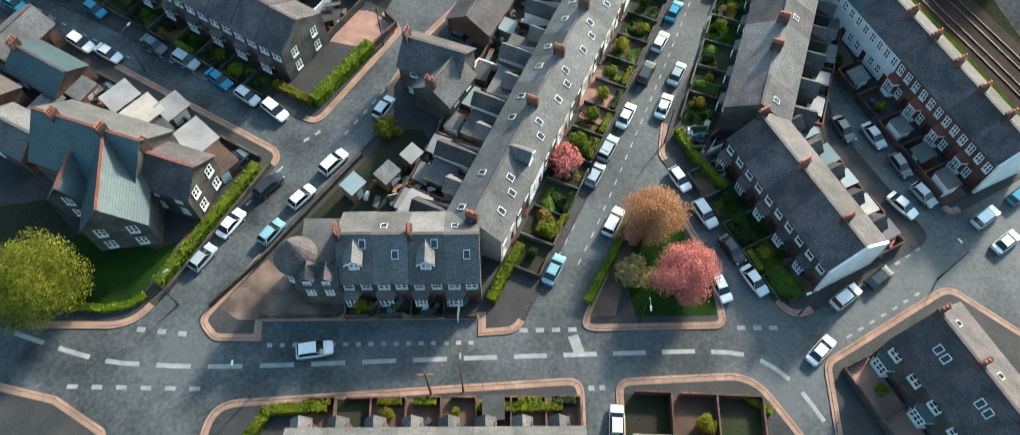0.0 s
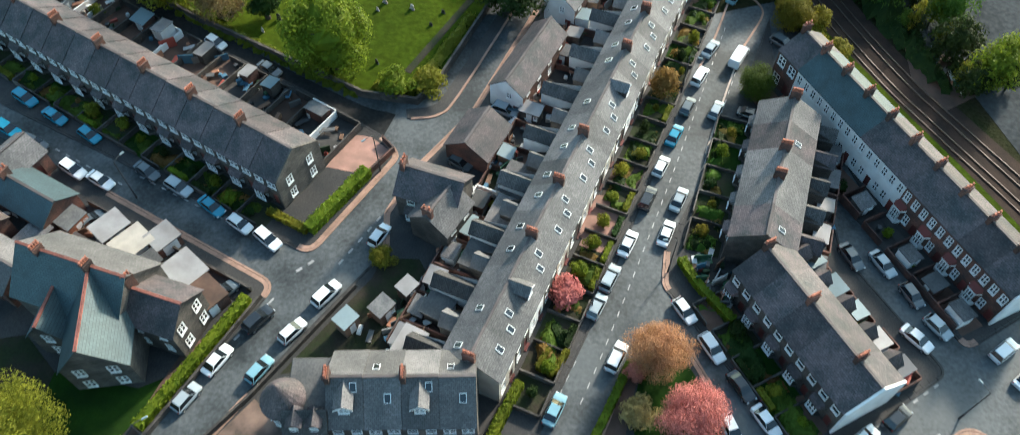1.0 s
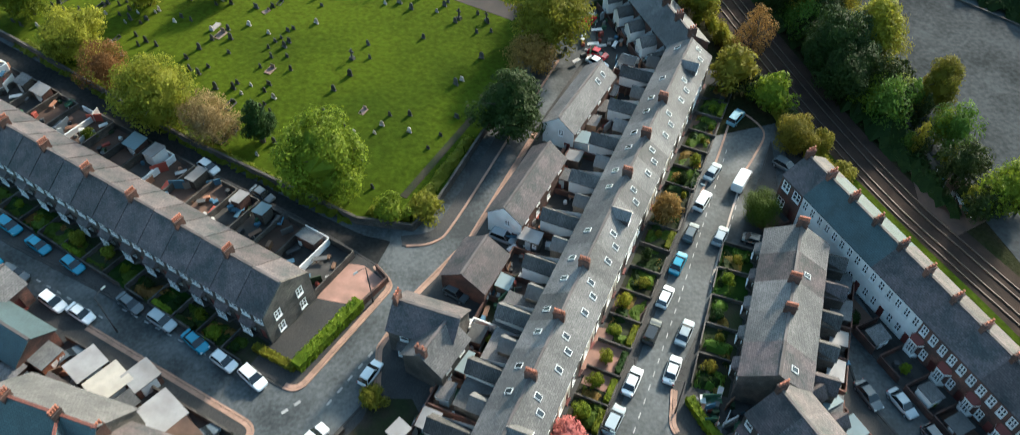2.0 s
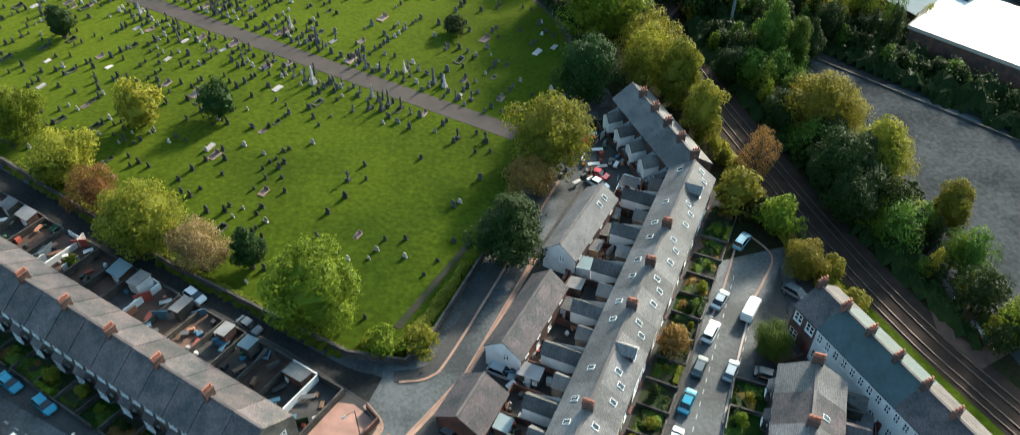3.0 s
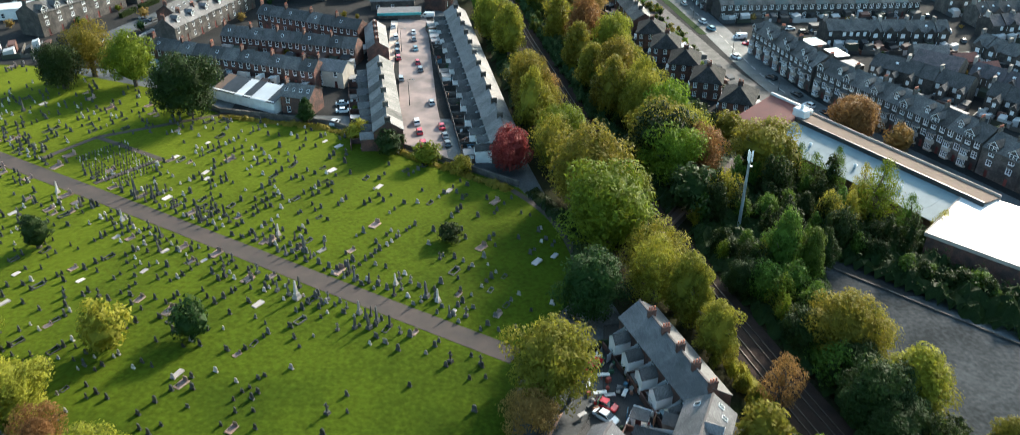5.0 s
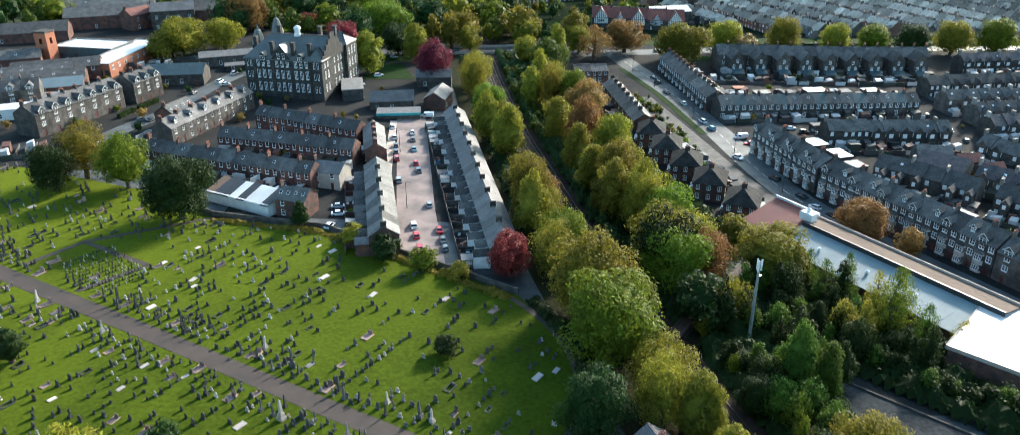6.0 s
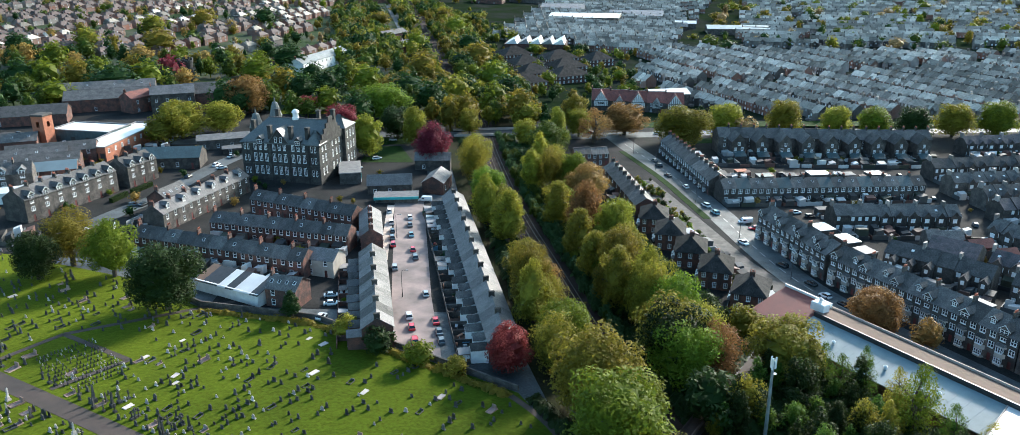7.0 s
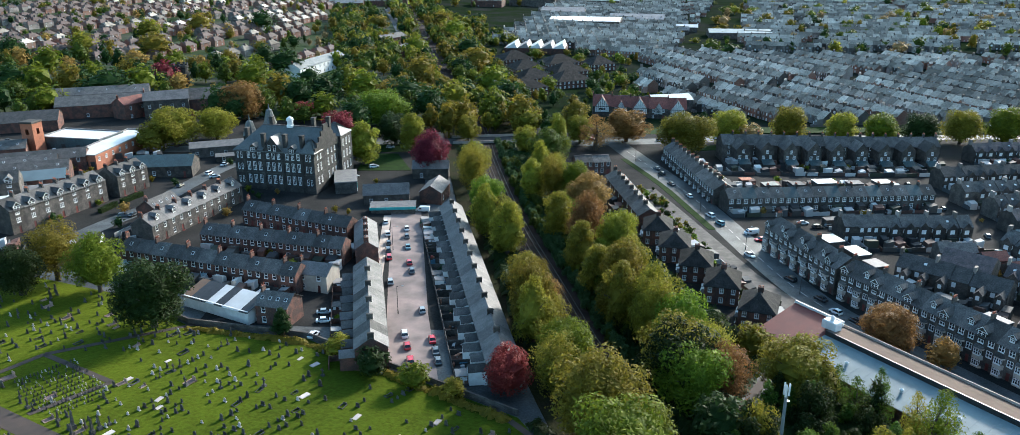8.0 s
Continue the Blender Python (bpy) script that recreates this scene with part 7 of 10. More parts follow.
def loft(stations):
    """Sections of a car body: (x, half width, foot, top), with rounded shoulders."""
    v, f, n = [], [], 8
    for x, hw, zb, zt in stations:
        for s in (1, -1):
            q = [(hw * 0.9, zb), (hw, zb + (zt - zb) * 0.28), (hw * 0.99, zb + (zt - zb) * 0.72), (hw * 0.86, zt)]
            for yy, zz in (q if s > 0 else q[::-1]):
                v.append((x, s * yy, zz))
    for i in range(len(stations) - 1):
        for k in range(n):
            f.append((i * n + k, i * n + (k + 1) % n, (i + 1) * n + (k + 1) % n, (i + 1) * n + k))
    return v, f + [tuple(range(n - 1, -1, -1)), tuple(range(len(v) - n, len(v)))]


def frustum(x0, x1, hw, z0, X0, X1, HW, z1):
    v = [(x0, -hw, z0), (x1, -hw, z0), (x1, hw, z0), (x0, hw, z0), (X0, -HW, z1), (X1, -HW, z1), (X1, HW, z1), (X0, HW, z1)]
    return v, [(3, 2, 1, 0), (4, 5, 6, 7), (0, 1, 5, 4), (1, 2, 6, 5), (2, 3, 7, 6), (3, 0, 4, 7)]


CAR_SHAPES = {
    "hatchback": ([(-1.98, .66, .42, .74), (-1.9, .80, .28, .92), (-1.5, .86, .22, .96), (-.4, .88, .2, .95), (.8, .88, .2, .92), (1.5, .85, .22, .82), (1.85, .78, .28, .72), (1.98, .62, .40, .58)], (-1.86, 1.02, .80, .90, -1.40, .28, .60, 1.44)),
    "saloon": ([(-2.22, .66, .42, .80), (-2.12, .82, .28, .92), (-1.5, .88, .22, .95), (-.4, .9, .2, .94), (.9, .9, .2, .90), (1.6, .87, .22, .82), (2.08, .78, .28, .70), (2.22, .62, .40, .56)], (-1.75, 1.15, .80, .89, -1.02, .38, .60, 1.40)),
    "estate": ([(-2.2, .70, .44, .84), (-2.12, .84, .30, 1.02), (-1.5, .90, .26, 1.05), (-.4, .92, .25, 1.04), (.9, .92, .25, 1.02), (1.6, .89, .26, .94), (2.05, .82, .32, .82), (2.2, .66, .44, .66)], (-2.06, 1.10, .84, 1.0, -1.70, .32, .66, 1.62)),
}
WHEEL = None


def wheel_mesh():
    tyre = turned([(0.10, -0.1), (0.31, -0.1), (0.33, -0.06), (0.33, 0.06), (0.31, 0.1), (0.21, 0.1), (0.2, 0.08), (0.05, 0.09)], 14)
    v = [(x, -z, y) for x, y, z in tyre[0]]
    return mesh_of("wheel", (v, tyre[1], [1 if i // 14 >= 5 else 0 for i in range(len(tyre[1]))]), TYRE, HUB)


def car(kind, color, label, lamps=True, lights=True):
    global WHEEL
    WHEEL = WHEEL or wheel_mesh()
    body, top = CAR_SHAPES[kind]
    paint = PAINTS[color]
    root = thing("car", label, "car", "parked cars")
    part("body", loft(body), paint, root)
    part("glasshouse", frustum(*top), CAR_GLASS, root, "dark glass all round")
    x0, x1, hw, z0, X0, X1, HW, z1 = top
    v, f = box(X0 - 0.02, X1 + 0.02, -HW - 0.015, HW + 0.015, z1 - 0.03, z1 + 0.05, 0.04)
    for c, sx, bx, sy in ((0, 1, x0, -1), (1, -1, x1, -1), (2, -1, x1, 1), (3, 1, x0, 1)):
        # screen pillars run down from the roof's corners
        k = len(v)
        cx, cy, cz = v[c]
        v += [(cx + sx * 0.11, cy, cz), (bx + sx * 0.13, sy * (hw + 0.012), z0), (bx + sx * 0.02, sy * (hw + 0.012), z0)]
        f.append((c, k, k + 1, k + 2) if sx * sy < 0 else (k + 2, k + 1, k, c))
    part("roof", (v, f), paint, root)
    xf, xr = body[-1][0], body[0][0]
    if not lamps:
        # far cars: the wheels are a few dark specks
        key = ("undercarriage", kind)
        if key not in PIECES:
            wv = np.array([v.co for v in WHEEL.vertices])
            wf = [tuple(p.vertices) for p in WHEEL.polygons]
            PIECES[key] = mesh_of("undercarriage", join(*[([(x + wx, y * (1 if sd < 0 else -1) + sd * (body[3][1] - 0.09), z + 0.33) for x, y, z in wv], wf) for wx in (xf - 0.78, xr + 0.72) for sd in (-1, 1)]), TYRE)
        tagged(part("undercarriage", PIECES[key], None, root), kind="stuff")
    for wx in (xf - 0.78, xr + 0.72) if lamps else ():
        for s in (-1, 1):
            part("wheel", WHEEL, None, root, m=pose(wx, s * (body[3][1] - 0.09), 0.33, 0, 0, 0 if s < 0 else 180))
    if lamps and lights:
        for s in (-1, 1):
            part("headlight", box(xf - 0.22, xf - 0.02, s * 0.62 - 0.14, s * 0.62 + 0.14, body[-2][3] - 0.17, body[-2][3] - 0.02, 0.03), LAMP_CLEAR, root)
            part("tail_light", box(xr + 0.0, xr + 0.14, s * 0.68 - 0.1, s * 0.68 + 0.1, 0.66, 0.86, 0.02), LAMP_RED, root)
    return root


def van(label, color="white"):
    global WHEEL
    WHEEL = WHEEL or wheel_mesh()
    root = thing("van", label, "van", "parked cars")
    part("body", loft([(-2.6, .86, .4, 1.95), (-2.52, .95, .32, 2.05), (-1.0, .97, .3, 2.08), (1.1, .97, .3, 2.05), (1.45, .96, .3, 1.75), (2.05, .94, .3, 1.12), (2.5, .86, .34, .92), (2.6, .7, .45, .7)]), PAINTS[color], root)
    part("windscreen", ([(1.24, -.78, 1.95), (1.24, .78, 1.95), (2.02, .80, 1.17), (2.02, -.80, 1.17)], [(3, 2, 1, 0)]), CAR_GLASS, root, "dark windscreen")
    for s in (-1, 1):
        part("side_window", box(0.35, 1.25, s * .975 - 0.01, s * .975 + 0.01, 1.2, 1.75), CAR_GLASS, root)
        for wx in (1.75, -1.75):
            part("wheel", WHEEL, None, root, m=pose(wx, s * 0.88, 0.33, 0, 0, 0 if s < 0 else 180))
    return root


CAR_MADE = {}


def park(color, places, lamps, where):
    for i, (x, y, turn) in enumerate(places):
        kind = ("hatchback", "saloon", "estate")[(i * 2 + len(color)) % 3]
        key = (color, kind, lamps, where, y < 72)
        m = on_ground(x, y, turn, 0.01)
        if key in CAR_MADE:
            copy_thing(CAR_MADE[key], m)
            continue
        if color == "van":
            root = van("white panel van parked " + where)
        else:
            names = {"teal": "pale blue", "grey": "dark grey"}
            root = car(kind, color, names.get(color, color) + " " + kind + " car parked " + where, lamps, y < 72)
        CAR_MADE[key] = root
        root.matrix_basis = m


park("white", [(-23.2, 31.7, 9), (16.4, 66.7, 63), (22.5, 80.4, 62), (13.5, 49.6, 62), (21.9, 68.5, 66), (22.9, 56.3, -61), (25.7, 51.0, -63), (30.9, 41.4, -61), (26.5, 40.3, -71), (42.2, 39.3, 35), (37.7, 32.2, 44), (12.2, 23.3, 86), (63.5, 51.1, 34), (65.2, 47.4, 35), (-27.2, 52.7, 50), (-23.6, 58.1, 51), (-35.7, 48.6, 59), (-17.6, 67.4, 61), (-61.7, 77.8, -34), (-57.4, 76.0, -32), (-36.7, 68.9, -36), (-32.5, 66.5, -41), (52.6, 52.7, -51), (-47.0, 104.3, -36), (30.8, 99.1, 59), (16.8, 133.4, -41)], True, "at the kerb of a terraced street")
park("silver", [(11.5, 56.8, 62), (13.5, 61.1, 62), (24.4, 74.4, 63), (-38.4, 43.7, 58), (-46.3, 75.0, -33), (51.2, 64.0, -65), (55.9, 54.4, -56), (-0.4, 90.9, -26), (33.5, 105.6, 56), (32.4, 91.9, 61)], True, "at the kerb of a terraced street")
park("black", [(19.9, 74.4, 64), (28.6, 45.8, -61), (47.1, 42.0, 36), (-31.7, 54.3, 50), (37.7, 91.1, -24), (16.2, 149.9, 55)], True, "at the kerb of a terraced street")
park("teal", [(5.5, 42.6, 64), (-30.4, 47.4, 56), (39.8, 119.0, 53)], True, "at the kerb of a terraced street")
park("blue", [(-41.1, 71.8, -39), (69.1, 54.6, 36), (-72.8, 91.3, -35), (-67.4, 87.8, -35), (-61.3, 84.3, -36), (-73.2, 85.1, -32), (25.2, 86.5, 62)], True, "at the kerb of a terraced street")
park("grey", [(-51.4, 77.8, -36), (-7.0, 80.4, -35), (-36.8, 58.1, 48), (47.1, 65.1, -68), (53.8, 59.1, -67), (-68.6, 82.5, -27), (-37.5, 98.6, -35), (28.0, 92.5, 62), (45.8, 107.3, -45), (-56.8, 69.0, 48)], True, "at the kerb of a terraced street")
park("van", [(37.9, 103.7, 58)], True, "at the kerb of a terraced street")
park("red", [(17.2, 136.1, -33), (16.1, 146.0, 55)], True, "at the kerb of a terraced street")
park("white", [(-24.3, 249.2, 100), (-32.9, 330.4, 100), (-41.0, 336.7, 100), (-38.7, 324.4, 100), (-45.9, 255.8, 10), (-46.9, 247.4, 70), (-44.1, 350.5, 175), (-39.2, 350.2, 175), (76.1, 379.6, 100), (78.8, 355.2, 110), (82.1, 313.8, -65), (94.0, 270.3, 118), (80.7, 472.3, 5), (112.8, 480.6, 5), (170.3, 369.8, 80), (-221.7, 426.2, 100), (-200.1, 421.0, 30), (-61.6, 392.8, 40), (-55.9, 408.5, 30), (-117.7, 386.7, 30)], False, "in the northern streets")
park("white", [(-218.5, 425.4, 20), (-228.3, 432.3, 20), (-200.4, 410.4, 10), (-121.3, 390.6, 80), (-119.5, 405, 75)], False, "in the works yard and side street")
park("black", [(-214.0, 412.0, 10), (-129.5, 336.4, 70), (-126.6, 372.7, 80), (-222, 421, 20)], False, "in the works yard and side street")
park("red", [(-22.9, 242.8, 100), (-21.3, 235.2, 100), (-17.1, 246.7, 100), (-28.5, 298.6, 100), (-35.3, 302.5, 100), (90.5, 329.7, 190), (45.5, 470.6, 5)], False, "in the northern streets")
park("grey", [(-15.7, 240.5, 100), (-14.8, 235.6, 100), (-27.0, 291.7, 100), (-32.0, 322.4, 100), (-37.2, 315.5, 100), (-36.4, 308.9, 100), (69.8, 419.4, 110), (139.1, 345.8, 60), (-47.9, 449.6, 5), (-205.8, 426.6, 20), (-230.8, 438.1, 100), (-132.5, 335.3, 30)], False, "in the northern streets")
park("silver", [(-21.2, 263.9, 100), (-32.3, 282.7, 100), (-46.9, 261.0, 10), (-53.2, 442.7, 5)], False, "in the northern streets")
park("teal", [(-30.5, 312.4, 100), (-39.8, 249.7, 70), (80.3, 346.3, 110)], False, "in the northern streets")
park("white", [(172, 358, 8), (112, 349.5, 5), (129, 344.5, 5), (186, 428, 4), (150.6, 419, 4), (118, 417, 4), (176, 392, 80), (176, 352, 75), (152, 366, 8)], False, "in the lanes behind the northern rows")
park("grey", [(105, 346, 60), (120.9, 346.5, 5), (140, 346.5, 5), (161, 348, 5), (176, 340, 75), (132, 364, 8), (136, 418, 4), (166, 420, 4)], False, "in the lanes behind the northern rows")
park("black", [(116, 345, 5), (150, 347.5, 5), (176, 372, 78), (177, 405, 80), (105, 416, 4), (112, 361, 8)], False, "in the lanes behind the northern rows")
park("van", [(-29.3, 351.2, 175), (89.0, 336.4, 190)], False, "in the northern streets")
park("black", [(88.9, 293.6, 118), (93.0, 279.2, 118), (97.2, 264.6, 118), (70.4, 411.1, 110), (71.7, 395.5, 110)], False, "in the northern streets")

# ---- road markings ----
def dashes(points, mark, gap, wide, name="road_marking", joined=False, lift=0.012):
    line = smooth_line(points, 10)
    cum = [0]
    for a, b in zip(line, line[1:]):
        cum.append(cum[-1] + (b - a).length)

    def at(s):
        for i in range(len(line) - 1):
            if s <= cum[i + 1]:
                return line[i].lerp(line[i + 1], (s - cum[i]) / (cum[i + 1] - cum[i]))
        return line[-1]

    s, shapes = gap / 2, []
    while s + mark < cum[-1]:
        shapes.append(strip([at(s), at(s + mark / 2), at(s + mark)], wide, lift, lift + 0.01))
        s += mark + gap
    if joined:
        tagged(part(name, join(*shapes), PAINT), "short worn white dashes on the asphalt", "road marking", kind="stuff")
    else:
        for sh in shapes:
            tagged(part(name, sh, PAINT), "worn white centre line on the asphalt", "road marking", kind="structure")


dashes([(-60, 34), (-49.3, 30.7), (-42.7, 29.9), (-31.4, 29.8), (-7.7, 30.9), (16.3, 31.9), (24, 32.1), (29.5, 31.4), (34, 28), (38, 21), (42, 12)], 4.0, 2.0, 0.55)
dashes([(-45.5, 34.4), (-36.5, 33.5)], 1.0, 1.5, 0.6, joined=True)
dashes([(-52, 27.2), (-34, 27.0)], 1.2, 1.6, 0.5, joined=True)
dashes([(-29.5, 32.4), (-4.2, 33.0)], 0.6, 0.9, 0.5, joined=True)
dashes([(0.6, 34.6), (8.2, 34.8)], 1.0, 1.0, 0.55, joined=True)
dashes([(27.5, 35.2), (34.5, 35.3)], 1.0, 1.0, 0.55, joined=True)
dashes([(8.9, 27.4), (12.2, 27.6)], 0.7, 0.6, 0.6, joined=True)
dashes([(8.4, 43), (13.0, 53), (24, 79), (37.6, 113)], 0.9, 1.3, 0.14, joined=True)
dashes([(5.8, 44), (9.0, 50.4)], 0.9, 1.3, 0.14, joined=True)
dashes([(29.0, 81), (39.5, 107)], 0.9, 1.3, 0.14, joined=True)
dashes([(41, 33.8), (53.5, 41.0)], 0.8, 1.1, 0.3, joined=True)
dashes([(39.8, 37.8), (55, 47.4)], 0.8, 1.1, 0.3, joined=True)
dashes([(-53, 77.5), (-30, 65.0)], 0.8, 1.2, 0.2, joined=True)
dashes([(-75, 87.2), (-53, 74.8)], 0.8, 1.2, 0.2, joined=True)
dashes([(-37, 47.6), (-29.6, 59.0)], 0.9, 1.2, 0.3, joined=True)
dashes([(-28.5, 61.5), (-25.5, 64.0)], 0.9, 0.9, 0.4, joined=True)
dashes([(-23, 62.5), (-16.8, 72.5)], 0.9, 1.2, 0.3, joined=True)
dashes([(60, 452), (74.4, 394), (81, 352), (87.3, 294), (97, 262), (120, 215)], 4.0, 3.0, 0.35, lift=0.105)
dashes([(63, 452), (77.5, 394), (84.5, 352), (91, 294)], 400, 1, 0.3, lift=0.105)

tagged(part("kerb", strip(smooth_line([(28.9, 97.2), (34.5, 108.2), (39.1, 119.2), (40.6, 120.8), (42.3, 120.0), (44.2, 115.7), (41.3, 110.0), (38.9, 106.2)]), 0.35, 0.13, 0.3), KERB), "sandstone kerb round the street's dead end", "kerb", kind="structure")
tagged(part("kerb", strip([(38.9, 106.2), (35.2, 97.4), (29.6, 83.4)], 0.3, 0.135, 0.3), PALE), "worn kerb along the street", "kerb", kind="structure")
# Dark strip over the lane: the trees' shade is put into its colour.
tagged(part("back_lane", strip(smooth_line([(-148, 168), (-90, 131.5), (-52, 107), (-26, 90.8), (-18, 87.6)]), 5.2, 0.06, 0.3), DARK_TARMAC), "dark damp tarmac back lane, darkened for the trees' shade", "road", kind="structure")
sheet("bare_earth", [(66.9, 108.2), (75.7, 104.6), (75.8, 96.8), (69.5, 93.2), (65.8, 100.3)], 0.2, BROWN, "bare brown earth beside the track", "ground")
# northern roads and verges
def yard_ground(x_of, ys, label):
    """Dark tarmac of yards and lanes, draped over the slope."""
    v, f, n = [], [], 13
    for y in ys:
        x0, x1 = x_of(y)
        v += [(x0 + (x1 - x0) * i / (n - 1), y, g(x0 + (x1 - x0) * i / (n - 1), y) + 0.05) for i in range(n)]
    for j in range(len(ys) - 1):
        f += [(j * n + i, j * n + i + 1, (j + 1) * n + i + 1, (j + 1) * n + i) for i in range(n - 1)]
    tagged(part("yard_ground", (v, f), DARK_TARMAC), label, "ground", kind="structure")


yard_ground(lambda y: (-330, 0.0 - 0.17 * (y - 226) + 6 if y < 340 else -26 - 0.12 * (y - 340)), [286 + 11 * i for i in range(20)], "dark tarmac between the northern terraces")
yard_ground(lambda y: (-78, 2 - 0.17 * (y - 226)), [253 + 5.5 * i for i in range(7)], "dark tarmac at the end of the terraces")
yard_ground(lambda y: ((64 if y < 250 else 48 - 0.16 * (y - 250)), 460), [170 + 11 * i for i in range(31)], "dark tarmac between the stone terraces")
tagged(part("road", strip([(-19.5, 226), (-25, 262), (-35.5, 352)], 11, 0.09, 0.3), STREET), "tarmac of the terrace street, sunlight put into its colour", "road", kind="structure")
tagged(part("road", strip(smooth_line([(57, 466), (63, 440), (74.4, 394), (81, 352), (88, 294), (97, 262), (121, 214), (150, 160)]), 11, 0.09, 0.3), ASPHALT), "broad asphalt main road with worn lines", "road", kind="structure")
tagged(part("road", strip(smooth_line([(-200, 420), (-114, 436), (-71, 452), (-24, 459), (28, 462), (69, 470), (148, 487), (283, 497), (420, 500)]), 11, 0.095, 0.3), ASPHALT), "asphalt cross road at the junction", "road", kind="structure")
tagged(part("road", strip(smooth_line([(-142, 300), (-134.7, 327.9), (-128.7, 346.8), (-122.5, 385.7), (-115.2, 410.5), (-100, 432)]), 7.5, 0.1, 0.3), ASPHALT), "worn asphalt side street with parked cars", "road", kind="structure")
sheet("works_yard", [(-240, 443), (-214, 441), (-190, 413), (-186, 388), (-207, 390), (-244, 415)], 0.09, YARD, "patched tarmac works yard", "yard")
hedge([(-139.5, 349.5), (-136.2, 360)], 1.6, 1.8, LEAF_DARK, "dark clipped hedge along the side street")
hedge([(-142, 338), (-140.2, 347)], 1.6, 1.8, LEAF_DARK, "dark clipped hedge along the side street")
tagged(part("grass_verge", strip(smooth_line([(57, 436), (67.5, 394), (73, 360), (76, 340)]), 3.0, 0.12), LAWN), "strip of grass between houses and main road", "grass", kind="structure")
sheet("front_gardens", [(53, 388), (64, 389), (74, 334), (80, 298), (88, 270), (78, 266), (68, 282), (62, 304), (58, 330)], 0.085, YARD, "dark paved front gardens beside the main road", "garden")
sheet("green", [(86, 462), (150, 478), (150, 468), (90, 454)], 0.12, LAWN, "small green at the junction", "grass")
sheet("green", [(50, 482), (120, 495), (300, 508), (300, 516), (110, 505), (50, 500)], 0.12, LAWN, "long green before the parade", "grass")
sheet("green", [(-62.6, 403.0), (-39.4, 405.6), (-48.4, 432.8), (-62.0, 431.2)], 0.13, LAWN, "lawn behind the lodge", "grass")
sheet("green", [(-80, 430), (-30, 440), (-30, 452), (-78, 446)], 0.12, LAWN, "lawn beside the cross road", "grass")
sheet("green", [(-120, 492), (-70, 500), (-68, 520), (-125, 512)], 0.12, GRASS, "sunlit lawn among the trees", "grass")
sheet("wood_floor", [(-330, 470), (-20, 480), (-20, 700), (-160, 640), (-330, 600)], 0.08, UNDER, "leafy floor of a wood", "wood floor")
# Pale strip: the sunlight on this pavement is put into its colour.
tagged(part("pavement_sunny", strip([(-27.0, 229), (-36.2, 283), (-41.5, 345)], 2.6, 0.14, 0.3), PALE), "pavement along the terrace, coloured pale for the sunlight", "pavement", kind="structure")
tagged(part("footpath", strip([(36.5, 192), (66, 237)], 2.2, 0.14, 0.3), PATH), "straight brown footpath through the wood", "path", kind="structure")
fb = thing("footbridge", "narrow brown footbridge over the railway", "bridge", m=on_ground(38, 195.5, 56))
part("deck", box(-7, 7, -1.2, 1.2, 0.9, 1.1), BROWN, fb)
for s in (-1, 1):
    part("rail_side", box(-7, 7, s * 1.2 - 0.08, s * 1.2 + 0.08, 1.1, 2.2), BROWN, fb)


# ---- gardens, yards and their walls ----
def wall_line(points, high, thick, material, label, name="garden_wall"):
    """A wall with a rounded coping along a line."""
    root = tagged(part(name, strip(points, thick, high, high + 0.6, step=4), material), label, "wall")
    return root


def bin_mesh():
    if "bin" not in PIECES:
        PIECES["bin"] = mesh_of("bin", join(frustum(-0.25, 0.25, 0.25, 0, -0.3, 0.3, 0.3, 0.95), box(-0.33, 0.33, -0.33, 0.33, 0.95, 1.04, 0.04)), GUTTER)
    return PIECES["bin"]


def shed_at(x, y, turn, w, d, h, wall, roof, label, name="shed"):
    root = thing(name, label, "shed", m=on_ground(x, y, turn))
    part("wall", facade_box(w, d, h), wall, root)
    part("roof", slab4((-w / 2 - 0.15, -d / 2 - 0.15, h), (w / 2 + 0.15, -d / 2 - 0.15, h), (w / 2 + 0.15, d / 2 + 0.15, h + 0.35), (-w / 2 - 0.15, d / 2 + 0.15, h + 0.35), 0.1), roof, root)
    part("door", box(-0.45, 0.45, -d / 2 - 0.04, -d / 2 + 0.01, 0, min(1.9, h - 0.2)), WHITE if wall is not RENDER else DOOR, root)
    if w > 2.4:
        part("window", window_mesh(0.7, 0.7), None, root, m=pose(w / 2 - 0.55, -d / 2 - 0.01, 1.1))
    return root


def facade_box(w, d, h):
    return [(-w / 2, -d / 2, -1.2), (w / 2, -d / 2, -1.2), (w / 2, d / 2, -1.2), (-w / 2, d / 2, -1.2), (-w / 2, -d / 2, h - 0.05), (w / 2, -d / 2, h - 0.05), (w / 2, d / 2, h + 0.28), (-w / 2, d / 2, h + 0.28)], \
        [(3, 2, 1, 0), (4, 5, 6, 7), (0, 1, 5, 4), (1, 2, 6, 5), (2, 3, 7, 6), (3, 0, 4, 7)]


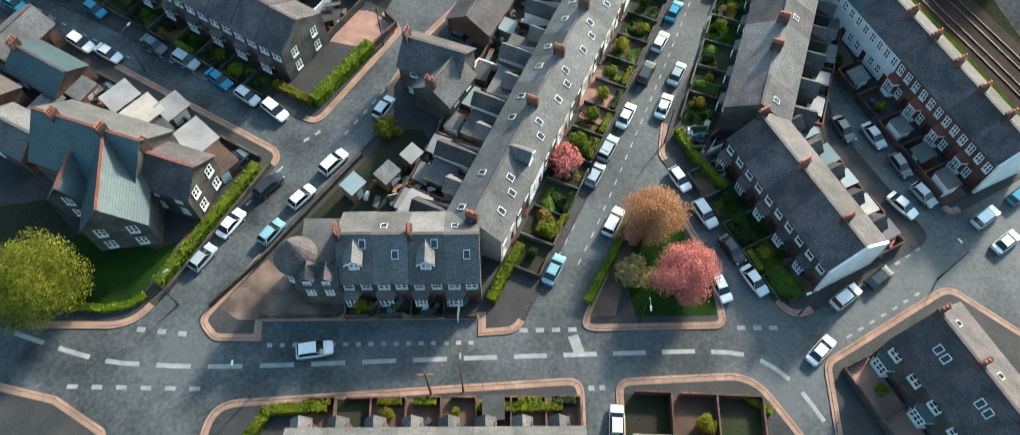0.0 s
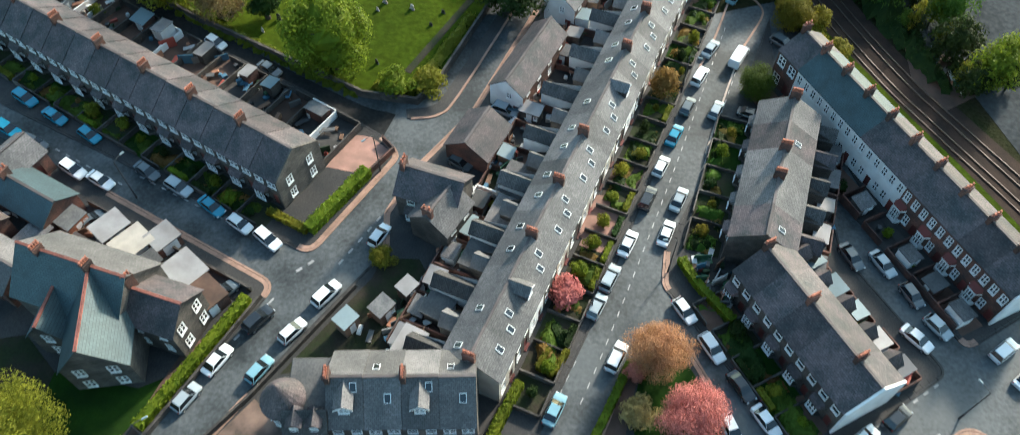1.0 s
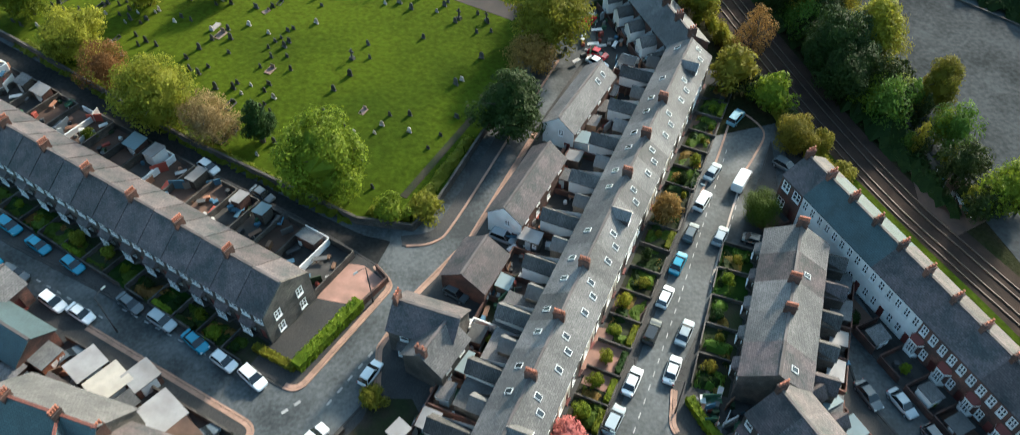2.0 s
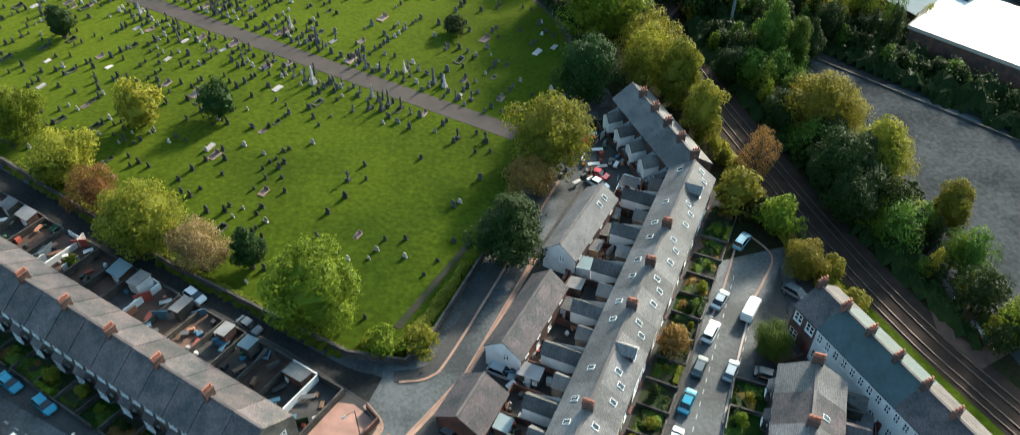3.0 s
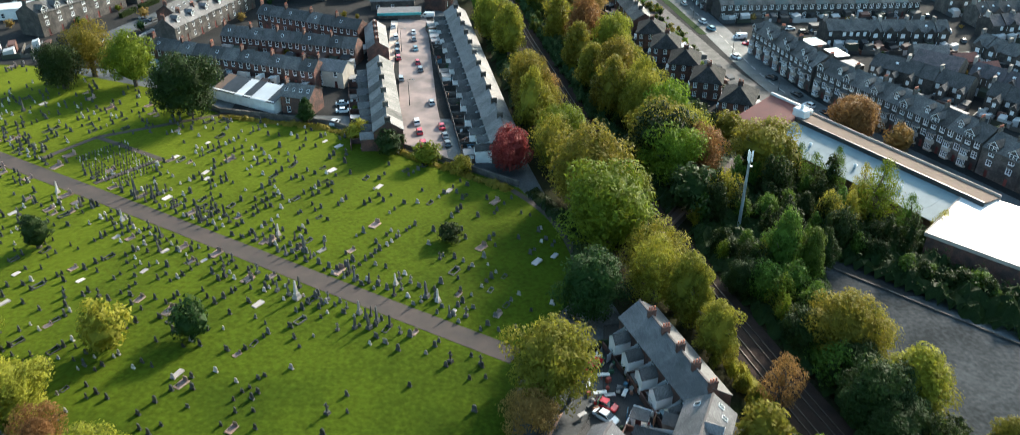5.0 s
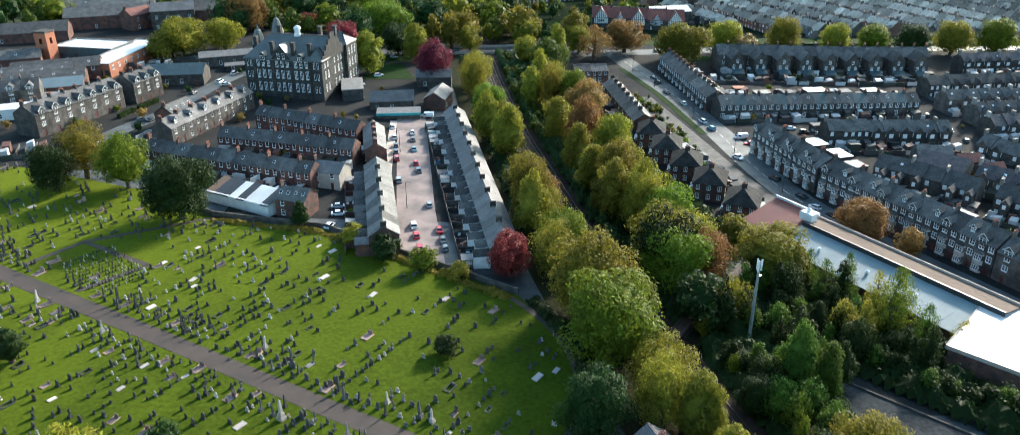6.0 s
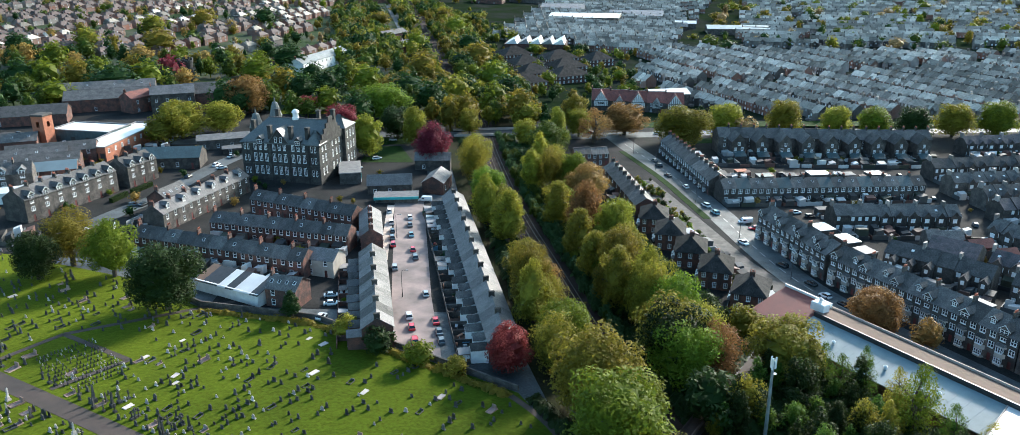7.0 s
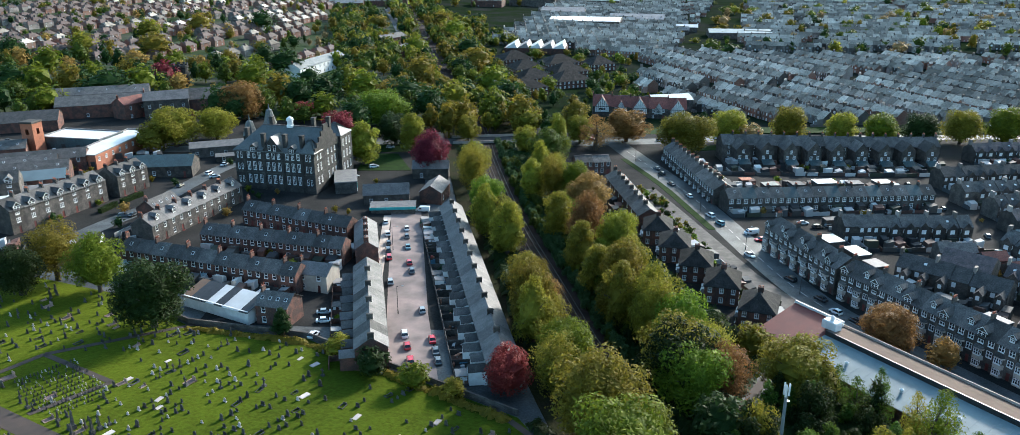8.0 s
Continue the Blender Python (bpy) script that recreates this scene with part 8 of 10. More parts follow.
def plots(p0, p1, n, d0, d1, kinds, seed, wall=STONE, high=1.1, shrubs=0.5, sheds=0.0, bits=0.0, end_wall=True, hedges=0.0, white=0.0):
    """A row of n gardens or yards beside the line p0..p1, from d0 to d1 to its right, with walls between."""
    rng = random.Random(seed)
    a, b = Vector(p0), Vector(p1)
    u = (b - a).normalized()
    r = Vector((u.y, -u.x))
    w = (b - a).length / n
    turn = math.degrees(math.atan2(u.y, u.x))
    for i in range(n):
        q = a + u * w * i
        mat, lab = kinds[rng.randrange(len(kinds))]
        c = [q + u * 0.12 + r * d0, q + u * (w - 0.02) + r * d0, q + u * (w - 0.02) + r * d1, q + u * 0.12 + r * d1]
        sheet("garden", [tuple(p) for p in c], 0.115 + 0.015 * rng.random(), mat, lab, "garden")
        wall_line([tuple(q + r * d0), tuple(q + r * (d1 - 0.12)), tuple(q + u * 0.12 + r * d1), tuple(q + u * (w - (1.1 if rng.random() < 0.7 else 0)) + r * d1)], high * rng.uniform(0.8, 1.2), 0.2, RENDER if rng.random() < white else wall, "low wall round a terraced house's yard")
        mid = q + u * w * rng.uniform(0.3, 0.7) + r * (d0 + (d1 - d0) * rng.uniform(0.3, 0.75))
        if rng.random() < shrubs:
            s = rng.uniform(1.2, 2.6)
            tree(mid.x, mid.y, s, rng.uniform(0.8, 1.2), "bush", rng.choice([LEAF_GREEN, LEAF_DARK, LEAF_OLIVE, LEAF_GREEN, LEAF_YELLOW]), "in a small walled garden")
        if rng.random() < hedges:
            hedge([tuple(q + u * 0.5 + r * (d1 - 0.5)), tuple(q + u * (w - 0.8) + r * (d1 - 0.5))], 0.8, 1.2, rng.choice([LEAF_GREEN, LEAF_YELLOW, LEAF_DARK]), "clipped hedge behind a garden wall")
        if rng.random() < sheds:
            e = q + u * w * 0.5 + r * (d1 - 1.6)
            shed_at(e.x, e.y, turn + rng.choice([0, 180, 90]), rng.uniform(2.0, min(3.4, w - 0.6)), rng.uniform(1.8, 2.6), rng.uniform(1.9, 2.4), rng.choice([RENDER, BRICK, TIMBER, STONE]), rng.choice([FELT, SHEET_PALE, SLATE, SHEET]), "small outbuilding in a back yard")
        for k in range(2):
            if rng.random() < bits * 0.25:
                e = q + u * w * rng.uniform(0.15, 0.85) + r * (d0 + (d1 - d0) * rng.uniform(0.1, 0.9))
                ob = tagged(part("bin", bin_mesh(), None), "dark wheeled bin in a back yard", "bin", "bins in yards")
                ob.matrix_basis = on_ground(e.x, e.y, rng.uniform(0, 90), 0.13)


def clutter(p0, p1, n, d0, d1, per, seed, label):
    rng = random.Random(seed)
    a, b = Vector(p0), Vector(p1)
    u = (b - a).normalized()
    r = Vector((u.y, -u.x))
    out = []
    for i in range(n * per):
        q = a.lerp(b, rng.random()) + r * rng.uniform(d0, d1)
        k, tn = rng.random(), rng.uniform(0, 90)
        if k < 0.3:
            sh = box(-rng.uniform(0.2, 0.7), rng.uniform(0.2, 0.7), -rng.uniform(0.15, 0.4), rng.uniform(0.15, 0.4), -0.1, rng.uniform(0.25, 1.1), 0.04)
        elif k < 0.55:
            sh = turned([(0.3, -0.1), (0.36, 0.25), (0.28, 0.55), (0.05, 0.6)], 7)
        elif k < 0.8:
            sh = join(box(-rng.uniform(0.6, 1.2), rng.uniform(0.6, 1.2), -0.35, 0.35, 0.62, 0.72), box(-0.5, -0.4, -0.3, -0.2, -0.1, 0.62), box(0.4, 0.5, 0.2, 0.3, -0.1, 0.62))
        else:
            sh = box(-rng.uniform(0.5, 1.5), rng.uniform(0.5, 1.5), -0.06, 0.06, -0.1, rng.uniform(0.8, 1.9))
        out.append(moved(sh, q.x, q.y, g(q.x, q.y) + 0.13, tn))
    tagged(part("yard_clutter", join(*out), CLUTTER), label, "clutter", kind="stuff")


LAWN_K, SOIL_K, PALE_K, YARD_K, BROWN_K = (LAWN, "small green garden lawn"), (SOIL, "dark planted garden bed"), (PALE, "pale paved front garden"), (YARD, "dark paved back yard"), (BROWN, "bare brown garden")
PINK_K = (PINK_PAVING, "pink paved front garden")
plots((-4.6, 45.2), (32.6, 130.4), 20, 4.4, 9.0, [LAWN_K, SOIL_K, BROWN_K, SOIL_K, SOIL_K], 3, high=0.9, shrubs=1.0, hedges=0.5)
plots((32.6, 130.4), (-4.6, 45.2), 20, 4.2, 12.0, [YARD_K, YARD_K, BROWN_K, SOIL_K], 4, BRICK, 1.5, 0.15, 0.6, 0.5, white=0.1)
plots((32.6, 61.6), (42.4, 42.4), 5, 4.6, 9.6, [LAWN_K, SOIL_K, BROWN_K], 5, high=0.9, shrubs=0.8, hedges=0.4)
plots((41.6, 87.6), (33.0, 63.2), 5, 4.6, 9.5, [SOIL_K, BROWN_K, LAWN_K], 6, high=0.9, shrubs=1.0, hedges=0.3)
plots((42.4, 42.4), (32.6, 61.6), 5, 4.6, 10.0, [YARD_K, BROWN_K], 7, BRICK, 1.6, 0.2, 0.9, 0.6)
plots((33.0, 63.2), (41.6, 87.6), 5, 4.6, 9.5, [YARD_K, BROWN_K], 8, BRICK, 1.6, 0.3, 0.9, 0.6)
plots((45.6, 101.0), (66.6, 57.0), 10, 4.8, 9.0, [YARD_K, BROWN_K], 9, BRICK, 1.4, 0.2, 0.5, 0.6)
plots((-121, 133.3), (-29.0, 75.8), 24, 4.6, 8.8, [SOIL_K, LAWN_K, SOIL_K], 10, STONE, 0.9, 0.7, hedges=0.4)
plots((-29.0, 75.8), (-121, 133.3), 24, 4.4, 13.2, [YARD_K, YARD_K, BROWN_K], 11, STONE, 1.4, 0.1, 0.4, 0.7, white=0.12)
plots((8.2, 17.0), (-24, 16.6), 8, 4.6, 9.2, [SOIL_K, BROWN_K, BROWN_K, BROWN_K], 12, BRICK, 1.2, 0.3, 0.2, 0.3, hedges=0.5)
plots((29.0, 15.6), (13.0, 16.2), 3, 4.6, 10.6, [BROWN_K, SOIL_K, BROWN_K], 13, BRICK, 1.4, 0.3)
plots((48.4, 34.0), (60.5, 9.4), 4, 5.4, 9.4, [PINK_K, PINK_K, BROWN_K], 14, STONE, 1.2, 0.2)
plots((24.6, 154.6), (32.9, 131.6), 5, 4.2, 7.0, [YARD_K, SOIL_K], 15, BRICK, 1.5, 0.3, 0.3, 0.6)
plots((-18.2, 341), (1.0, 226.0), 23, 4.6, 11.0, [YARD_K, YARD_K, BROWN_K], 16, STONE, 1.7, 0.05, 0.35, 0.3)
plots((-38.6, 282), (-29.6, 231), 10, 4.4, 10.0, [YARD_K, YARD_K], 17, BRICK, 1.7, 0.1, 0.4, 0.3)
plots((-56, 275.8), (-112, 293.2), 11, -10, -4, [YARD_K, YARD_K], 18, STONE, 1.5, 0.1, 0.4, 0.2)

# the corner: bare ground, dark yards before the dormered row, the villa's lawn, the triangle
sheet("corner_ground", [(-35.6, 37.3), (-33, 35.6), (-21, 35.7), (-20.5, 37.4), (-25, 39), (-30.5, 43.8)], 0.12, TAN, "worn tan and reddish paving at the street corner", "pavement")
plots((-20.2, 42.9), (-4.2, 43.2), 4, 5.0, 7.0, [SOIL_K, YARD_K], 20, STONE, 1.0, 0.6)
for pts in ([(-18, 61), (-17, 64), (-12, 64), (-6, 52), (-22, 48), (-28, 47)],):
    sheet("yard_ground", pts, 0.112, SOIL, "dark overgrown back gardens", "garden")
wall_line([(-36.6, 37.2), (-30.8, 44.2), (-20, 59.5)], 1.0, 0.3, STONE, "low stone wall along the side street")
for x, y, tn, w, d, wl, rf in ((-12.2, 50.2, 64, 4.2, 3.0, RENDER, SHEET_PALE), (-8.5, 56.2, 64, 5, 3.4, STONE, FELT), (-16, 55.4, 50, 2.6, 2.0, TIMBER, FELT), (-20.3, 53.6, 50, 2.4, 2.0, TIMBER, SHEET),
                               (-3.2, 63.8, 66, 6, 4.6, STONE, FELT), (-0.4, 69.8, 66, 5.5, 4.2, STONE, SLATE), (1.4, 75.8, 66, 5.5, 4.4, RENDER, SLATE), (-13, 58.4, 50, 2.2, 1.8, TIMBER, SHEET_PALE)):
    shed_at(x, y, tn, w, d, 2.6, wl, rf, "outbuilding with a low roof behind the terrace", "outbuilding")
sheet("villa_lawn", [(-56, 37.5, 3), (-46, 37.2, 3), (-40.5, 47), (-44.5, 45), (-55, 47)], 0.13, LAWN, "dark shaded villa lawn", "lawn")
sheet("villa_garden", [(-66, 38), (-56, 37.5), (-55, 47), (-60, 52), (-70, 50)], 0.125, SOIL, "dark shaded shrubbery", "garden")
sheet("villa_path", [(-44.9, 37.2), (-43.5, 38.6), (-40.0, 46.5), (-37.5, 52), (-39.8, 51), (-42.2, 45.4)], 0.14, BROWN, "curving red-brown garden path", "path")
sheet("villa_yard", [(-60, 62), (-47, 60), (-40, 55), (-34.5, 59.3), (-56, 72.5)], 0.122, YARD, "paved yard behind the villa", "yard")
hedge([(-43.2, 39.9), (-37.2, 50.6), (-33.6, 57.4)], 1.3, 1.5, LEAF_GREEN, "long clipped hedge along the villa garden")
hedge([(-54, 37.2), (-49, 36.7), (-46, 37.3), (-44.4, 38.6)], 0.9, 0.8, LEAF_GREEN, "low curved hedge round the lawn")
wall_line([(-42.0, 39.2), (-32.0, 57.8)], 0.9, 0.3, STONE, "low stone wall before the hedge")
wall_line([(-33.4, 58.6), (-58.0, 72.2)], 1.2, 0.3, STONE, "stone wall along the villa yard")
hedge([(-27.2, 68.0), (-20.2, 78.4)], 1.7, 1.8, LEAF_GREEN, "thick clipped hedge round the terrace's end")
hedge([(-33.2, 71.2), (-27.4, 68.0)], 1.1, 1.1, LEAF_YELLOW, "bright yellow clipped hedge")
sheet("end_yard", [(-26.4, 79.5), (-20.8, 78.3), (-17.2, 82.6), (-20.5, 85.4), (-23.5, 85.8)], 0.13, PINK_PAVING, "pinkish paved yard at the terrace's end", "yard")
wall_line([(-20.0, 78.2), (-16.8, 82.6), (-18.6, 84.8)], 1.3, 0.3, BRICK, "brick wall round the paved yard")
sheet("triangle_lawn", [(15.5, 36.6), (25.6, 36.8), (25, 43.5), (21.5, 51), (18.2, 52.5), (14.5, 42)], 0.13, LAWN, "dark grass under blossoming trees", "lawn")
sheet("triangle_path", [(9.8, 36.4), (13, 36.6), (14.2, 41), (17.4, 52.2), (16.2, 52), (12.4, 42)], 0.135, BROWN, "worn earth path across the triangle", "path")
hedge([(9.6, 38.2), (13.2, 45.0), (15.2, 49.0)], 1.0, 1.3, LEAF_GREEN, "clipped hedge along the green triangle")
hedge([(5.0, 50.5), (3.6, 48.2), (5.4, 47.2), (7.4, 50.4)], 0.8, 1.2, LEAF_YELLOW, "yellow hedge round a small front garden")
hedge([(-2.4, 38.2), (-0.6, 42.2), (1.4, 46.0)], 1.3, 1.4, LEAF_GREEN, "thick hedge beside the corner terrace")
hedge([(27.5, 26.4), (30.5, 24.6)], 0.9, 0.9, LEAF_YELLOW, "yellow hedge by the corner garden")
hedge([(-29.5, 21.3), (-27.5, 24.4), (-21, 24.8)], 1.2, 1.3, LEAF_GREEN, "clipped hedge at the southern corner")
hedge([(-4, 24.8), (6, 25.0)], 1.0, 1.2, LEAF_GREEN, "clipped hedges of the southern gardens")

sheet("front_patio", [(12.1, 75.4), (15.0, 75.0), (12.2, 67.4), (9.2, 68.0)], 0.15, PINK_PAVING, "salmon-pink paved front garden", "garden")
sheet("round_bed", [(36.7 + 2.6 * math.cos(k * 0.524), 42.5 + 2.6 * math.sin(k * 0.524)) for k in range(12)], 0.15, BROWN, "round bare red-brown garden bed", "garden")
hedge([(23.4, 64.2), (25.2, 60.2), (29.0, 54.8)], 1.2, 1.4, LEAF_GREEN, "hedge before the bent terrace's gardens")
clutter((27.2, 66.0), (31.6, 58.4), 3, -0.5, 4.0, 16, 51, "bright flower tubs and ornaments in a front garden")
clutter((-17.5, 37.6), (-4.5, 38.2), 4, -1.2, 1.8, 6, 52, "tubs and boards before the dormered terrace")

clutter((-58, 71), (-36.5, 59.4), 5, 0.8, 7.0, 12, 53, "bins, boards and benches in the villa yard")
clutter((-76, 82), (-60, 72), 4, 1.0, 8.0, 10, 54, "boards and planters in the yards behind the villa")
for x, y, tn, w, d, wl, rf in ((-58.5, 68.2, 60, 3.2, 2.4, BRICK_ORANGE, FELT), (-62.5, 65.4, 60, 4.2, 2.8, BRICK, SLATE), (-56.0, 63.6, -30, 3.6, 2.6, BRICK, TILE_BROWN), (-46.5, 61.6, 48, 2.6, 2.2, TIMBER, FELT), (-67.5, 71.5, -30, 4.0, 2.6, BRICK_ORANGE, SLATE_TEAL)):
    shed_at(x, y, tn, w, d, 2.5, wl, rf, "small brick outhouse in the yards behind the villa", "outbuilding")

# cemetery walls, lane kerb
wall_line([(-22.5, 93.6), (-14, 92.3), (-11, 96.5), (2.2, 127.5)], 1.5, 0.4, STONE, "old stone cemetery wall along the lane", "cemetery_wall")
wall_line([(-148, 171), (-88.8, 135.2), (-52, 110.2), (-22.5, 93.6)], 1.6, 0.4, STONE, "old stone cemetery wall above the back lane", "cemetery_wall")
wall_line([(4, 213), (-26, 232.6), (-48, 246.6), (-80, 252.8), (-104, 270)], 1.5, 0.4, STONE, "old stone cemetery wall before the terraces", "cemetery_wall")
tagged(part("pavement_lane", strip(smooth_line([(-15.5, 90.2), (-11.2, 91.2), (-8.6, 95), (0.8, 116.6), (8.8, 135)]), 1.9, 0.13, 0.3), PAVING), "narrow lane-side pavement", "pavement", kind="structure")
tagged(part("kerb", strip(smooth_line([(-14.8, 89.2), (-10.6, 90.2), (-7.6, 94.6), (1.8, 116.2), (9.8, 134.6)]), 0.35, 0.14, 0.3), KERB), "sandstone kerb along the lane", "kerb", kind="structure")
wall_line([(67.8, 181.2), (97.9, 153.8), (118, 135)], 0.45, 0.3, STONE, "long low stone kerb wall across the tarmac yard")


# ---- back yards of the northern rows: walls, lean-tos and outhouses ----
def yard_stuff(p0, p1, n, d0, d1, seed):
    rng = random.Random(seed)
    a, b = Vector(p0), Vector(p1)
    u = (b - a).normalized()
    r = Vector((u.y, -u.x))
    w = (b - a).length / n
    turn = math.degrees(math.atan2(u.y, u.x))
    out = []
    for i in range(n):
        q = a + u * w * i
        m = q + r * (d0 + d1) / 2
        out.append(moved(box(-0.11, 0.11, -(d1 - d0) / 2, (d1 - d0) / 2, -1, rng.uniform(1.2, 1.9)), m.x, m.y, g(m.x, m.y), turn))
        e = q + u * w / 2 + r * d1
        out.append(moved(box(-w / 2, w / 2 - rng.choice([0, 1.0]), -0.11, 0.11, -1, rng.uniform(1.3, 1.9)), e.x, e.y, g(e.x, e.y), turn))
        for k in range(2):
            if rng.random() < 0.75:
                e = q + u * w * rng.uniform(0.25, 0.75) + r * (d0 + (0.3 if k else 0.75) * (d1 - d0))
                ww, dd, h = rng.uniform(1.0, 1.9), rng.uniform(0.9, 1.7), rng.uniform(2.0, 3.2)
                v, f = box(-ww, ww, -dd, dd, -1, h)
                v[4:6] = [(x, y, z + 0.6) for x, y, z in v[4:6]]
                out.append(moved((v, f), e.x, e.y, g(e.x, e.y), turn + rng.choice([0, 90, 180])))
    tagged(part("back_yards", join(*out), MIXED), "crowded back yards with walls and lean-to outhouses", "back yards", kind="stuff")


for k, (a, b, n, d0, d1) in enumerate((((-47.5, 298.2), (-94, 308.4), 10, 3.8, 9.5), ((-56, 275.8), (-112, 293.2), 11, 3.8, 8.5), ((-49, 318), (-88, 334), 8, 3.8, 12), ((-112, 293.2), (-56, 275.8), 11, 4.0, 10.5), ((-94, 308.4), (-47.5, 298.2), 10, 4, 7.5),
        ((-101, 358), (-115, 310), 6, 4.2, 12), ((102.6, 284), (93.2, 322), 7, 5, 16), ((128.5, 230), (102.8, 283), 11, 5, 16), ((172, 377), (85.6, 363.6), 15, 4.4, 13), ((87.4, 370), (79.6, 436), 12, 4.4, 13), ((103, 441.5), (208, 446), 17, 5.2, 15),
        ((119, 334.5), (170, 337), 10, 4.5, 13), ((170, 337), (119, 334.5), 10, 4.5, 9), ((85.6, 363.6), (172, 377), 15, 4.6, 9), ((124, 297.6), (149, 273.4), 7, 7, 12), ((150, 272.4), (176, 247), 7, 7, 12), ((153, 290), (181, 262), 8, 4.5, 9), ((172, 322), (202, 264), 12, 4.5, 11), ((196, 326), (228, 272), 12, 4.5, 11), ((222, 332), (254, 280), 12, 4.5, 11),
        ((186, 346), (262, 358), 15, 4.5, 8), ((189, 363), (262, 374), 15, 4.5, 8), ((185, 380), (260, 392), 15, 4.5, 8), ((188, 403), (270, 416), 17, 5, 12), ((96, 402), (170, 408), 14, 4.4, 13), ((96, 424), (200, 430), 18, 2, 10), ((225, 446), (330, 458), 18, 5, 14), ((52.6, 337), (46.6, 388), 8, -10, -4.2), ((70, 260), (52.6, 332), 10, 6, 11),
        ((-170, 300), (-120, 318), 10, 0, 12), ((-200, 345), (-150, 362), 10, 0, 9), ((-190, 405), (-150, 418), 8, 0, 8), ((-260, 350), (-200, 372), 12, 0, 14), ((-270, 400), (-215, 420), 10, 0, 14))):
    yard_stuff(a, b, n, d0, d1, 300 + k)


clutter((-29.0, 75.8), (-121, 133.3), 24, 4.6, 13.0, 7, 41, "tubs, boards and boxes in the back yards")
clutter((32.6, 130.4), (-4.6, 45.2), 20, 7.5, 13.0, 8, 42, "tubs, bags and garden things behind the terrace")
clutter((24.6, 154.6), (32.9, 131.6), 5, 4.4, 10.0, 8, 43, "boards and boxes in the end yards")
clutter((42.4, 42.4), (32.6, 61.6), 5, 5, 10, 8, 44, "boxes and bags behind the bent terrace")
clutter((33.0, 63.2), (41.6, 87.6), 5, 5, 9.5, 8, 45, "boxes and planters behind the bent terrace")
clutter((-9, 60), (-19, 51.5), 4, -2.5, 2.0, 8, 46, "garden things in the overgrown corner gardens")
clutter((-18.2, 341), (1.0, 226.0), 23, 4.8, 10.8, 4, 47, "boxes and boards in the narrow back yards")
clutter((69, 106.5), (74.5, 94.5), 2, -1.5, 1.5, 9, 49, "white bags and boards dumped beside the railway")
clutter((12.0, 134), (19, 152), 3, -3, 4, 9, 48, "boards and boxes beside the lane")

# ---- street furniture ----
def street_lamp(x, y, turn, h=8.0, label="tall grey steel street lamp at the kerb"):
    root = thing("street_lamp", label, "street lamp", "street lamps", m=on_ground(x, y, turn, 0.08))
    part("pole", turned([(0.14, -0.3), (0.13, 1.2), (0.085, 1.25), (0.06, h), (0.02, h + 0.05)], 8), GUTTER, root)
    part("arm", tube([(0, 0, h - 0.1), (0.6, 0, h + 0.15), (1.4, 0, h + 0.2)], [0.05, 0.045, 0.04], 6), GUTTER, root)
    part("lantern", frustum(1.2, 1.9, 0.13, h + 0.12, 1.25, 1.85, 0.09, h + 0.27), SHEET, root)


lamp0 = None
for x, y, tn in ((-5.5, 27.0, 90), (-30, 26.0, 90), (16, 36.0, -90), (36.0, 37.0, 200), (-40.5, 37.5, 30), (-18.5, 79.0, 220), (21.5, 62.5, 180), (10.8, 56.5, -30), (27.5, 96, -25), (-52, 73.5, 60), (55, 42.2, 120),
                 (88.2, 283, 20), (82.4, 320, 10), (76, 360, 10), (68, 405, 10), (62, 432, 10), (-27.5, 262, 0), (-35, 310, 0), (97, 292, 190), (104, 265, 190)):
    street_lamp(x, y, tn)
tp = thing("telegraph_pole", "dark timber telegraph pole on the pavement", "telegraph pole", m=on_ground(-9.2, 26.4))
part("pole", turned([(0.17, -0.5), (0.15, 4), (0.11, 9.0), (0.03, 9.1)], 8), TIMBER, tp)
part("crossarm", box(-0.9, 0.9, -0.06, 0.06, 8.3, 8.45), TIMBER, tp)
tagged(part("road_marking", strip([(7.6, 34.0), (8.4, 31.6)], 1.3, 0.014, 0.02), PAINT), "white painted box on the asphalt", "road marking", kind="structure")

# ---- graves ----
def headstone(w, h, t, kind):
    if kind == "round":
        prof = [(-w / 2, 0)] + [(-w / 2 * math.cos(math.pi * k / 8), h - w / 2 + w / 2 * math.sin(math.pi * k / 8)) for k in range(9)] + [(w / 2, 0)]
    elif kind == "gothic":
        prof = [(-w / 2, 0), (-w / 2, h * 0.62), (-w * 0.3, h * 0.86), (0, h), (w * 0.3, h * 0.86), (w / 2, h * 0.62), (w / 2, 0)]
    else:
        prof = [(-w / 2, 0), (-w / 2, h), (w / 2, h), (w / 2, 0)]
    n = len(prof)
    slab = ([(x, -t / 2, z) for x, z in prof] + [(x, t / 2, z) for x, z in prof], [tuple(range(n - 1, -1, -1)), tuple(range(n, 2 * n))] + [(i, (i + 1) % n, n + (i + 1) % n, n + i) for i in range(n)])
    return join(([(x, y, z + 0.18) for x, y, z in slab[0]], slab[1]), box(-w / 2 - 0.12, w / 2 + 0.12, -t / 2 - 0.12, t / 2 + 0.12, -0.4, 0.2, 0.04))


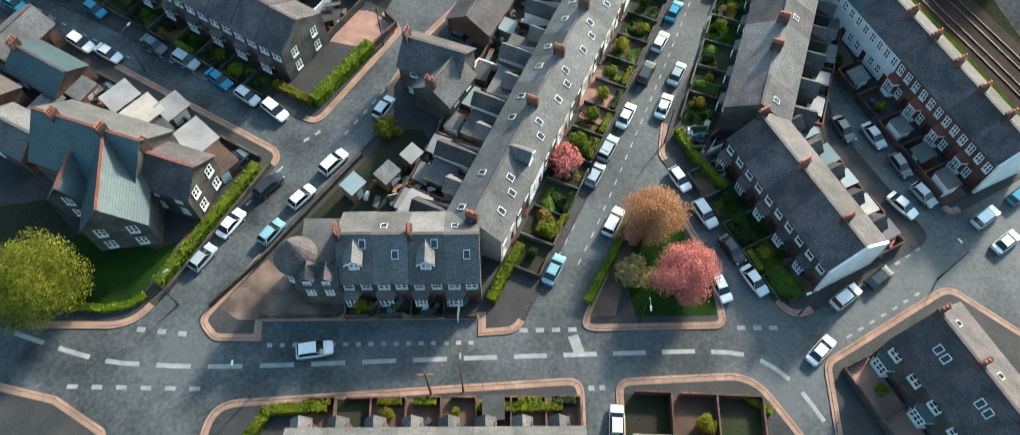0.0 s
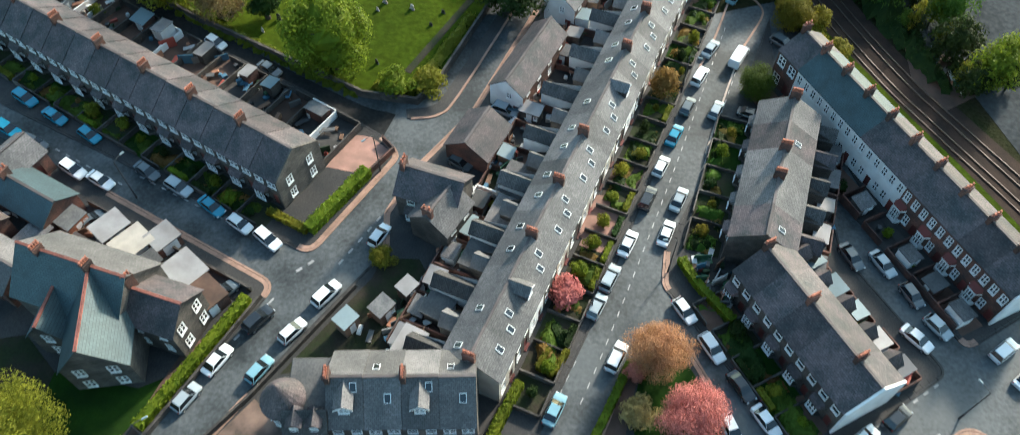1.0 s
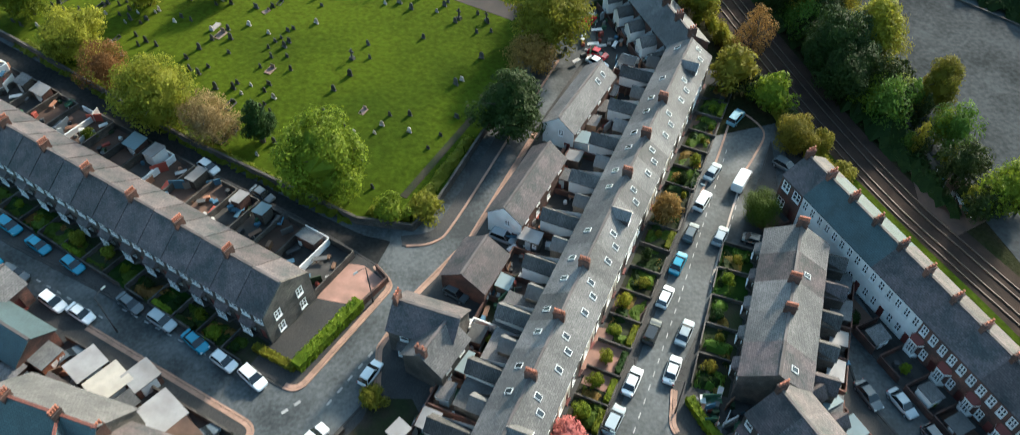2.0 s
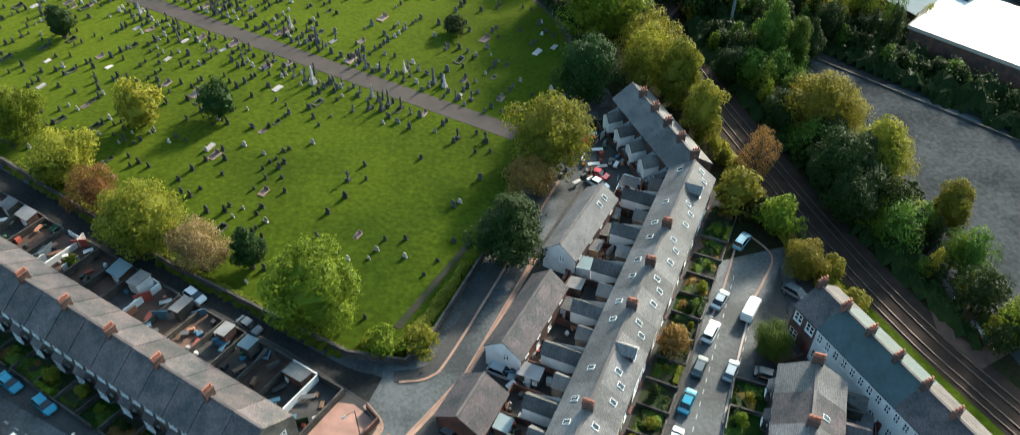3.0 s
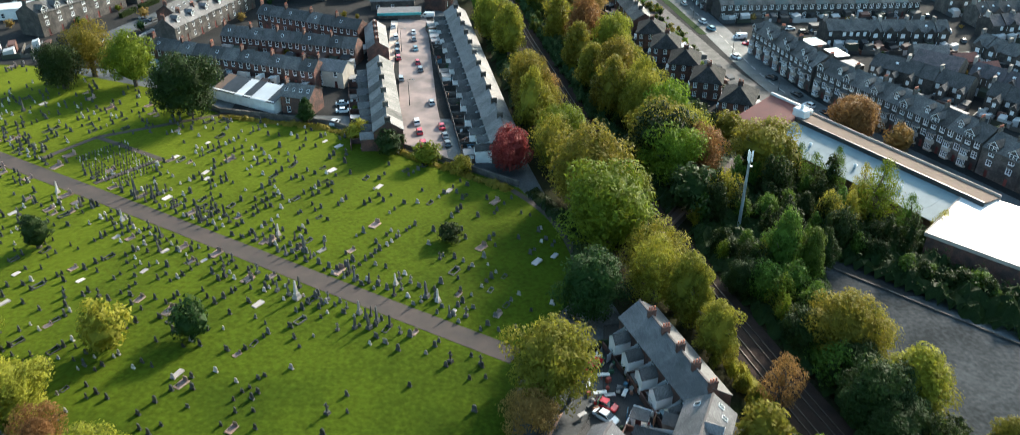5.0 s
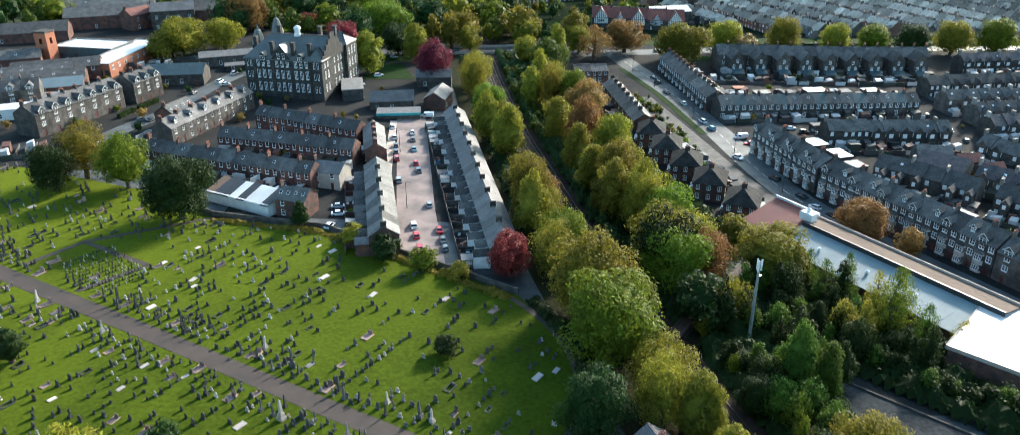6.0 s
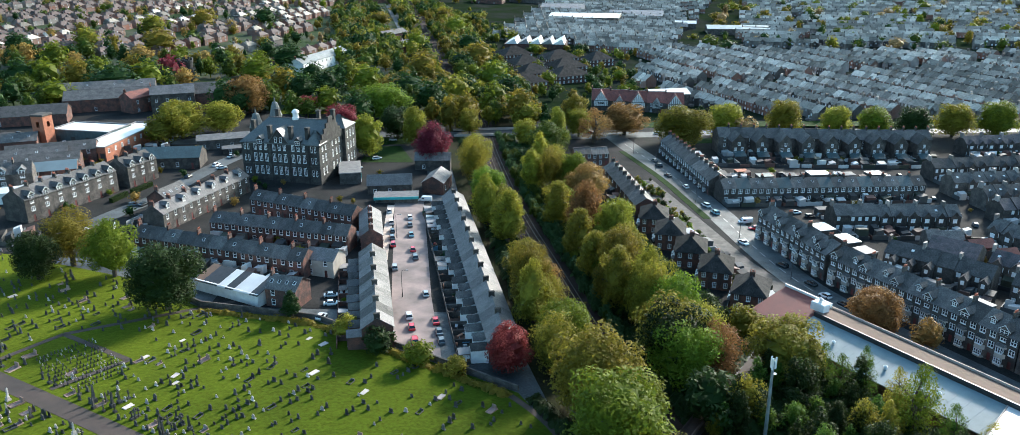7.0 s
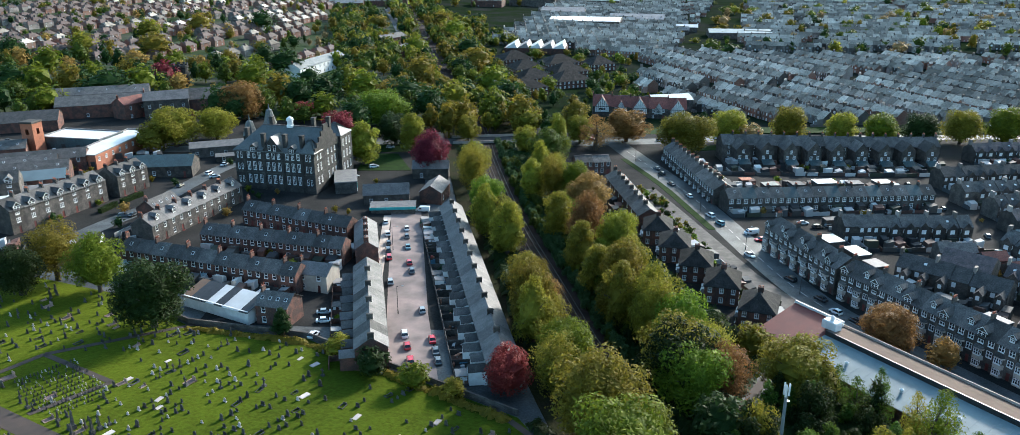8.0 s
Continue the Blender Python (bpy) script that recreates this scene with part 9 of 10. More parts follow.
STONES = {
    "rounded": (headstone(0.75, 1.15, 0.16, "round"), GRAVE, "headstone", "weathered dark round-topped headstone on mown grass"),
    "pointed": (headstone(0.8, 1.35, 0.18, "gothic"), GRAVE, "headstone", "weathered dark pointed headstone on mown grass"),
    "square": (headstone(0.85, 0.8, 0.14, "square"), GRAVE, "headstone", "low square dark headstone on mown grass"),
    "pale": (headstone(0.75, 0.85, 0.12, "round"), GRAVE_PALE, "headstone", "pale small headstone on mown grass"),
    "obelisk": (join(frustum(-0.45, 0.45, 0.45, -0.4, -0.4, 0.4, 0.4, 0.7), frustum(-0.22, 0.22, 0.22, 0.7, -0.13, 0.13, 0.13, 3.0), frustum(-0.13, 0.13, 0.13, 3.0, -0.01, 0.01, 0.01, 3.3)), GRAVE, "obelisk", "tall dark stone obelisk monument on a plinth"),
    "cross": (join(frustum(-0.5, 0.5, 0.4, -0.4, -0.35, 0.35, 0.3, 0.5), box(-0.12, 0.12, -0.1, 0.1, 0.5, 2.1), box(-0.45, 0.45, -0.09, 0.09, 1.4, 1.64)), GRAVE, "cross", "dark stone cross on a stepped base"),
    "obelisk_pale": (join(frustum(-0.55, 0.55, 0.55, -0.4, -0.5, 0.5, 0.5, 0.5), frustum(-0.4, 0.4, 0.4, 0.5, -0.36, 0.36, 0.36, 1.1), frustum(-0.24, 0.24, 0.24, 1.1, -0.14, 0.14, 0.14, 3.2), frustum(-0.14, 0.14, 0.14, 3.2, -0.01, 0.01, 0.01, 3.5)), GRAVE_PALE, "obelisk", "tall pale granite obelisk on a stepped plinth"),
    "cross_pale": (join(frustum(-0.6, 0.6, 0.5, -0.4, -0.45, 0.45, 0.35, 0.6), box(-0.13, 0.13, -0.1, 0.1, 0.6, 2.3), box(-0.5, 0.5, -0.09, 0.09, 1.5, 1.76)), GRAVE_PALE, "cross", "pale stone cross on a stepped base"),
    "plot": (join(box(-0.7, 0.7, -1.15, 1.15, -0.3, 0.1), box(-0.75, -0.6, -1.2, 1.2, -0.3, 0.2), box(0.6, 0.75, -1.2, 1.2, -0.3, 0.2), box(-0.6, 0.6, -1.2, -1.05, -0.3, 0.2), box(-0.5, 0.5, 0.9, 1.08, -0.3, 1.0, 0.06)), GRAVE_PINK, "grave", "kerbed grave of pinkish gravel with a low stone"),
    "ledger": (join(box(-0.6, 0.6, -1.1, 1.1, -0.3, 0.22, 0.05)), GRAVE_PALE, "grave slab", "pale flat grave slab with raised kerb"),
    "kerbed": (join(box(-0.65, -0.5, -1.1, 1.1, -0.3, 0.25), box(0.5, 0.65, -1.1, 1.1, -0.3, 0.25), box(-0.5, 0.5, -1.1, -0.95, -0.3, 0.25), box(-0.5, 0.5, 0.95, 1.1, -0.3, 0.6)), GRAVE, "grave kerb", "low stone kerb round a grave"),
}
STONE_MESH = {k: mesh_of(k, s, m) for k, (s, m, _, _) in STONES.items()}
CEM_POLY = [Vector(p[:2]) for p in CEM]


def inside(x, y, poly):
    hit = False
    for a, b in zip(poly, poly[1:] + poly[:1]):
        if (a.y > y) != (b.y > y) and x < (b.x - a.x) * (y - a.y) / (b.y - a.y) + a.x:
            hit = not hit
    return hit


rng = random.Random(21)
along, across = Vector((0.868, -0.497)), Vector((0.497, 0.868))
spots = []
for r in range(-63, 28):
    for k in range(-36, 53):
        p = Vector((-38, 171.2)) + along * (r * 2.5 + rng.uniform(-0.3, 0.3)) + across * (k * 1.75 + rng.uniform(-0.5, 0.5))
        d = abs((p - Vector((-38, 171.2))).dot(across))
        if d < 3.2 or p.x < -175 or p.x > 14:
            continue
        if not (inside(p.x, p.y, inset(CEM_POLY, 2.5)) or (p.x <= -148 and 180 < p.y < 300 and p.y > 236 - 0.45 * (p.x + 148) - 66)):
            continue
        near_path = math.exp(-((d - 4.5) / 5.0) ** 2)
        field = noise.noise(Vector((p.x * 0.035, p.y * 0.035, 3.0)))
        row = 0.5 + 0.5 * noise.noise(Vector((r * 0.73, 5.5, 1.0)))
        run = noise.noise(Vector((r * 1.31, k * 0.13, 8.0)))
        left = min(1.0, max(0.0, (-p.x - 5) / 70))
        chance = 0.04 + 0.5 * near_path + 0.3 * max(0, field) + 0.2 * row * row + 0.16 * left + (0.55 if run > 0.22 else 0.0)
        if p.y < 150 and p.x > -40:
            chance *= 0.45
        if abs((p.x + 16) * 0.877 - (p.y - 99) * 0.48) < 2.2 and p.y < 120:
            chance = 0
        if 200 < p.y < 236 and -112 < p.x < -86:
            chance = 0
        if rng.random() > chance:
            continue
        big = near_path > 0.4 or (field > 0.2 and row > 0.6)
        kinds = ["rounded"] * 4 + ["pointed"] * 3 + ["square"] * 3 + ["pale"] * 3 + ["kerbed", "kerbed"] * (rng.random() < 0.4) + ["ledger"] * (rng.random() < 0.3) + ["plot"] * (rng.random() < 0.5) + (["obelisk"] * 2 + ["cross"] * 2 if big else ["cross"] * (rng.random() < 0.3))
        spots.append((p.x, p.y, rng.choice(kinds), rng.uniform(-9, 9) - 30, rng.uniform(0.65, 1.15)))
# tall monuments and family plots on both sides of the broad path
for side in (-1, 1):
    for i in range(62):
        s0 = -110 + i * 2.5 + rng.uniform(-0.7, 0.7)
        for d0, odds in ((4.3, 0.42), (6.6, 0.34), (9.2, 0.2)):
            p = Vector((-38, 171.2)) + along * s0 + across * side * (d0 + rng.uniform(-0.6, 0.6))
            if rng.random() < odds * (1.0 if s0 < 20 else 0.6) and p.x < 0:
                kind = rng.choice(["obelisk", "obelisk_pale", "cross", "pointed", "pale", "pointed", "plot", "plot", "obelisk", "rounded", "cross"])
                spots.append((p.x, p.y, kind, rng.uniform(-9, 9) - 30, rng.uniform(0.7, 1.3)))
# the neat plot of small stones in rows
for i in range(12):
    for j in range(17):
        p = Vector((-107.5, 220.5)).lerp(Vector((-98, 211.5)), i / 7.2) + Vector((0.86, 0.5)) * 0 + (Vector((-88, 222)) - Vector((-98, 211.5))).normalized() * 0 + (Vector((-106, 232)) - Vector((-114, 221))).normalized() * (j * 0.82)
        if rng.random() < 0.8:
            spots.append((p.x + 1.0, p.y + 0.5, rng.choice(["square", "rounded", "pale", "rounded"]), -40 + rng.uniform(-5, 5), 0.6))
spots.sort(key=lambda s: math.hypot(s[0] + 22, s[1] - 172))
rest = {"gravestone": [], "pale_gravestone": [], "pink_grave_gravel": []}
for i, (x, y, kind, turn, size) in enumerate(spots):
    shape, mt, cat, lab = STONES[kind]
    m = on_ground(x, y, turn, 0.12, size) @ pose(0, 0, 0, rng.uniform(-4, 4), rng.uniform(-4, 4), 0)
    if i < 200:
        ob = tagged(new(cat.replace(" ", "_"), STONE_MESH[kind]), lab, cat, "graves of the cemetery")
        ob.matrix_basis = m
    else:
        rest[mt.name].append(([tuple(m @ Vector(v)) for v in shape[0]], shape[1]))
for nm, mt, lab in (("gravestone", GRAVE, "hundreds of dark weathered gravestones across the grass"), ("pale_gravestone", GRAVE_PALE, "pale slabs and headstones scattered across the grass"), ("pink_grave_gravel", GRAVE_PINK, "kerbed graves of pinkish gravel across the grass")):
    tagged(part("graves", join(*rest[nm]), mt), lab, "graves", kind="stuff")

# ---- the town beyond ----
# Distance haze is put into these slates as a paler base colour.
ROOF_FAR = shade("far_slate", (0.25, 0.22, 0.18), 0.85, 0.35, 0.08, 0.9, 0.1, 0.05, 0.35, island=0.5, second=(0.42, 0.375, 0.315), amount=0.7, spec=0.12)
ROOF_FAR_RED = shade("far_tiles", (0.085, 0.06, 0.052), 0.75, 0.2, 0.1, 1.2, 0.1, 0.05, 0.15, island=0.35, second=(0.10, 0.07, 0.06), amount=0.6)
# Far stone walls carry the haze too, as added paleness.
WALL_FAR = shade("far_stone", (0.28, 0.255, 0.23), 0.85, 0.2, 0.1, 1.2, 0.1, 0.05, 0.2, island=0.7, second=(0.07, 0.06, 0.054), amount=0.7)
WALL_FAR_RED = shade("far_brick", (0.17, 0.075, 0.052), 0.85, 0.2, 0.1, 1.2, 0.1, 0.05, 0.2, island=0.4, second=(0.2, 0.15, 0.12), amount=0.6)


def far_row(p0, p1, w, d, eave, rise, wall, roof, label, seed, gap=0.0, gables=0.0, floors=2, split=False, wings=False):
    """A row of plain distant houses: walls, roofs, chimneys and windows, each kind joined."""
    rng = random.Random(seed)
    a, b = Vector(p0), Vector(p1)
    n = max(1, int((b - a).length / (w + gap)))
    u = (b - a).normalized()
    turn = math.degrees(math.atan2(u.y, u.x))
    ws, rs, cs, wn = [], [], [], []
    c0 = a.lerp(b, 0.5)
    root = thing("terrace_row" if not gap else "house_row", label, "houses", "rows of the town beyond", m=on_ground(c0.x, c0.y, turn))
    z0 = g(c0.x, c0.y)
    for i in range(n):
        q = a + u * (w + gap) * (i + 0.5)
        x, z = (q - c0).dot(u), g(q.x, q.y) - z0
        e, dy = eave + rng.uniform(-0.25, 0.25) * (1 if split or gap else 0.3), rng.uniform(-0.2, 0.2) * (1 if split or gap else 0.3)
        h = w / 2 - 0.02
        ws.append(([(x - h, -d / 2 + dy, z - 2), (x + h, -d / 2 + dy, z - 2), (x + h, d / 2 + dy, z - 2), (x - h, d / 2 + dy, z - 2), (x - h, -d / 2 + dy, z + e), (x + h, -d / 2 + dy, z + e), (x + h, d / 2 + dy, z + e), (x - h, d / 2 + dy, z + e), (x - h, dy, z + e + rise), (x + h, dy, z + e + rise)],
                   [(0, 1, 5, 4), (2, 3, 7, 6), (1, 2, 6, 9, 5), (3, 0, 4, 8, 7)]))
        o = 0.3
        k = rise / (d / 2)
        if gap:
            hx = h + 0.3
            hi = min(h * 0.7, d / 2)
            rs.append(([(x - hx, -d / 2 - o + dy, z + e - o * k), (x + hx, -d / 2 - o + dy, z + e - o * k), (x + hx, d / 2 + o + dy, z + e - o * k), (x - hx, d / 2 + o + dy, z + e - o * k), (x - hx + hi, dy, z + e + rise + 0.1), (x + hx - hi, dy, z + e + rise + 0.1)],
                       [(0, 1, 5, 4), (2, 3, 4, 5), (3, 0, 4), (1, 2, 5), (3, 2, 1, 0)]))
        else:
            rs.append(([(x - h, -d / 2 - o + dy, z + e - o * k), (x + h, -d / 2 - o + dy, z + e - o * k), (x + h, dy, z + e + rise + 0.1), (x - h, dy, z + e + rise + 0.1), (x + h, d / 2 + o + dy, z + e - o * k), (x - h, d / 2 + o + dy, z + e - o * k)],
                       [(0, 1, 2, 3), (3, 2, 4, 5)]))
        if rng.random() < gables:
            gw = w * 0.32
            rs.append(([(x - gw, -d / 2 - 0.8, z + e - 0.4), (x + gw, -d / 2 - 0.8, z + e - 0.4), (x, -d / 2 - 0.8, z + e + 1.7), (x, 0, z + e + 1.7), (x - gw, -d / 2 + 1.6, z + e - 0.4), (x + gw, -d / 2 + 1.6, z + e - 0.4)], [(0, 2, 3, 4), (2, 1, 5, 3)]))
            ws.append(([(x - gw, -d / 2 - 0.6, z - 1), (x + gw, -d / 2 - 0.6, z - 1), (x + gw, -d / 2 - 0.6, z + e - 0.3), (x, -d / 2 - 0.6, z + e + 1.6), (x - gw, -d / 2 - 0.6, z + e - 0.3), (x - gw, -d / 2, z - 1), (x + gw, -d / 2, z - 1), (x + gw, -d / 2, z + e - 0.3), (x - gw, -d / 2, z + e - 0.3)],
                       [(0, 1, 2, 3, 4), (1, 6, 7, 2), (5, 0, 4, 8)]))
            for zz in (z + 1.0, z + 3.9):
                wn.append(([(x - 0.8, -d / 2 - 0.68, zz), (x + 0.8, -d / 2 - 0.68, zz), (x + 0.8, -d / 2 - 0.68, zz + 1.5), (x - 0.8, -d / 2 - 0.68, zz + 1.5), (x - 0.8, -d / 2 - 0.58, zz + 1.5), (x + 0.8, -d / 2 - 0.58, zz + 1.5)], [(0, 1, 2, 3), (3, 2, 5, 4)]))
        if rng.random() < (0.35 if split else 0.12) and not gap:
            # a rooflight on the slope
            u0, zl = x + rng.uniform(-1, 1), z + e + rise * 0.5 + 0.16
            wn.append(([(u0 - 0.45, -d * 0.29 + dy, zl - rise * 0.08), (u0 + 0.45, -d * 0.29 + dy, zl - rise * 0.08), (u0 + 0.45, -d * 0.21 + dy, zl + rise * 0.08), (u0 - 0.45, -d * 0.21 + dy, zl + rise * 0.08)], [(0, 1, 2, 3)]))
        if i % 2 == 0 or gap:
            cs.append(moved(box(-0.4, 0.4, -0.95, 0.95, e + rise - 0.8, e + rise + rng.uniform(1.2, 1.8)), x - (h if not gap else 0), dy, z))
        if wings and rng.random() < 0.85:
            # a gabled rear wing, narrower and lower than the house
            xa, xb, yb, ez = x + w * 0.02, x + w * 0.44, -d / 2 - rng.uniform(3.0, 4.6), z + e - rng.uniform(0.2, 1.4)
            xm = (xa + xb) / 2
            ws.append(([(xa, yb, z - 2), (xb, yb, z - 2), (xb, yb, ez), (xm, yb, ez + 1.2), (xa, yb, ez), (xa, -d / 2, z - 2), (xb, -d / 2, z - 2), (xb, -d / 2, ez), (xa, -d / 2, ez)], [(0, 1, 2, 3, 4), (1, 6, 7, 2), (5, 0, 4, 8)]))
            rs.append(([(xa - 0.2, yb - 0.2, ez - 0.15), (xm, yb - 0.2, ez + 1.3), (xb + 0.2, yb - 0.2, ez - 0.15), (xb + 0.2, -d / 2 + 1, ez - 0.15), (xm, -d / 2 + 1, ez + 1.3), (xa - 0.2, -d / 2 + 1, ez - 0.15)], [(0, 1, 4, 5), (1, 2, 3, 4)]))
            wn.append(([(xm - 0.5, yb - 0.05, ez - 1.7), (xm + 0.5, yb - 0.05, ez - 1.7), (xm + 0.5, yb - 0.05, ez - 0.4), (xm - 0.5, yb - 0.05, ez - 0.4)], [(0, 1, 2, 3)]))
            if rng.random() < 0.6:
                # a yard wall or low outhouse behind the wing
                cs.append(box(xa - 0.2, xb + 0.3, yb - rng.uniform(2.0, 3.0), yb - 0.3, z - 2, z + rng.uniform(1.6, 2.6)))
        for fl in range(floors):
            for sx in (-0.25, 0.25):
                for sy in (-1, 1) if split else (-1,):
                    if rng.random() < 0.85:
                        yy = sy * (d / 2 + 0.04) + dy - (0.6 if gables and sy < 0 and sx * 0 else 0)
                        xa, xb, za, zb = x + sx * w - 0.6, x + sx * w + 0.6, z + fl * eave / floors + 1.0, z + fl * eave / floors + 2.5
                        quad = [(0, 1, 2, 3), (3, 2, 5, 4)] if sy < 0 else [(3, 2, 1, 0), (4, 5, 2, 3)]
                        wn.append(([(xa, yy, za), (xb, yy, za), (xb, yy, zb), (xa, yy, zb), (xa, yy - sy * 0.1, zb), (xb, yy - sy * 0.1, zb)], quad))
    if split:
        for nm, sh, mt in (("row_wall", ws, wall), ("row_roof", rs, roof), ("row_chimney", cs, WALL_FAR), ("row_window", wn, WHITE)):
            tagged(part(nm, join(*sh), mt, root), kind="stuff")
        return root
    # a far row is one joined mesh
    groups = [join(*sh) if sh else ([], []) for sh in (ws, rs, cs, wn)]
    both = join(*groups)
    me = mesh_of("terrace_row", (both[0], both[1], [k for k, gr in enumerate(groups) for _ in gr[1]]), wall, roof, WALL_FAR, WHITE_DULL)
    ob = tagged(new(root.name.split(".")[0], me), label, "houses", kind="stuff")
    ob.matrix_basis = root.matrix_basis
    bpy.data.objects.remove(root)
    return ob


WHITE_DULL = shade("far_windows", (0.55, 0.55, 0.54), 0.7, 0.1, 0.3, 2.0, 0, 0.01, 0.1, island=0.75, second=(0.25, 0.26, 0.27), amount=0.6)

# rows behind the gabled terrace and round it
seed = 100
for a, b, dd, gb in (((119, 334.5), (170, 337), 8.5, 0.6), ((124, 297.6), (149, 273.4), 9, 0.0), ((150, 272.4), (176, 247), 9, 0.0), ((153, 290), (181, 262), 8.5, 0.85), ((172, 322), (202, 264), 8.5, 0.85), ((196, 326), (228, 272), 8.5, 0.85), ((222, 332), (254, 280), 8.5, 0.85),
                     ((186, 346), (262, 358), 9, 0.7), ((189, 363), (262, 374), 9, 0.7), ((185, 380), (260, 392), 8.5, 0.7), ((188, 403), (270, 416), 9, 0.7), ((225, 446), (330, 458), 9, 0.85), ((245, 335), (280, 285), 8.5, 0.85), ((278, 350), (312, 300), 8.5, 0.85), ((305, 375), (345, 310), 8.5, 0.85), ((280, 405), (380, 424), 9, 0.85)):
    seed += 1
    far_row(a, b, 5.2, dd, 6.4, 2.9, STONE, SLATE_NORTH if seed % 4 else SLATE_DARK, "row of dark stone terraced houses with slate roofs", seed, gables=gb, split=True, wings=gb < 0.5)
# works with low sheds between the rows, and the flat-roofed extensions behind the gabled terrace
for x, y, tn, w, d, e, rs, rf, lab in ((147, 300, -42, 15, 13, 5.0, 3.6, SLATE_DARK, "broad dark works shed with white verges"), (159, 308, 8, 9, 6, 4.4, 2.0, TILE_RED, "small works shed with a red tiled roof"), (163, 300, 8, 8, 6, 4.2, 2.0, TILE_RED, "small works shed with a red tiled roof"), (150, 314, -10, 12, 8, 4.8, 2.2, SLATE_NORTH, "works shed with a dark slate roof")):
    ws = house(w, d, e, rs, STONE, rf, lab, "works sheds between the rows", name="works_shed", fronts=2, backs=0, floors=1, gutter=False, door=False, chimney=False)
    ws.matrix_basis = on_ground(x, y, tn)
for x, y, tn, w, d, h, rf in ((112.5, 324, -76, 7, 6, 3.6, SHEET_WHITE), (117, 313, -76, 8, 5, 3.4, SHEET_WHITE), (118.5, 302, -72, 6, 5, 3.4, SHEET_PALE), (121, 289, -66, 6, 5, 3.2, SHEET_WHITE), (127, 276, -64, 6, 5, 3.2, FELT), (134, 262, -64, 7, 5, 3.3, SHEET_PALE), (122, 349, 8, 5, 3.4, 2.6, FELT), (133, 351, 8, 5, 3.4, 2.6, SHEET_PALE), (146, 352, 8, 6, 3.6, 2.6, FELT), (158, 354, 8, 5, 3.4, 2.6, SHEET_WHITE),
                              (112, 391, 6, 6, 5, 3.2, SLATE_TEAL), (124, 393, 6, 5, 5, 3.2, FELT), (137, 396, 6, 9, 6, 3.6, SHEET_WHITE), (150, 397, 6, 6, 5, 3.2, FELT), (163, 399, 6, 7, 6, 3.4, SLATE_TEAL), (104, 398, 6, 5, 4, 3.0, BRICK_ORANGE)):
    ex = thing("extension", "low flat-roofed extension in a back yard", "outbuilding", "flat-roofed extensions", m=on_ground(x, y, tn))
    part("wall", box(-w / 2, w / 2, -d / 2, d / 2, -2, h), STONE, ex)
    part("roof", box(-w / 2 - 0.15, w / 2 + 0.15, -d / 2 - 0.15, d / 2 + 0.15, h + 0.004, h + 0.22), rf, ex)
# terraces to the north-east: long rows running away from the camera, then rows across, then a leafy edge
def far_grid(start, angle, ks, spacing, runs, length, allow, house_w=5.2):
    """Rows of far houses at one angle; allow(x, y) says where they may stand."""
    global seed
    u = Vector((math.cos(radians(angle)), math.sin(radians(angle))))
    nr = Vector((-u.y, u.x))
    for k in ks:
        for r in range(runs):
            a = Vector(start) + nr * (k * spacing) + u * (r * (length + 8) + (k % 3) * 7)
            cells = [a + u * (house_w * 2 * i) for i in range(int(length / (house_w * 2)) + 1)]
            good = [q for q in cells if allow(q.x, q.y)]
            if len(good) < 2:
                continue
            seed += 1
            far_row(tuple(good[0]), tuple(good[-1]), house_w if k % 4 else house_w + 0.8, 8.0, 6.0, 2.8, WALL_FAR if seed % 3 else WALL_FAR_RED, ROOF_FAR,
                    "distant row of dark terraced houses, haze put into roof colour", seed, gables=0.5 if k % 2 else 0.0, floors=2 if a.y < 820 else 1, wings=k % 2 == 0)


def east_of_line(x, y):
    return x - (10 - 0.165 * (y - 400))


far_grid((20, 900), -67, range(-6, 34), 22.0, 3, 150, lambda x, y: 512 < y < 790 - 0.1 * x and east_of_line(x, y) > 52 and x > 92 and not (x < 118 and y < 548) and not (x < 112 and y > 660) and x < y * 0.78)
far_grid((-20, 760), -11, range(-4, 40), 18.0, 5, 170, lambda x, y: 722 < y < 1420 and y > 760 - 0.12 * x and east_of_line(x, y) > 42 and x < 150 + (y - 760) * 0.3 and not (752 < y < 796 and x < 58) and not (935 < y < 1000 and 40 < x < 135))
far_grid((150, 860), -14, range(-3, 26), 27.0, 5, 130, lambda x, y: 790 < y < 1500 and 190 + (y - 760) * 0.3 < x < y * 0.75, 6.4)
# semi-detached streets to the north-west
u, nr = Vector((math.cos(radians(70)), math.sin(radians(70)))), Vector((-math.sin(radians(70)), math.cos(radians(70))))
for k in range(22):
    for r in range(7):
        a = Vector((-150, 600)) + nr * (k * 27) + u * (r * 118 + (k % 2) * 30 - 110)
        b = a + u * 102
        if min(a.y, b.y) < 640 + 0.12 * (-150 - a.x) or max(a.y, b.y) > 1500 or b.x > -0.165 * (b.y - 400) - 62 or a.x < -0.75 * a.y - 60:
            continue
        seed += 1
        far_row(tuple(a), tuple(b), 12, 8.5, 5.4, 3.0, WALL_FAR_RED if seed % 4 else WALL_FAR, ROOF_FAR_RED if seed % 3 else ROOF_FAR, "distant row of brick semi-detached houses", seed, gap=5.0)
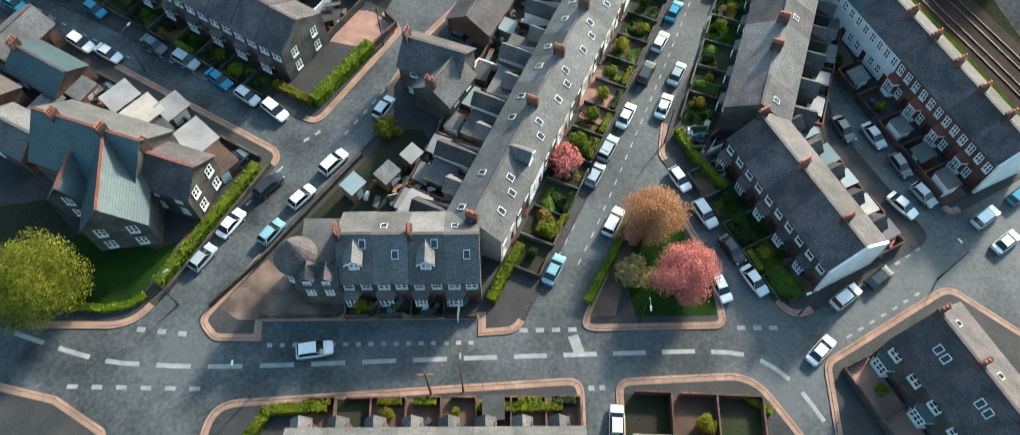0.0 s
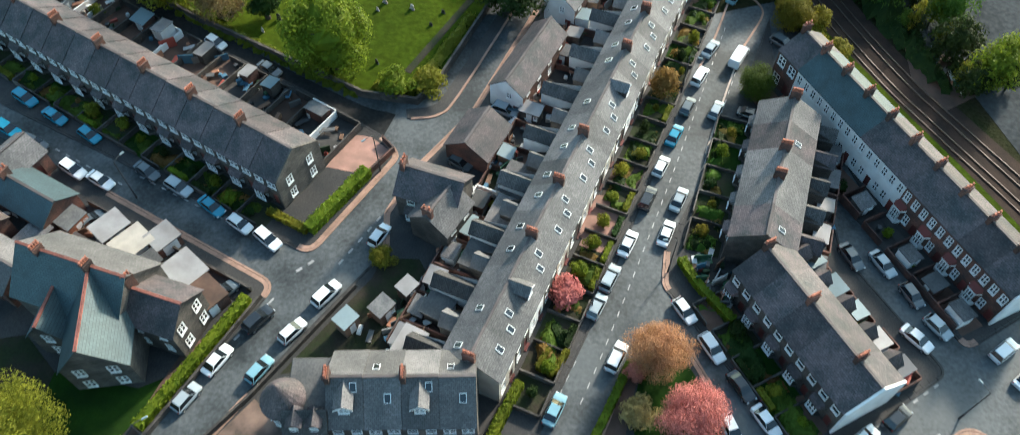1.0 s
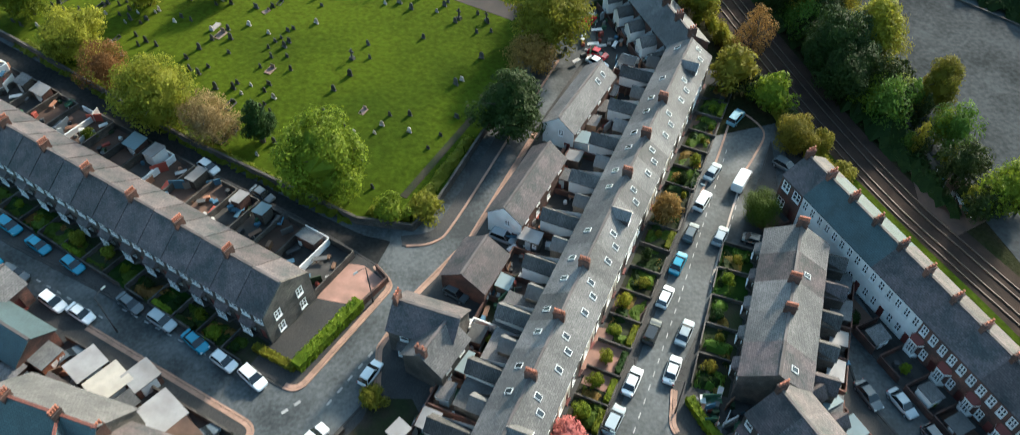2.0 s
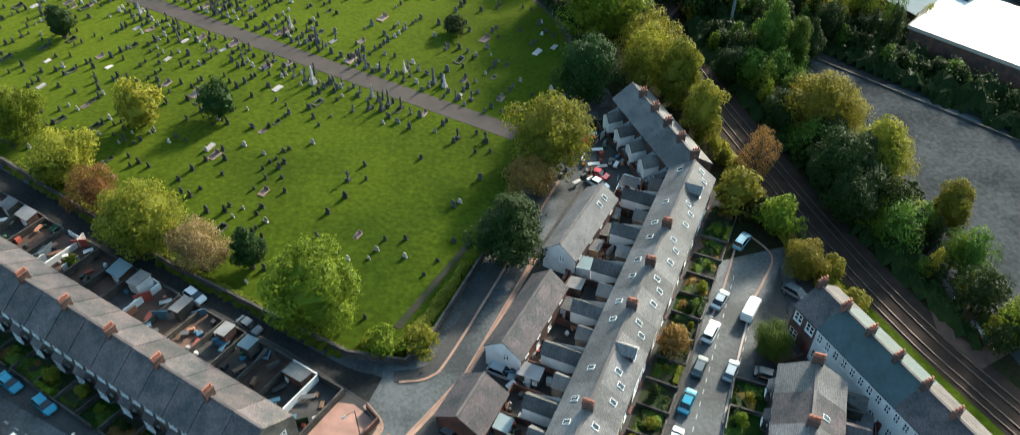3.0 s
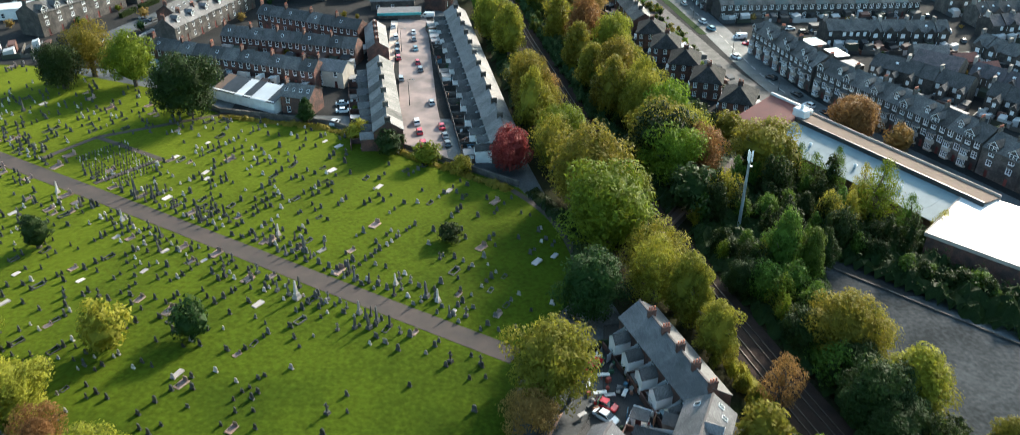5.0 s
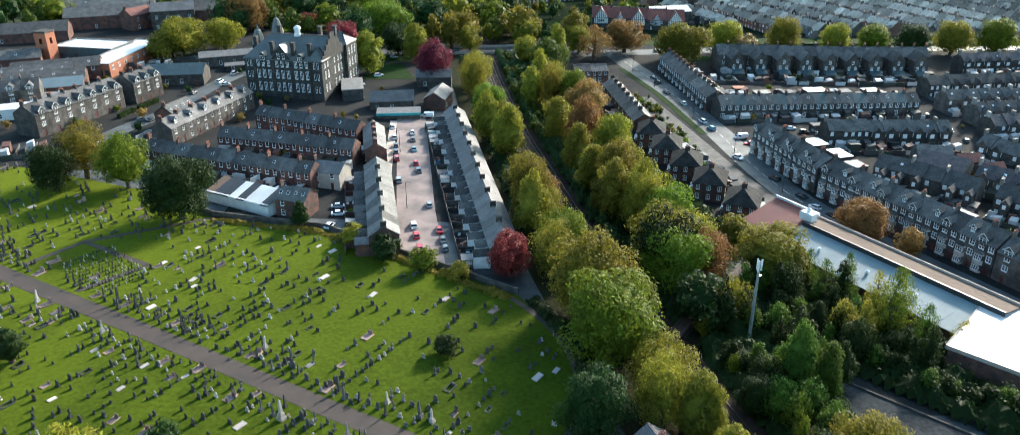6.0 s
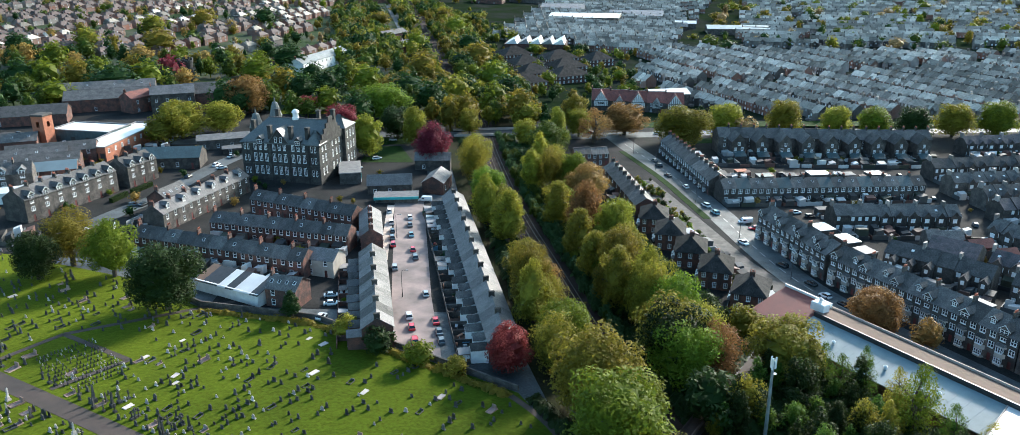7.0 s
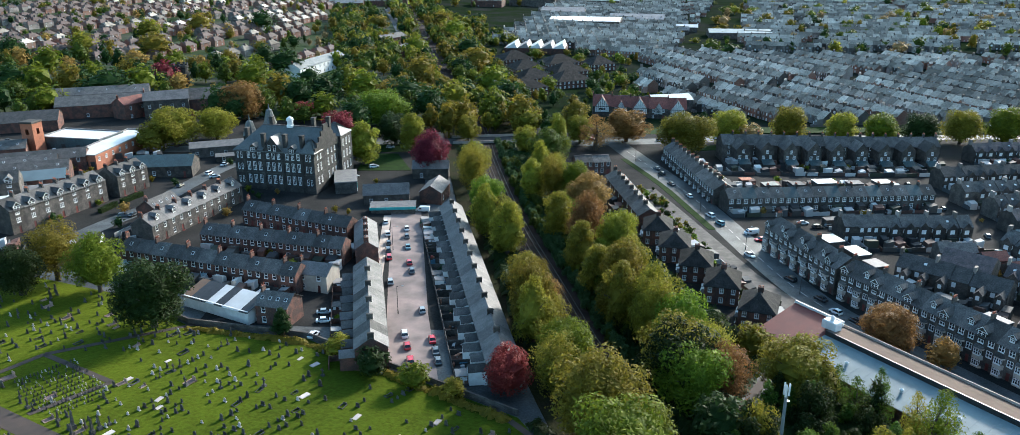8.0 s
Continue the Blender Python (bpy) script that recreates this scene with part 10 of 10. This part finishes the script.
# pale industrial roofs far off and halls nearer the line
for x, y, tn, w, d, e, rf in ((88, 962, -12, 74, 44, 9, SHEET_WHITE), (235, 900, -8, 60, 30, 7, SHEET), (70, 1050, -8, 50, 30, 8, SHEET_PALE), (150, 1010, -12, 60, 26, 7, SHEET_PALE), (40, 1190, -10, 60, 40, 10, SHEET_WHITE), (-20, 1160, -10, 40, 30, 9, SHEET_WHITE), (120, 1200, -10, 70, 36, 10, SHEET),
                              (180, 945, -12, 46, 14, 6, SHEET_WHITE), (165, 925, -12, 50, 10, 5, SHEET_PALE), (-330, 470, 15, 40, 22, 7, SHEET_TAN), (-205, 500, 18, 60, 16, 7, SLATE_NORTH), (-160, 508, 18, 30, 18, 9, SLATE_NORTH), (-150, 1120, 6, 60, 26, 8, SHEET_WHITE), (-190, 1090, 6, 40, 20, 6, SHEET_PALE),
                              (100, 553, 10, 24, 16, 7, SHEET_WHITE), (-240, 462, 18, 40, 16, 5, SLATE_NORTH), (-260, 420, 20, 36, 14, 6, SHEET_WHITE), (-245, 385, 20, 40, 14, 6, SLATE_NORTH), (-75, 735, 70, 40, 12, 7, SLATE_NORTH), (-98, 780, 60, 34, 12, 7, SLATE_NORTH)):
    hb = house(w, d, e, 2.2 if rf in (SHEET, SHEET_WHITE, SHEET_TAN) else min(4.5, d * 0.24), BRICK if x < 0 else STONE, rf, "large distant hall with a broad roof", "distant halls", name="hall", fronts=2, backs=0, floors=1, gutter=False, door=False, chimney=False, ends=0.4)
    hb.matrix_basis = on_ground(x, y, tn)
# hip-roofed pavilions between the line and the terraces, and sheds with a saw-tooth roof behind them
for x, y, tn, w, d in ((14, 586, 24, 24, 20), (20, 622, 24, 24, 20), (16, 660, 24, 24, 20), (8, 702, 24, 24, 20), (44, 618, 24, 26, 21), (45, 652, 24, 26, 21), (42, 690, 24, 26, 21), (72, 690, 24, 20, 18)):
    pv = thing("office_pavilion", "low brick office pavilion with a broad hipped slate roof", "office", "office pavilions", m=on_ground(x, y, tn))
    villa_block(pv, -w / 2, w / 2, -d / 2, d / 2, 5.4, 5.6, BRICK, SLATE_BLACK, floors=2)
saw = thing("saw_tooth_works", "works with a row of pale saw-tooth roof lights", "works", m=on_ground(28, 770, -8))
part("wall", box(-26, 26, -13, 13, -2, 5.0), BRICK, saw)
for k in range(5):
    x0 = -25 + 10 * k
    part("saw_tooth", ([(x0, -13, 5.01), (x0 + 10, -13, 5.01), (x0 + 8, -13, 9.5), (x0, 13, 5.01), (x0 + 10, 13, 5.01), (x0 + 8, 13, 9.5)], [(0, 1, 2), (5, 4, 3), (0, 2, 5, 3), (1, 4, 5, 2), (0, 3, 4, 1)]), SHEET_PALE if k % 2 else SHEET_WHITE, saw)
sheet("playing_field", [(-190, 1130), (-90, 1150), (-120, 1400), (-260, 1380)], 0.7, GRASS, "sunlit playing field far off", "grass")

# ground of the far town: gardens and yards between the rows, one gentle sheet on each side of the line
def far_sheet(name, x_of, material, label):
    yy = [500 + 60 * i for i in range(14)] + [1500, 1900, 2600, 3400]
    v, f, n = [], [], 9
    for y in yy:
        x0, x1 = x_of(y)
        v += [(x0 + (x1 - x0) * i / (n - 1), y, g(x0 + (x1 - x0) * i / (n - 1), y) + 0.5) for i in range(n)]
    for j in range(len(yy) - 1):
        f += [(j * n + i, j * n + i + 1, (j + 1) * n + i + 1, (j + 1) * n + i) for i in range(n - 1)]
    tagged(part(name, (v, f), material), label, "ground", kind="structure")


far_sheet("far_gardens_west", lambda y: (-0.9 * y - 300, -0.19 * (y - 400) - 14), TOWN, "gardens and yards of the distant suburb")
far_sheet("far_gardens_east", lambda y: (-0.19 * (y - 400) + 50, 0.9 * y + 300), TOWN_EAST, "yards and back lanes of the distant terraces")

# distant trees: street trees, gardens, the woods beside the line and the leafy edge of the town
rng = random.Random(77)
kinds, dots = ["far", "far_b", "far_tall"], ["dot", "dot_b", "dot_tall"]
leaves = [LEAF_GREEN, LEAF_DARK, LEAF_OLIVE, LEAF_OLIVE, LEAF_MID, LEAF_DARK, LEAF_MID, LEAF_MID, LEAF_BROWN]
soft_leaves = [LEAF_OLIVE, LEAF_OLIVE, LEAF_MID, LEAF_MID, LEAF_GREEN, LEAF_DARK, LEAF_YELLOW]
for i in range(430):
    y = rng.uniform(640, 1350)
    x = rng.uniform(-0.72 * y, -0.19 * (y - 400) - 30)
    far_tree(x, y, rng.uniform(6, 13), rng.uniform(0.8, 1.3), rng.choice(dots), rng.choice(leaves + [LEAF_PALE]))
for i in range(150):
    y = rng.uniform(650, 1000)
    far_tree(-0.19 * (y - 400) - rng.uniform(26, 75), y, rng.uniform(10, 17), rng.uniform(0.9, 1.3), rng.choice(dots), rng.choice(soft_leaves + [LEAF_DARK]))
for i in range(170):
    y = rng.uniform(478, 660)
    x = rng.uniform(-360, -48)
    if (-140 < x < -95 and 505 < y < 535) or (-240 < x < -150 and y < 530):
        continue
    far_tree(x, y, rng.uniform(10, 18), rng.uniform(0.9, 1.3), rng.choice(kinds), rng.choice(leaves + [LEAF_DARK, LEAF_DARK]))
for i in range(560):
    y = rng.uniform(770, 1700)
    x = rng.uniform(165 + (y - 760) * 0.3, 0.75 * y)
    far_tree(x, y, rng.uniform(7, 15), rng.uniform(0.9, 1.5), rng.choice(dots), rng.choice(soft_leaves + [LEAF_PALE]))
for i in range(70):
    y = rng.uniform(720, 1350)
    far_tree(rng.uniform(-0.165 * (y - 400) + 60, 0.7 * y), y, rng.uniform(5, 9), rng.uniform(0.9, 1.5), rng.choice(dots), rng.choice(soft_leaves))
for i in range(120):
    # the western belt of the line
    y = rng.uniform(472, 1150)
    far_tree(-0.165 * (y - 400) - rng.uniform(6.5, 22) - 2, y, rng.uniform(9, 16), rng.uniform(0.8, 1.2), rng.choice(kinds if y < 650 else dots), rng.choice(soft_leaves))
for i in range(260):
    # the eastern belt, broader and thicker
    y = rng.uniform(472, 1150)
    far_tree(-0.165 * (y - 400) + 5 + 33 * rng.random() ** 1.3, y, rng.uniform(9, 15), rng.uniform(0.8, 1.2), rng.choice(kinds if y < 650 else dots), rng.choice(soft_leaves))
for i in range(110):
    y = rng.uniform(1080, 1750)
    far_tree(rng.uniform(-0.165 * (y - 400) + 20, 0.35 * y), y, rng.uniform(8, 15), rng.uniform(1.0, 1.6), rng.choice(dots), rng.choice(soft_leaves))
for i in range(90):
    y = rng.uniform(790, 1000)
    far_tree(-0.165 * (y - 400) + rng.uniform(36, 75), y, rng.uniform(6, 12), rng.uniform(0.9, 1.4), rng.choice(dots), rng.choice(soft_leaves))
for i in range(120):
    y = rng.uniform(545, 760)
    x = rng.uniform(-0.165 * (y - 400) + 34, 100)
    if min(math.hypot(x - px, y - py) for px, py in ((14, 586), (20, 622), (16, 660), (8, 702), (44, 618), (45, 652), (42, 690), (72, 690))) > 15:
        far_tree(x, y, rng.uniform(3, 8), rng.uniform(1.0, 1.5), rng.choice(dots), rng.choice(soft_leaves))
for x, y in ((-2, 560), (30, 548), (44, 556), (84, 585), (80, 622), (92, 640), (28, 612), (58, 600), (24, 640), (88, 552), (114, 520), (28, 672), (58, 706), (26, 730), (62, 740), (-4, 680), (24, 560), (34, 566), (60, 574), (66, 640), (30, 596), (34, 640), (60, 670), (6, 630), (-4, 600), (76, 570), (70, 600)):
    far_tree(x, y, rng.uniform(7, 11), 1.1, rng.choice(kinds), rng.choice([LEAF_DARK, LEAF_GREEN, LEAF_MID]))
for i in range(46):
    y = rng.uniform(90, 455)
    k = min(range(len(rail_line)), key=lambda q: abs(rail_line[q].y - y))
    side = rng.choice([-1, 1])
    off = rng.uniform(6.5, 9) if side < 0 else rng.uniform(7, 22)
    tree(rail_line[k].x + side * off, y, rng.uniform(2.5, 5), rng.uniform(0.8, 1.3), "bush", rng.choice([LEAF_GREEN, LEAF_OLIVE, LEAF_DARK, LEAF_DARK]), "on the railway bank", "scrub along the railway")
# shrubs and small trees in the yards and front gardens of the northern rows
for i in range(150):
    if i < 90:
        x, y = rng.uniform(86, 300), rng.uniform(240, 440)
    else:
        x, y = rng.uniform(-230, -50), rng.uniform(285, 420)
    far_tree(x, y, rng.uniform(1.6, 4.2), rng.uniform(0.9, 1.5), "dot", rng.choice([LEAF_DARK, LEAF_DARK, LEAF_OLIVE, LEAF_GREEN, LEAF_BROWN]))
plant_woods("trees of the woods and distant streets")

# a row of willowy bushes close along the eastern side of the track
def beside(y):
    return rail_line[min(range(len(rail_line)), key=lambda q: abs(rail_line[q].y - y))].x


y = 236.0
while y < 456:
    far_tree(beside(y) + rng.uniform(5.2, 6.6), y, rng.uniform(3.6, 5.6), rng.uniform(0.9, 1.2), "young", LEAF_WILLOW if rng.random() < 0.8 else LEAF_MID)
    if rng.random() < 0.6:
        far_tree(beside(y) + rng.uniform(8, 11), y, rng.uniform(3.6, 6.5), rng.uniform(0.9, 1.2), "young", rng.choice([LEAF_WILLOW, LEAF_MID, LEAF_DARK]))
    y += rng.uniform(2.2, 3.6)
for i in range(110):
    # front gardens between the houses and the main road
    t = rng.random()
    far_tree(57 + 14 * t + rng.uniform(-3.5, 3.0) + (1 - t) * 3, 388 - 118 * t, rng.uniform(1.2, 3.0), rng.uniform(0.9, 1.5), "dot", rng.choice([LEAF_DARK, LEAF_MID, LEAF_GREEN, LEAF_OLIVE]))
plant_woods("bushes beside the track and in front gardens")

# thickets: the wood beside the line, the banks, the strip before the depot and store, the cemetery's edges
def off_path(x, y):
    return abs((x - 36.5) * 0.836 - (y - 192) * 0.548 - 1.2) - 2.8


YS = list(range(96, 252, 6))
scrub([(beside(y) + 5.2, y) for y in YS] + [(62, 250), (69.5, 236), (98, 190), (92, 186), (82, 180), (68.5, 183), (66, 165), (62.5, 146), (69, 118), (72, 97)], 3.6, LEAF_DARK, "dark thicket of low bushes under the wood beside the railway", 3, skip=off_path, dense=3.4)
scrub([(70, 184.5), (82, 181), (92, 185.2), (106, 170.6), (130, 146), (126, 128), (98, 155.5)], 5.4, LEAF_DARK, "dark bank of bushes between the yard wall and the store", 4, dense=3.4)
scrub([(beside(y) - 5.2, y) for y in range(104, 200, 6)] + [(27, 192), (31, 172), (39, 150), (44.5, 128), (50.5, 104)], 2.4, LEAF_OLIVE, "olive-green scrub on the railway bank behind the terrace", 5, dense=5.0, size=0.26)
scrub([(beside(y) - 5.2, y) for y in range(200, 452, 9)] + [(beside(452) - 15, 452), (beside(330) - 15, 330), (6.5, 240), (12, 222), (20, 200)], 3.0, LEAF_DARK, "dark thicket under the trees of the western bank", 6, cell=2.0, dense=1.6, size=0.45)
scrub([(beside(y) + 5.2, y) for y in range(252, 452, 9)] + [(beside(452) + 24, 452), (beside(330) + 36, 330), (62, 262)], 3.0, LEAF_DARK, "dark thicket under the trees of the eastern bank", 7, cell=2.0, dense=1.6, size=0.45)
scrub([(41, 330), (47.5, 330), (50, 311), (53.5, 292), (58, 275), (63, 258), (60, 250), (52, 264), (45, 298)], 1.7, LEAF_MID, "overgrown gardens behind the semi-detached houses", 12, dense=3.0)
scrub([(3, 211.5), (-26, 231), (-48, 245), (-80, 251), (-80, 248.5), (-48.5, 242), (-27, 228), (1, 209)], 1.8, LEAF_OLIVE, "straggling hedge of bushes inside the cemetery wall", 8, cell=0.9, dense=7, size=0.24)
scrub([(15.5, 172), (14.5, 190), (5, 210), (8.5, 212), (19.5, 192), (20, 172)], 2.6, LEAF_DARK, "dark bushes along the cemetery's edge path", 9, cell=1.0, dense=6, size=0.26)
scrub([(-23, 95.5), (-52, 112.5), (-88, 137), (-89.5, 134.6), (-52.5, 109.6), (-23, 92.6)], 2.0, LEAF_GREEN, "bushes along the old cemetery wall", 10, cell=0.9, dense=7, size=0.24)

scrub([(-21.5, 95.2), (-14.5, 93.8), (-12, 97.5), (-5, 112.5), (-7, 113.3), (-14, 99), (-16.5, 96.2), (-21, 97.5)], 1.9, LEAF_YELLOW, "yellow-green bushes inside the cemetery corner", 11, cell=0.7, dense=9, size=0.2)

rng = random.Random(5)
n = 0
while n < 46:
    x, y = rng.uniform(28, 84), rng.uniform(118, 236)
    off = x - beside(y)
    if off < 8 or (y < 185 and off > 17) or off > 48 or x > 66 + (236 - y) * 0.6 - 6 or -3 < (x - 36.5) * 0.836 - (y - 192) * 0.548 < 10 or (abs(x - 51 - (y - 190) * 0.29) < 4.5 and y < 194):
        continue
    n += 1
    far_tree(x, y, rng.uniform(4.5, 8), rng.uniform(0.9, 1.3), "young", rng.choice([LEAF_DARK, LEAF_DARK, LEAF_DARK, LEAF_MID]))
for i in range(30):
    y = rng.uniform(96, 190)
    far_tree(beside(y) + rng.uniform(8, 17), y, rng.uniform(4, 8), rng.uniform(0.9, 1.4), "young", rng.choice([LEAF_DARK, LEAF_DARK, LEAF_MID, LEAF_OLIVE]))
for i in range(26):
    t = rng.random()
    far_tree(74 + 48 * t + rng.uniform(-1, 3), 188 - 44 * t + rng.uniform(-1.5, 1.5), rng.uniform(4.5, 6.5), rng.uniform(1.0, 1.4), "young", rng.choice([LEAF_DARK, LEAF_DARK, LEAF_MID]))
for i in range(22):
    y = rng.uniform(108, 186)
    far_tree(beside(y) - rng.uniform(7, 9.5), y, rng.uniform(2.5, 4.5), rng.uniform(0.9, 1.3), "young", rng.choice([LEAF_GREEN, LEAF_OLIVE, LEAF_YELLOW, LEAF_OLIVE]))
for i in range(34):
    y = rng.uniform(252, 345)
    far_tree(beside(y) + rng.uniform(17, 25), y, rng.uniform(7, 11), rng.uniform(0.9, 1.2), "young", rng.choice([LEAF_MID, LEAF_OLIVE, LEAF_DARK, LEAF_OLIVE]))
plant_woods("saplings of a thick young wood")
for i in range(16):
    y = rng.uniform(235, 455)
    k = min(range(len(rail_line)), key=lambda q: abs(rail_line[q].y - y))
    side = 1
    off = rng.uniform(13, 22)
    tree(rail_line[k].x + side * off, y, rng.uniform(7, 11), rng.uniform(0.8, 1.2), rng.choice(["round", "tall", "round_b", "loose", "tall_b"]), rng.choice([LEAF_YELLOW, LEAF_OLIVE, LEAF_OLIVE, LEAF_OLIVE, LEAF_GREEN]), "on the railway bank", "trees along the railway")
# the thick belt between the track and the tarmac yard, and the slim trees of the wood round the mast
n = 0
while n < 60:
    y = rng.uniform(98, 188)
    x = beside(y) + rng.uniform(8.5, 17.5)
    if abs(x - 38 - (y - 196) * 0.61) < 4:
        continue
    n += 1
    far_tree(x, y, rng.uniform(5, 11), rng.uniform(0.8, 1.15), rng.choice(["wood", "wood", "slim"]), rng.choice([LEAF_MID, LEAF_MID, LEAF_DARK, LEAF_DARK, LEAF_OLIVE, LEAF_GREEN]))
n = 0
while n < 70:
    x, y = rng.uniform(40, 96), rng.uniform(172, 246)
    off = x - beside(y)
    away = (x - 38) * 0.854 - (y - 196) * 0.52
    if off < 8 or -3.5 < away < 3.5 or x > 62 + (240 - y) * 0.62 or (y < 184 and x > 66) or math.hypot(x - 53, y - 193.2) < 5:
        continue
    n += 1
    far_tree(x, y, rng.uniform(6.5, 13), rng.uniform(0.8, 1.1), rng.choice(["slim", "slim", "wood"]), rng.choice([LEAF_MID, LEAF_DARK, LEAF_MID, LEAF_DARK, LEAF_OLIVE]))
plant_woods("trees of the thick belt and the wood round the mast")

# uneven planting over the front gardens: beds, low shrubs and climbers, with bare patches left between
def planted(p0, p1, d0, d1, high, leaf, label, seed, gaps=0.0):
    a, b = Vector(p0), Vector(p1)
    u = (b - a).normalized()
    r = Vector((u.y, -u.x))
    scrub([tuple(a + r * d0), tuple(b + r * d0), tuple(b + r * d1), tuple(a + r * d1)], high, leaf, label, seed, cell=0.55, dense=9, size=0.15, rough=1.3,
          skip=lambda x, y: min(math.hypot(x - 12.9, y - 69.3) - 4.0, math.hypot(x - 36.4, y - 71.8) - 3.0, 2.2 * (noise.noise(Vector((x * 0.33, y * 0.33, seed * 3.7))) + gaps)))


for k, (p0, p1, d0, d1, high) in enumerate((((-2, 51), (32.6, 130.4), 4.8, 8.6, 1.3), ((41.6, 87.6), (33.0, 63.2), 5.2, 9.2, 1.3), ((32.6, 61.6), (42.4, 42.4), 5.4, 9.2, 1.1), ((-75, 104.5), (-31, 77), 5.4, 8.4, 1.1), ((-20, 42.9), (-5, 43.1), 5.6, 6.9, 0.8))):
    planted(p0, p1, d0, d1, high, LEAF_MID, "mixed green planting in small front gardens", 30 + k, 0.05)
    planted(p0, p1, d0, d1, high * 0.8, LEAF_DARK, "dark low shrubs in small front gardens", 40 + k, 0.0)
    planted(p0, p1, d0, d1, high * 0.7, LEAF_BROWN, "russet-brown beds and dead stems in small front gardens", 50 + k, -0.12)
sheet("forecourt", [(9.7, 66.6), (13.3, 65.1), (16.3, 71.9), (12.7, 73.5)], 0.16, PINK_PAVING, "pink paved forecourt before the terrace", "forecourt")
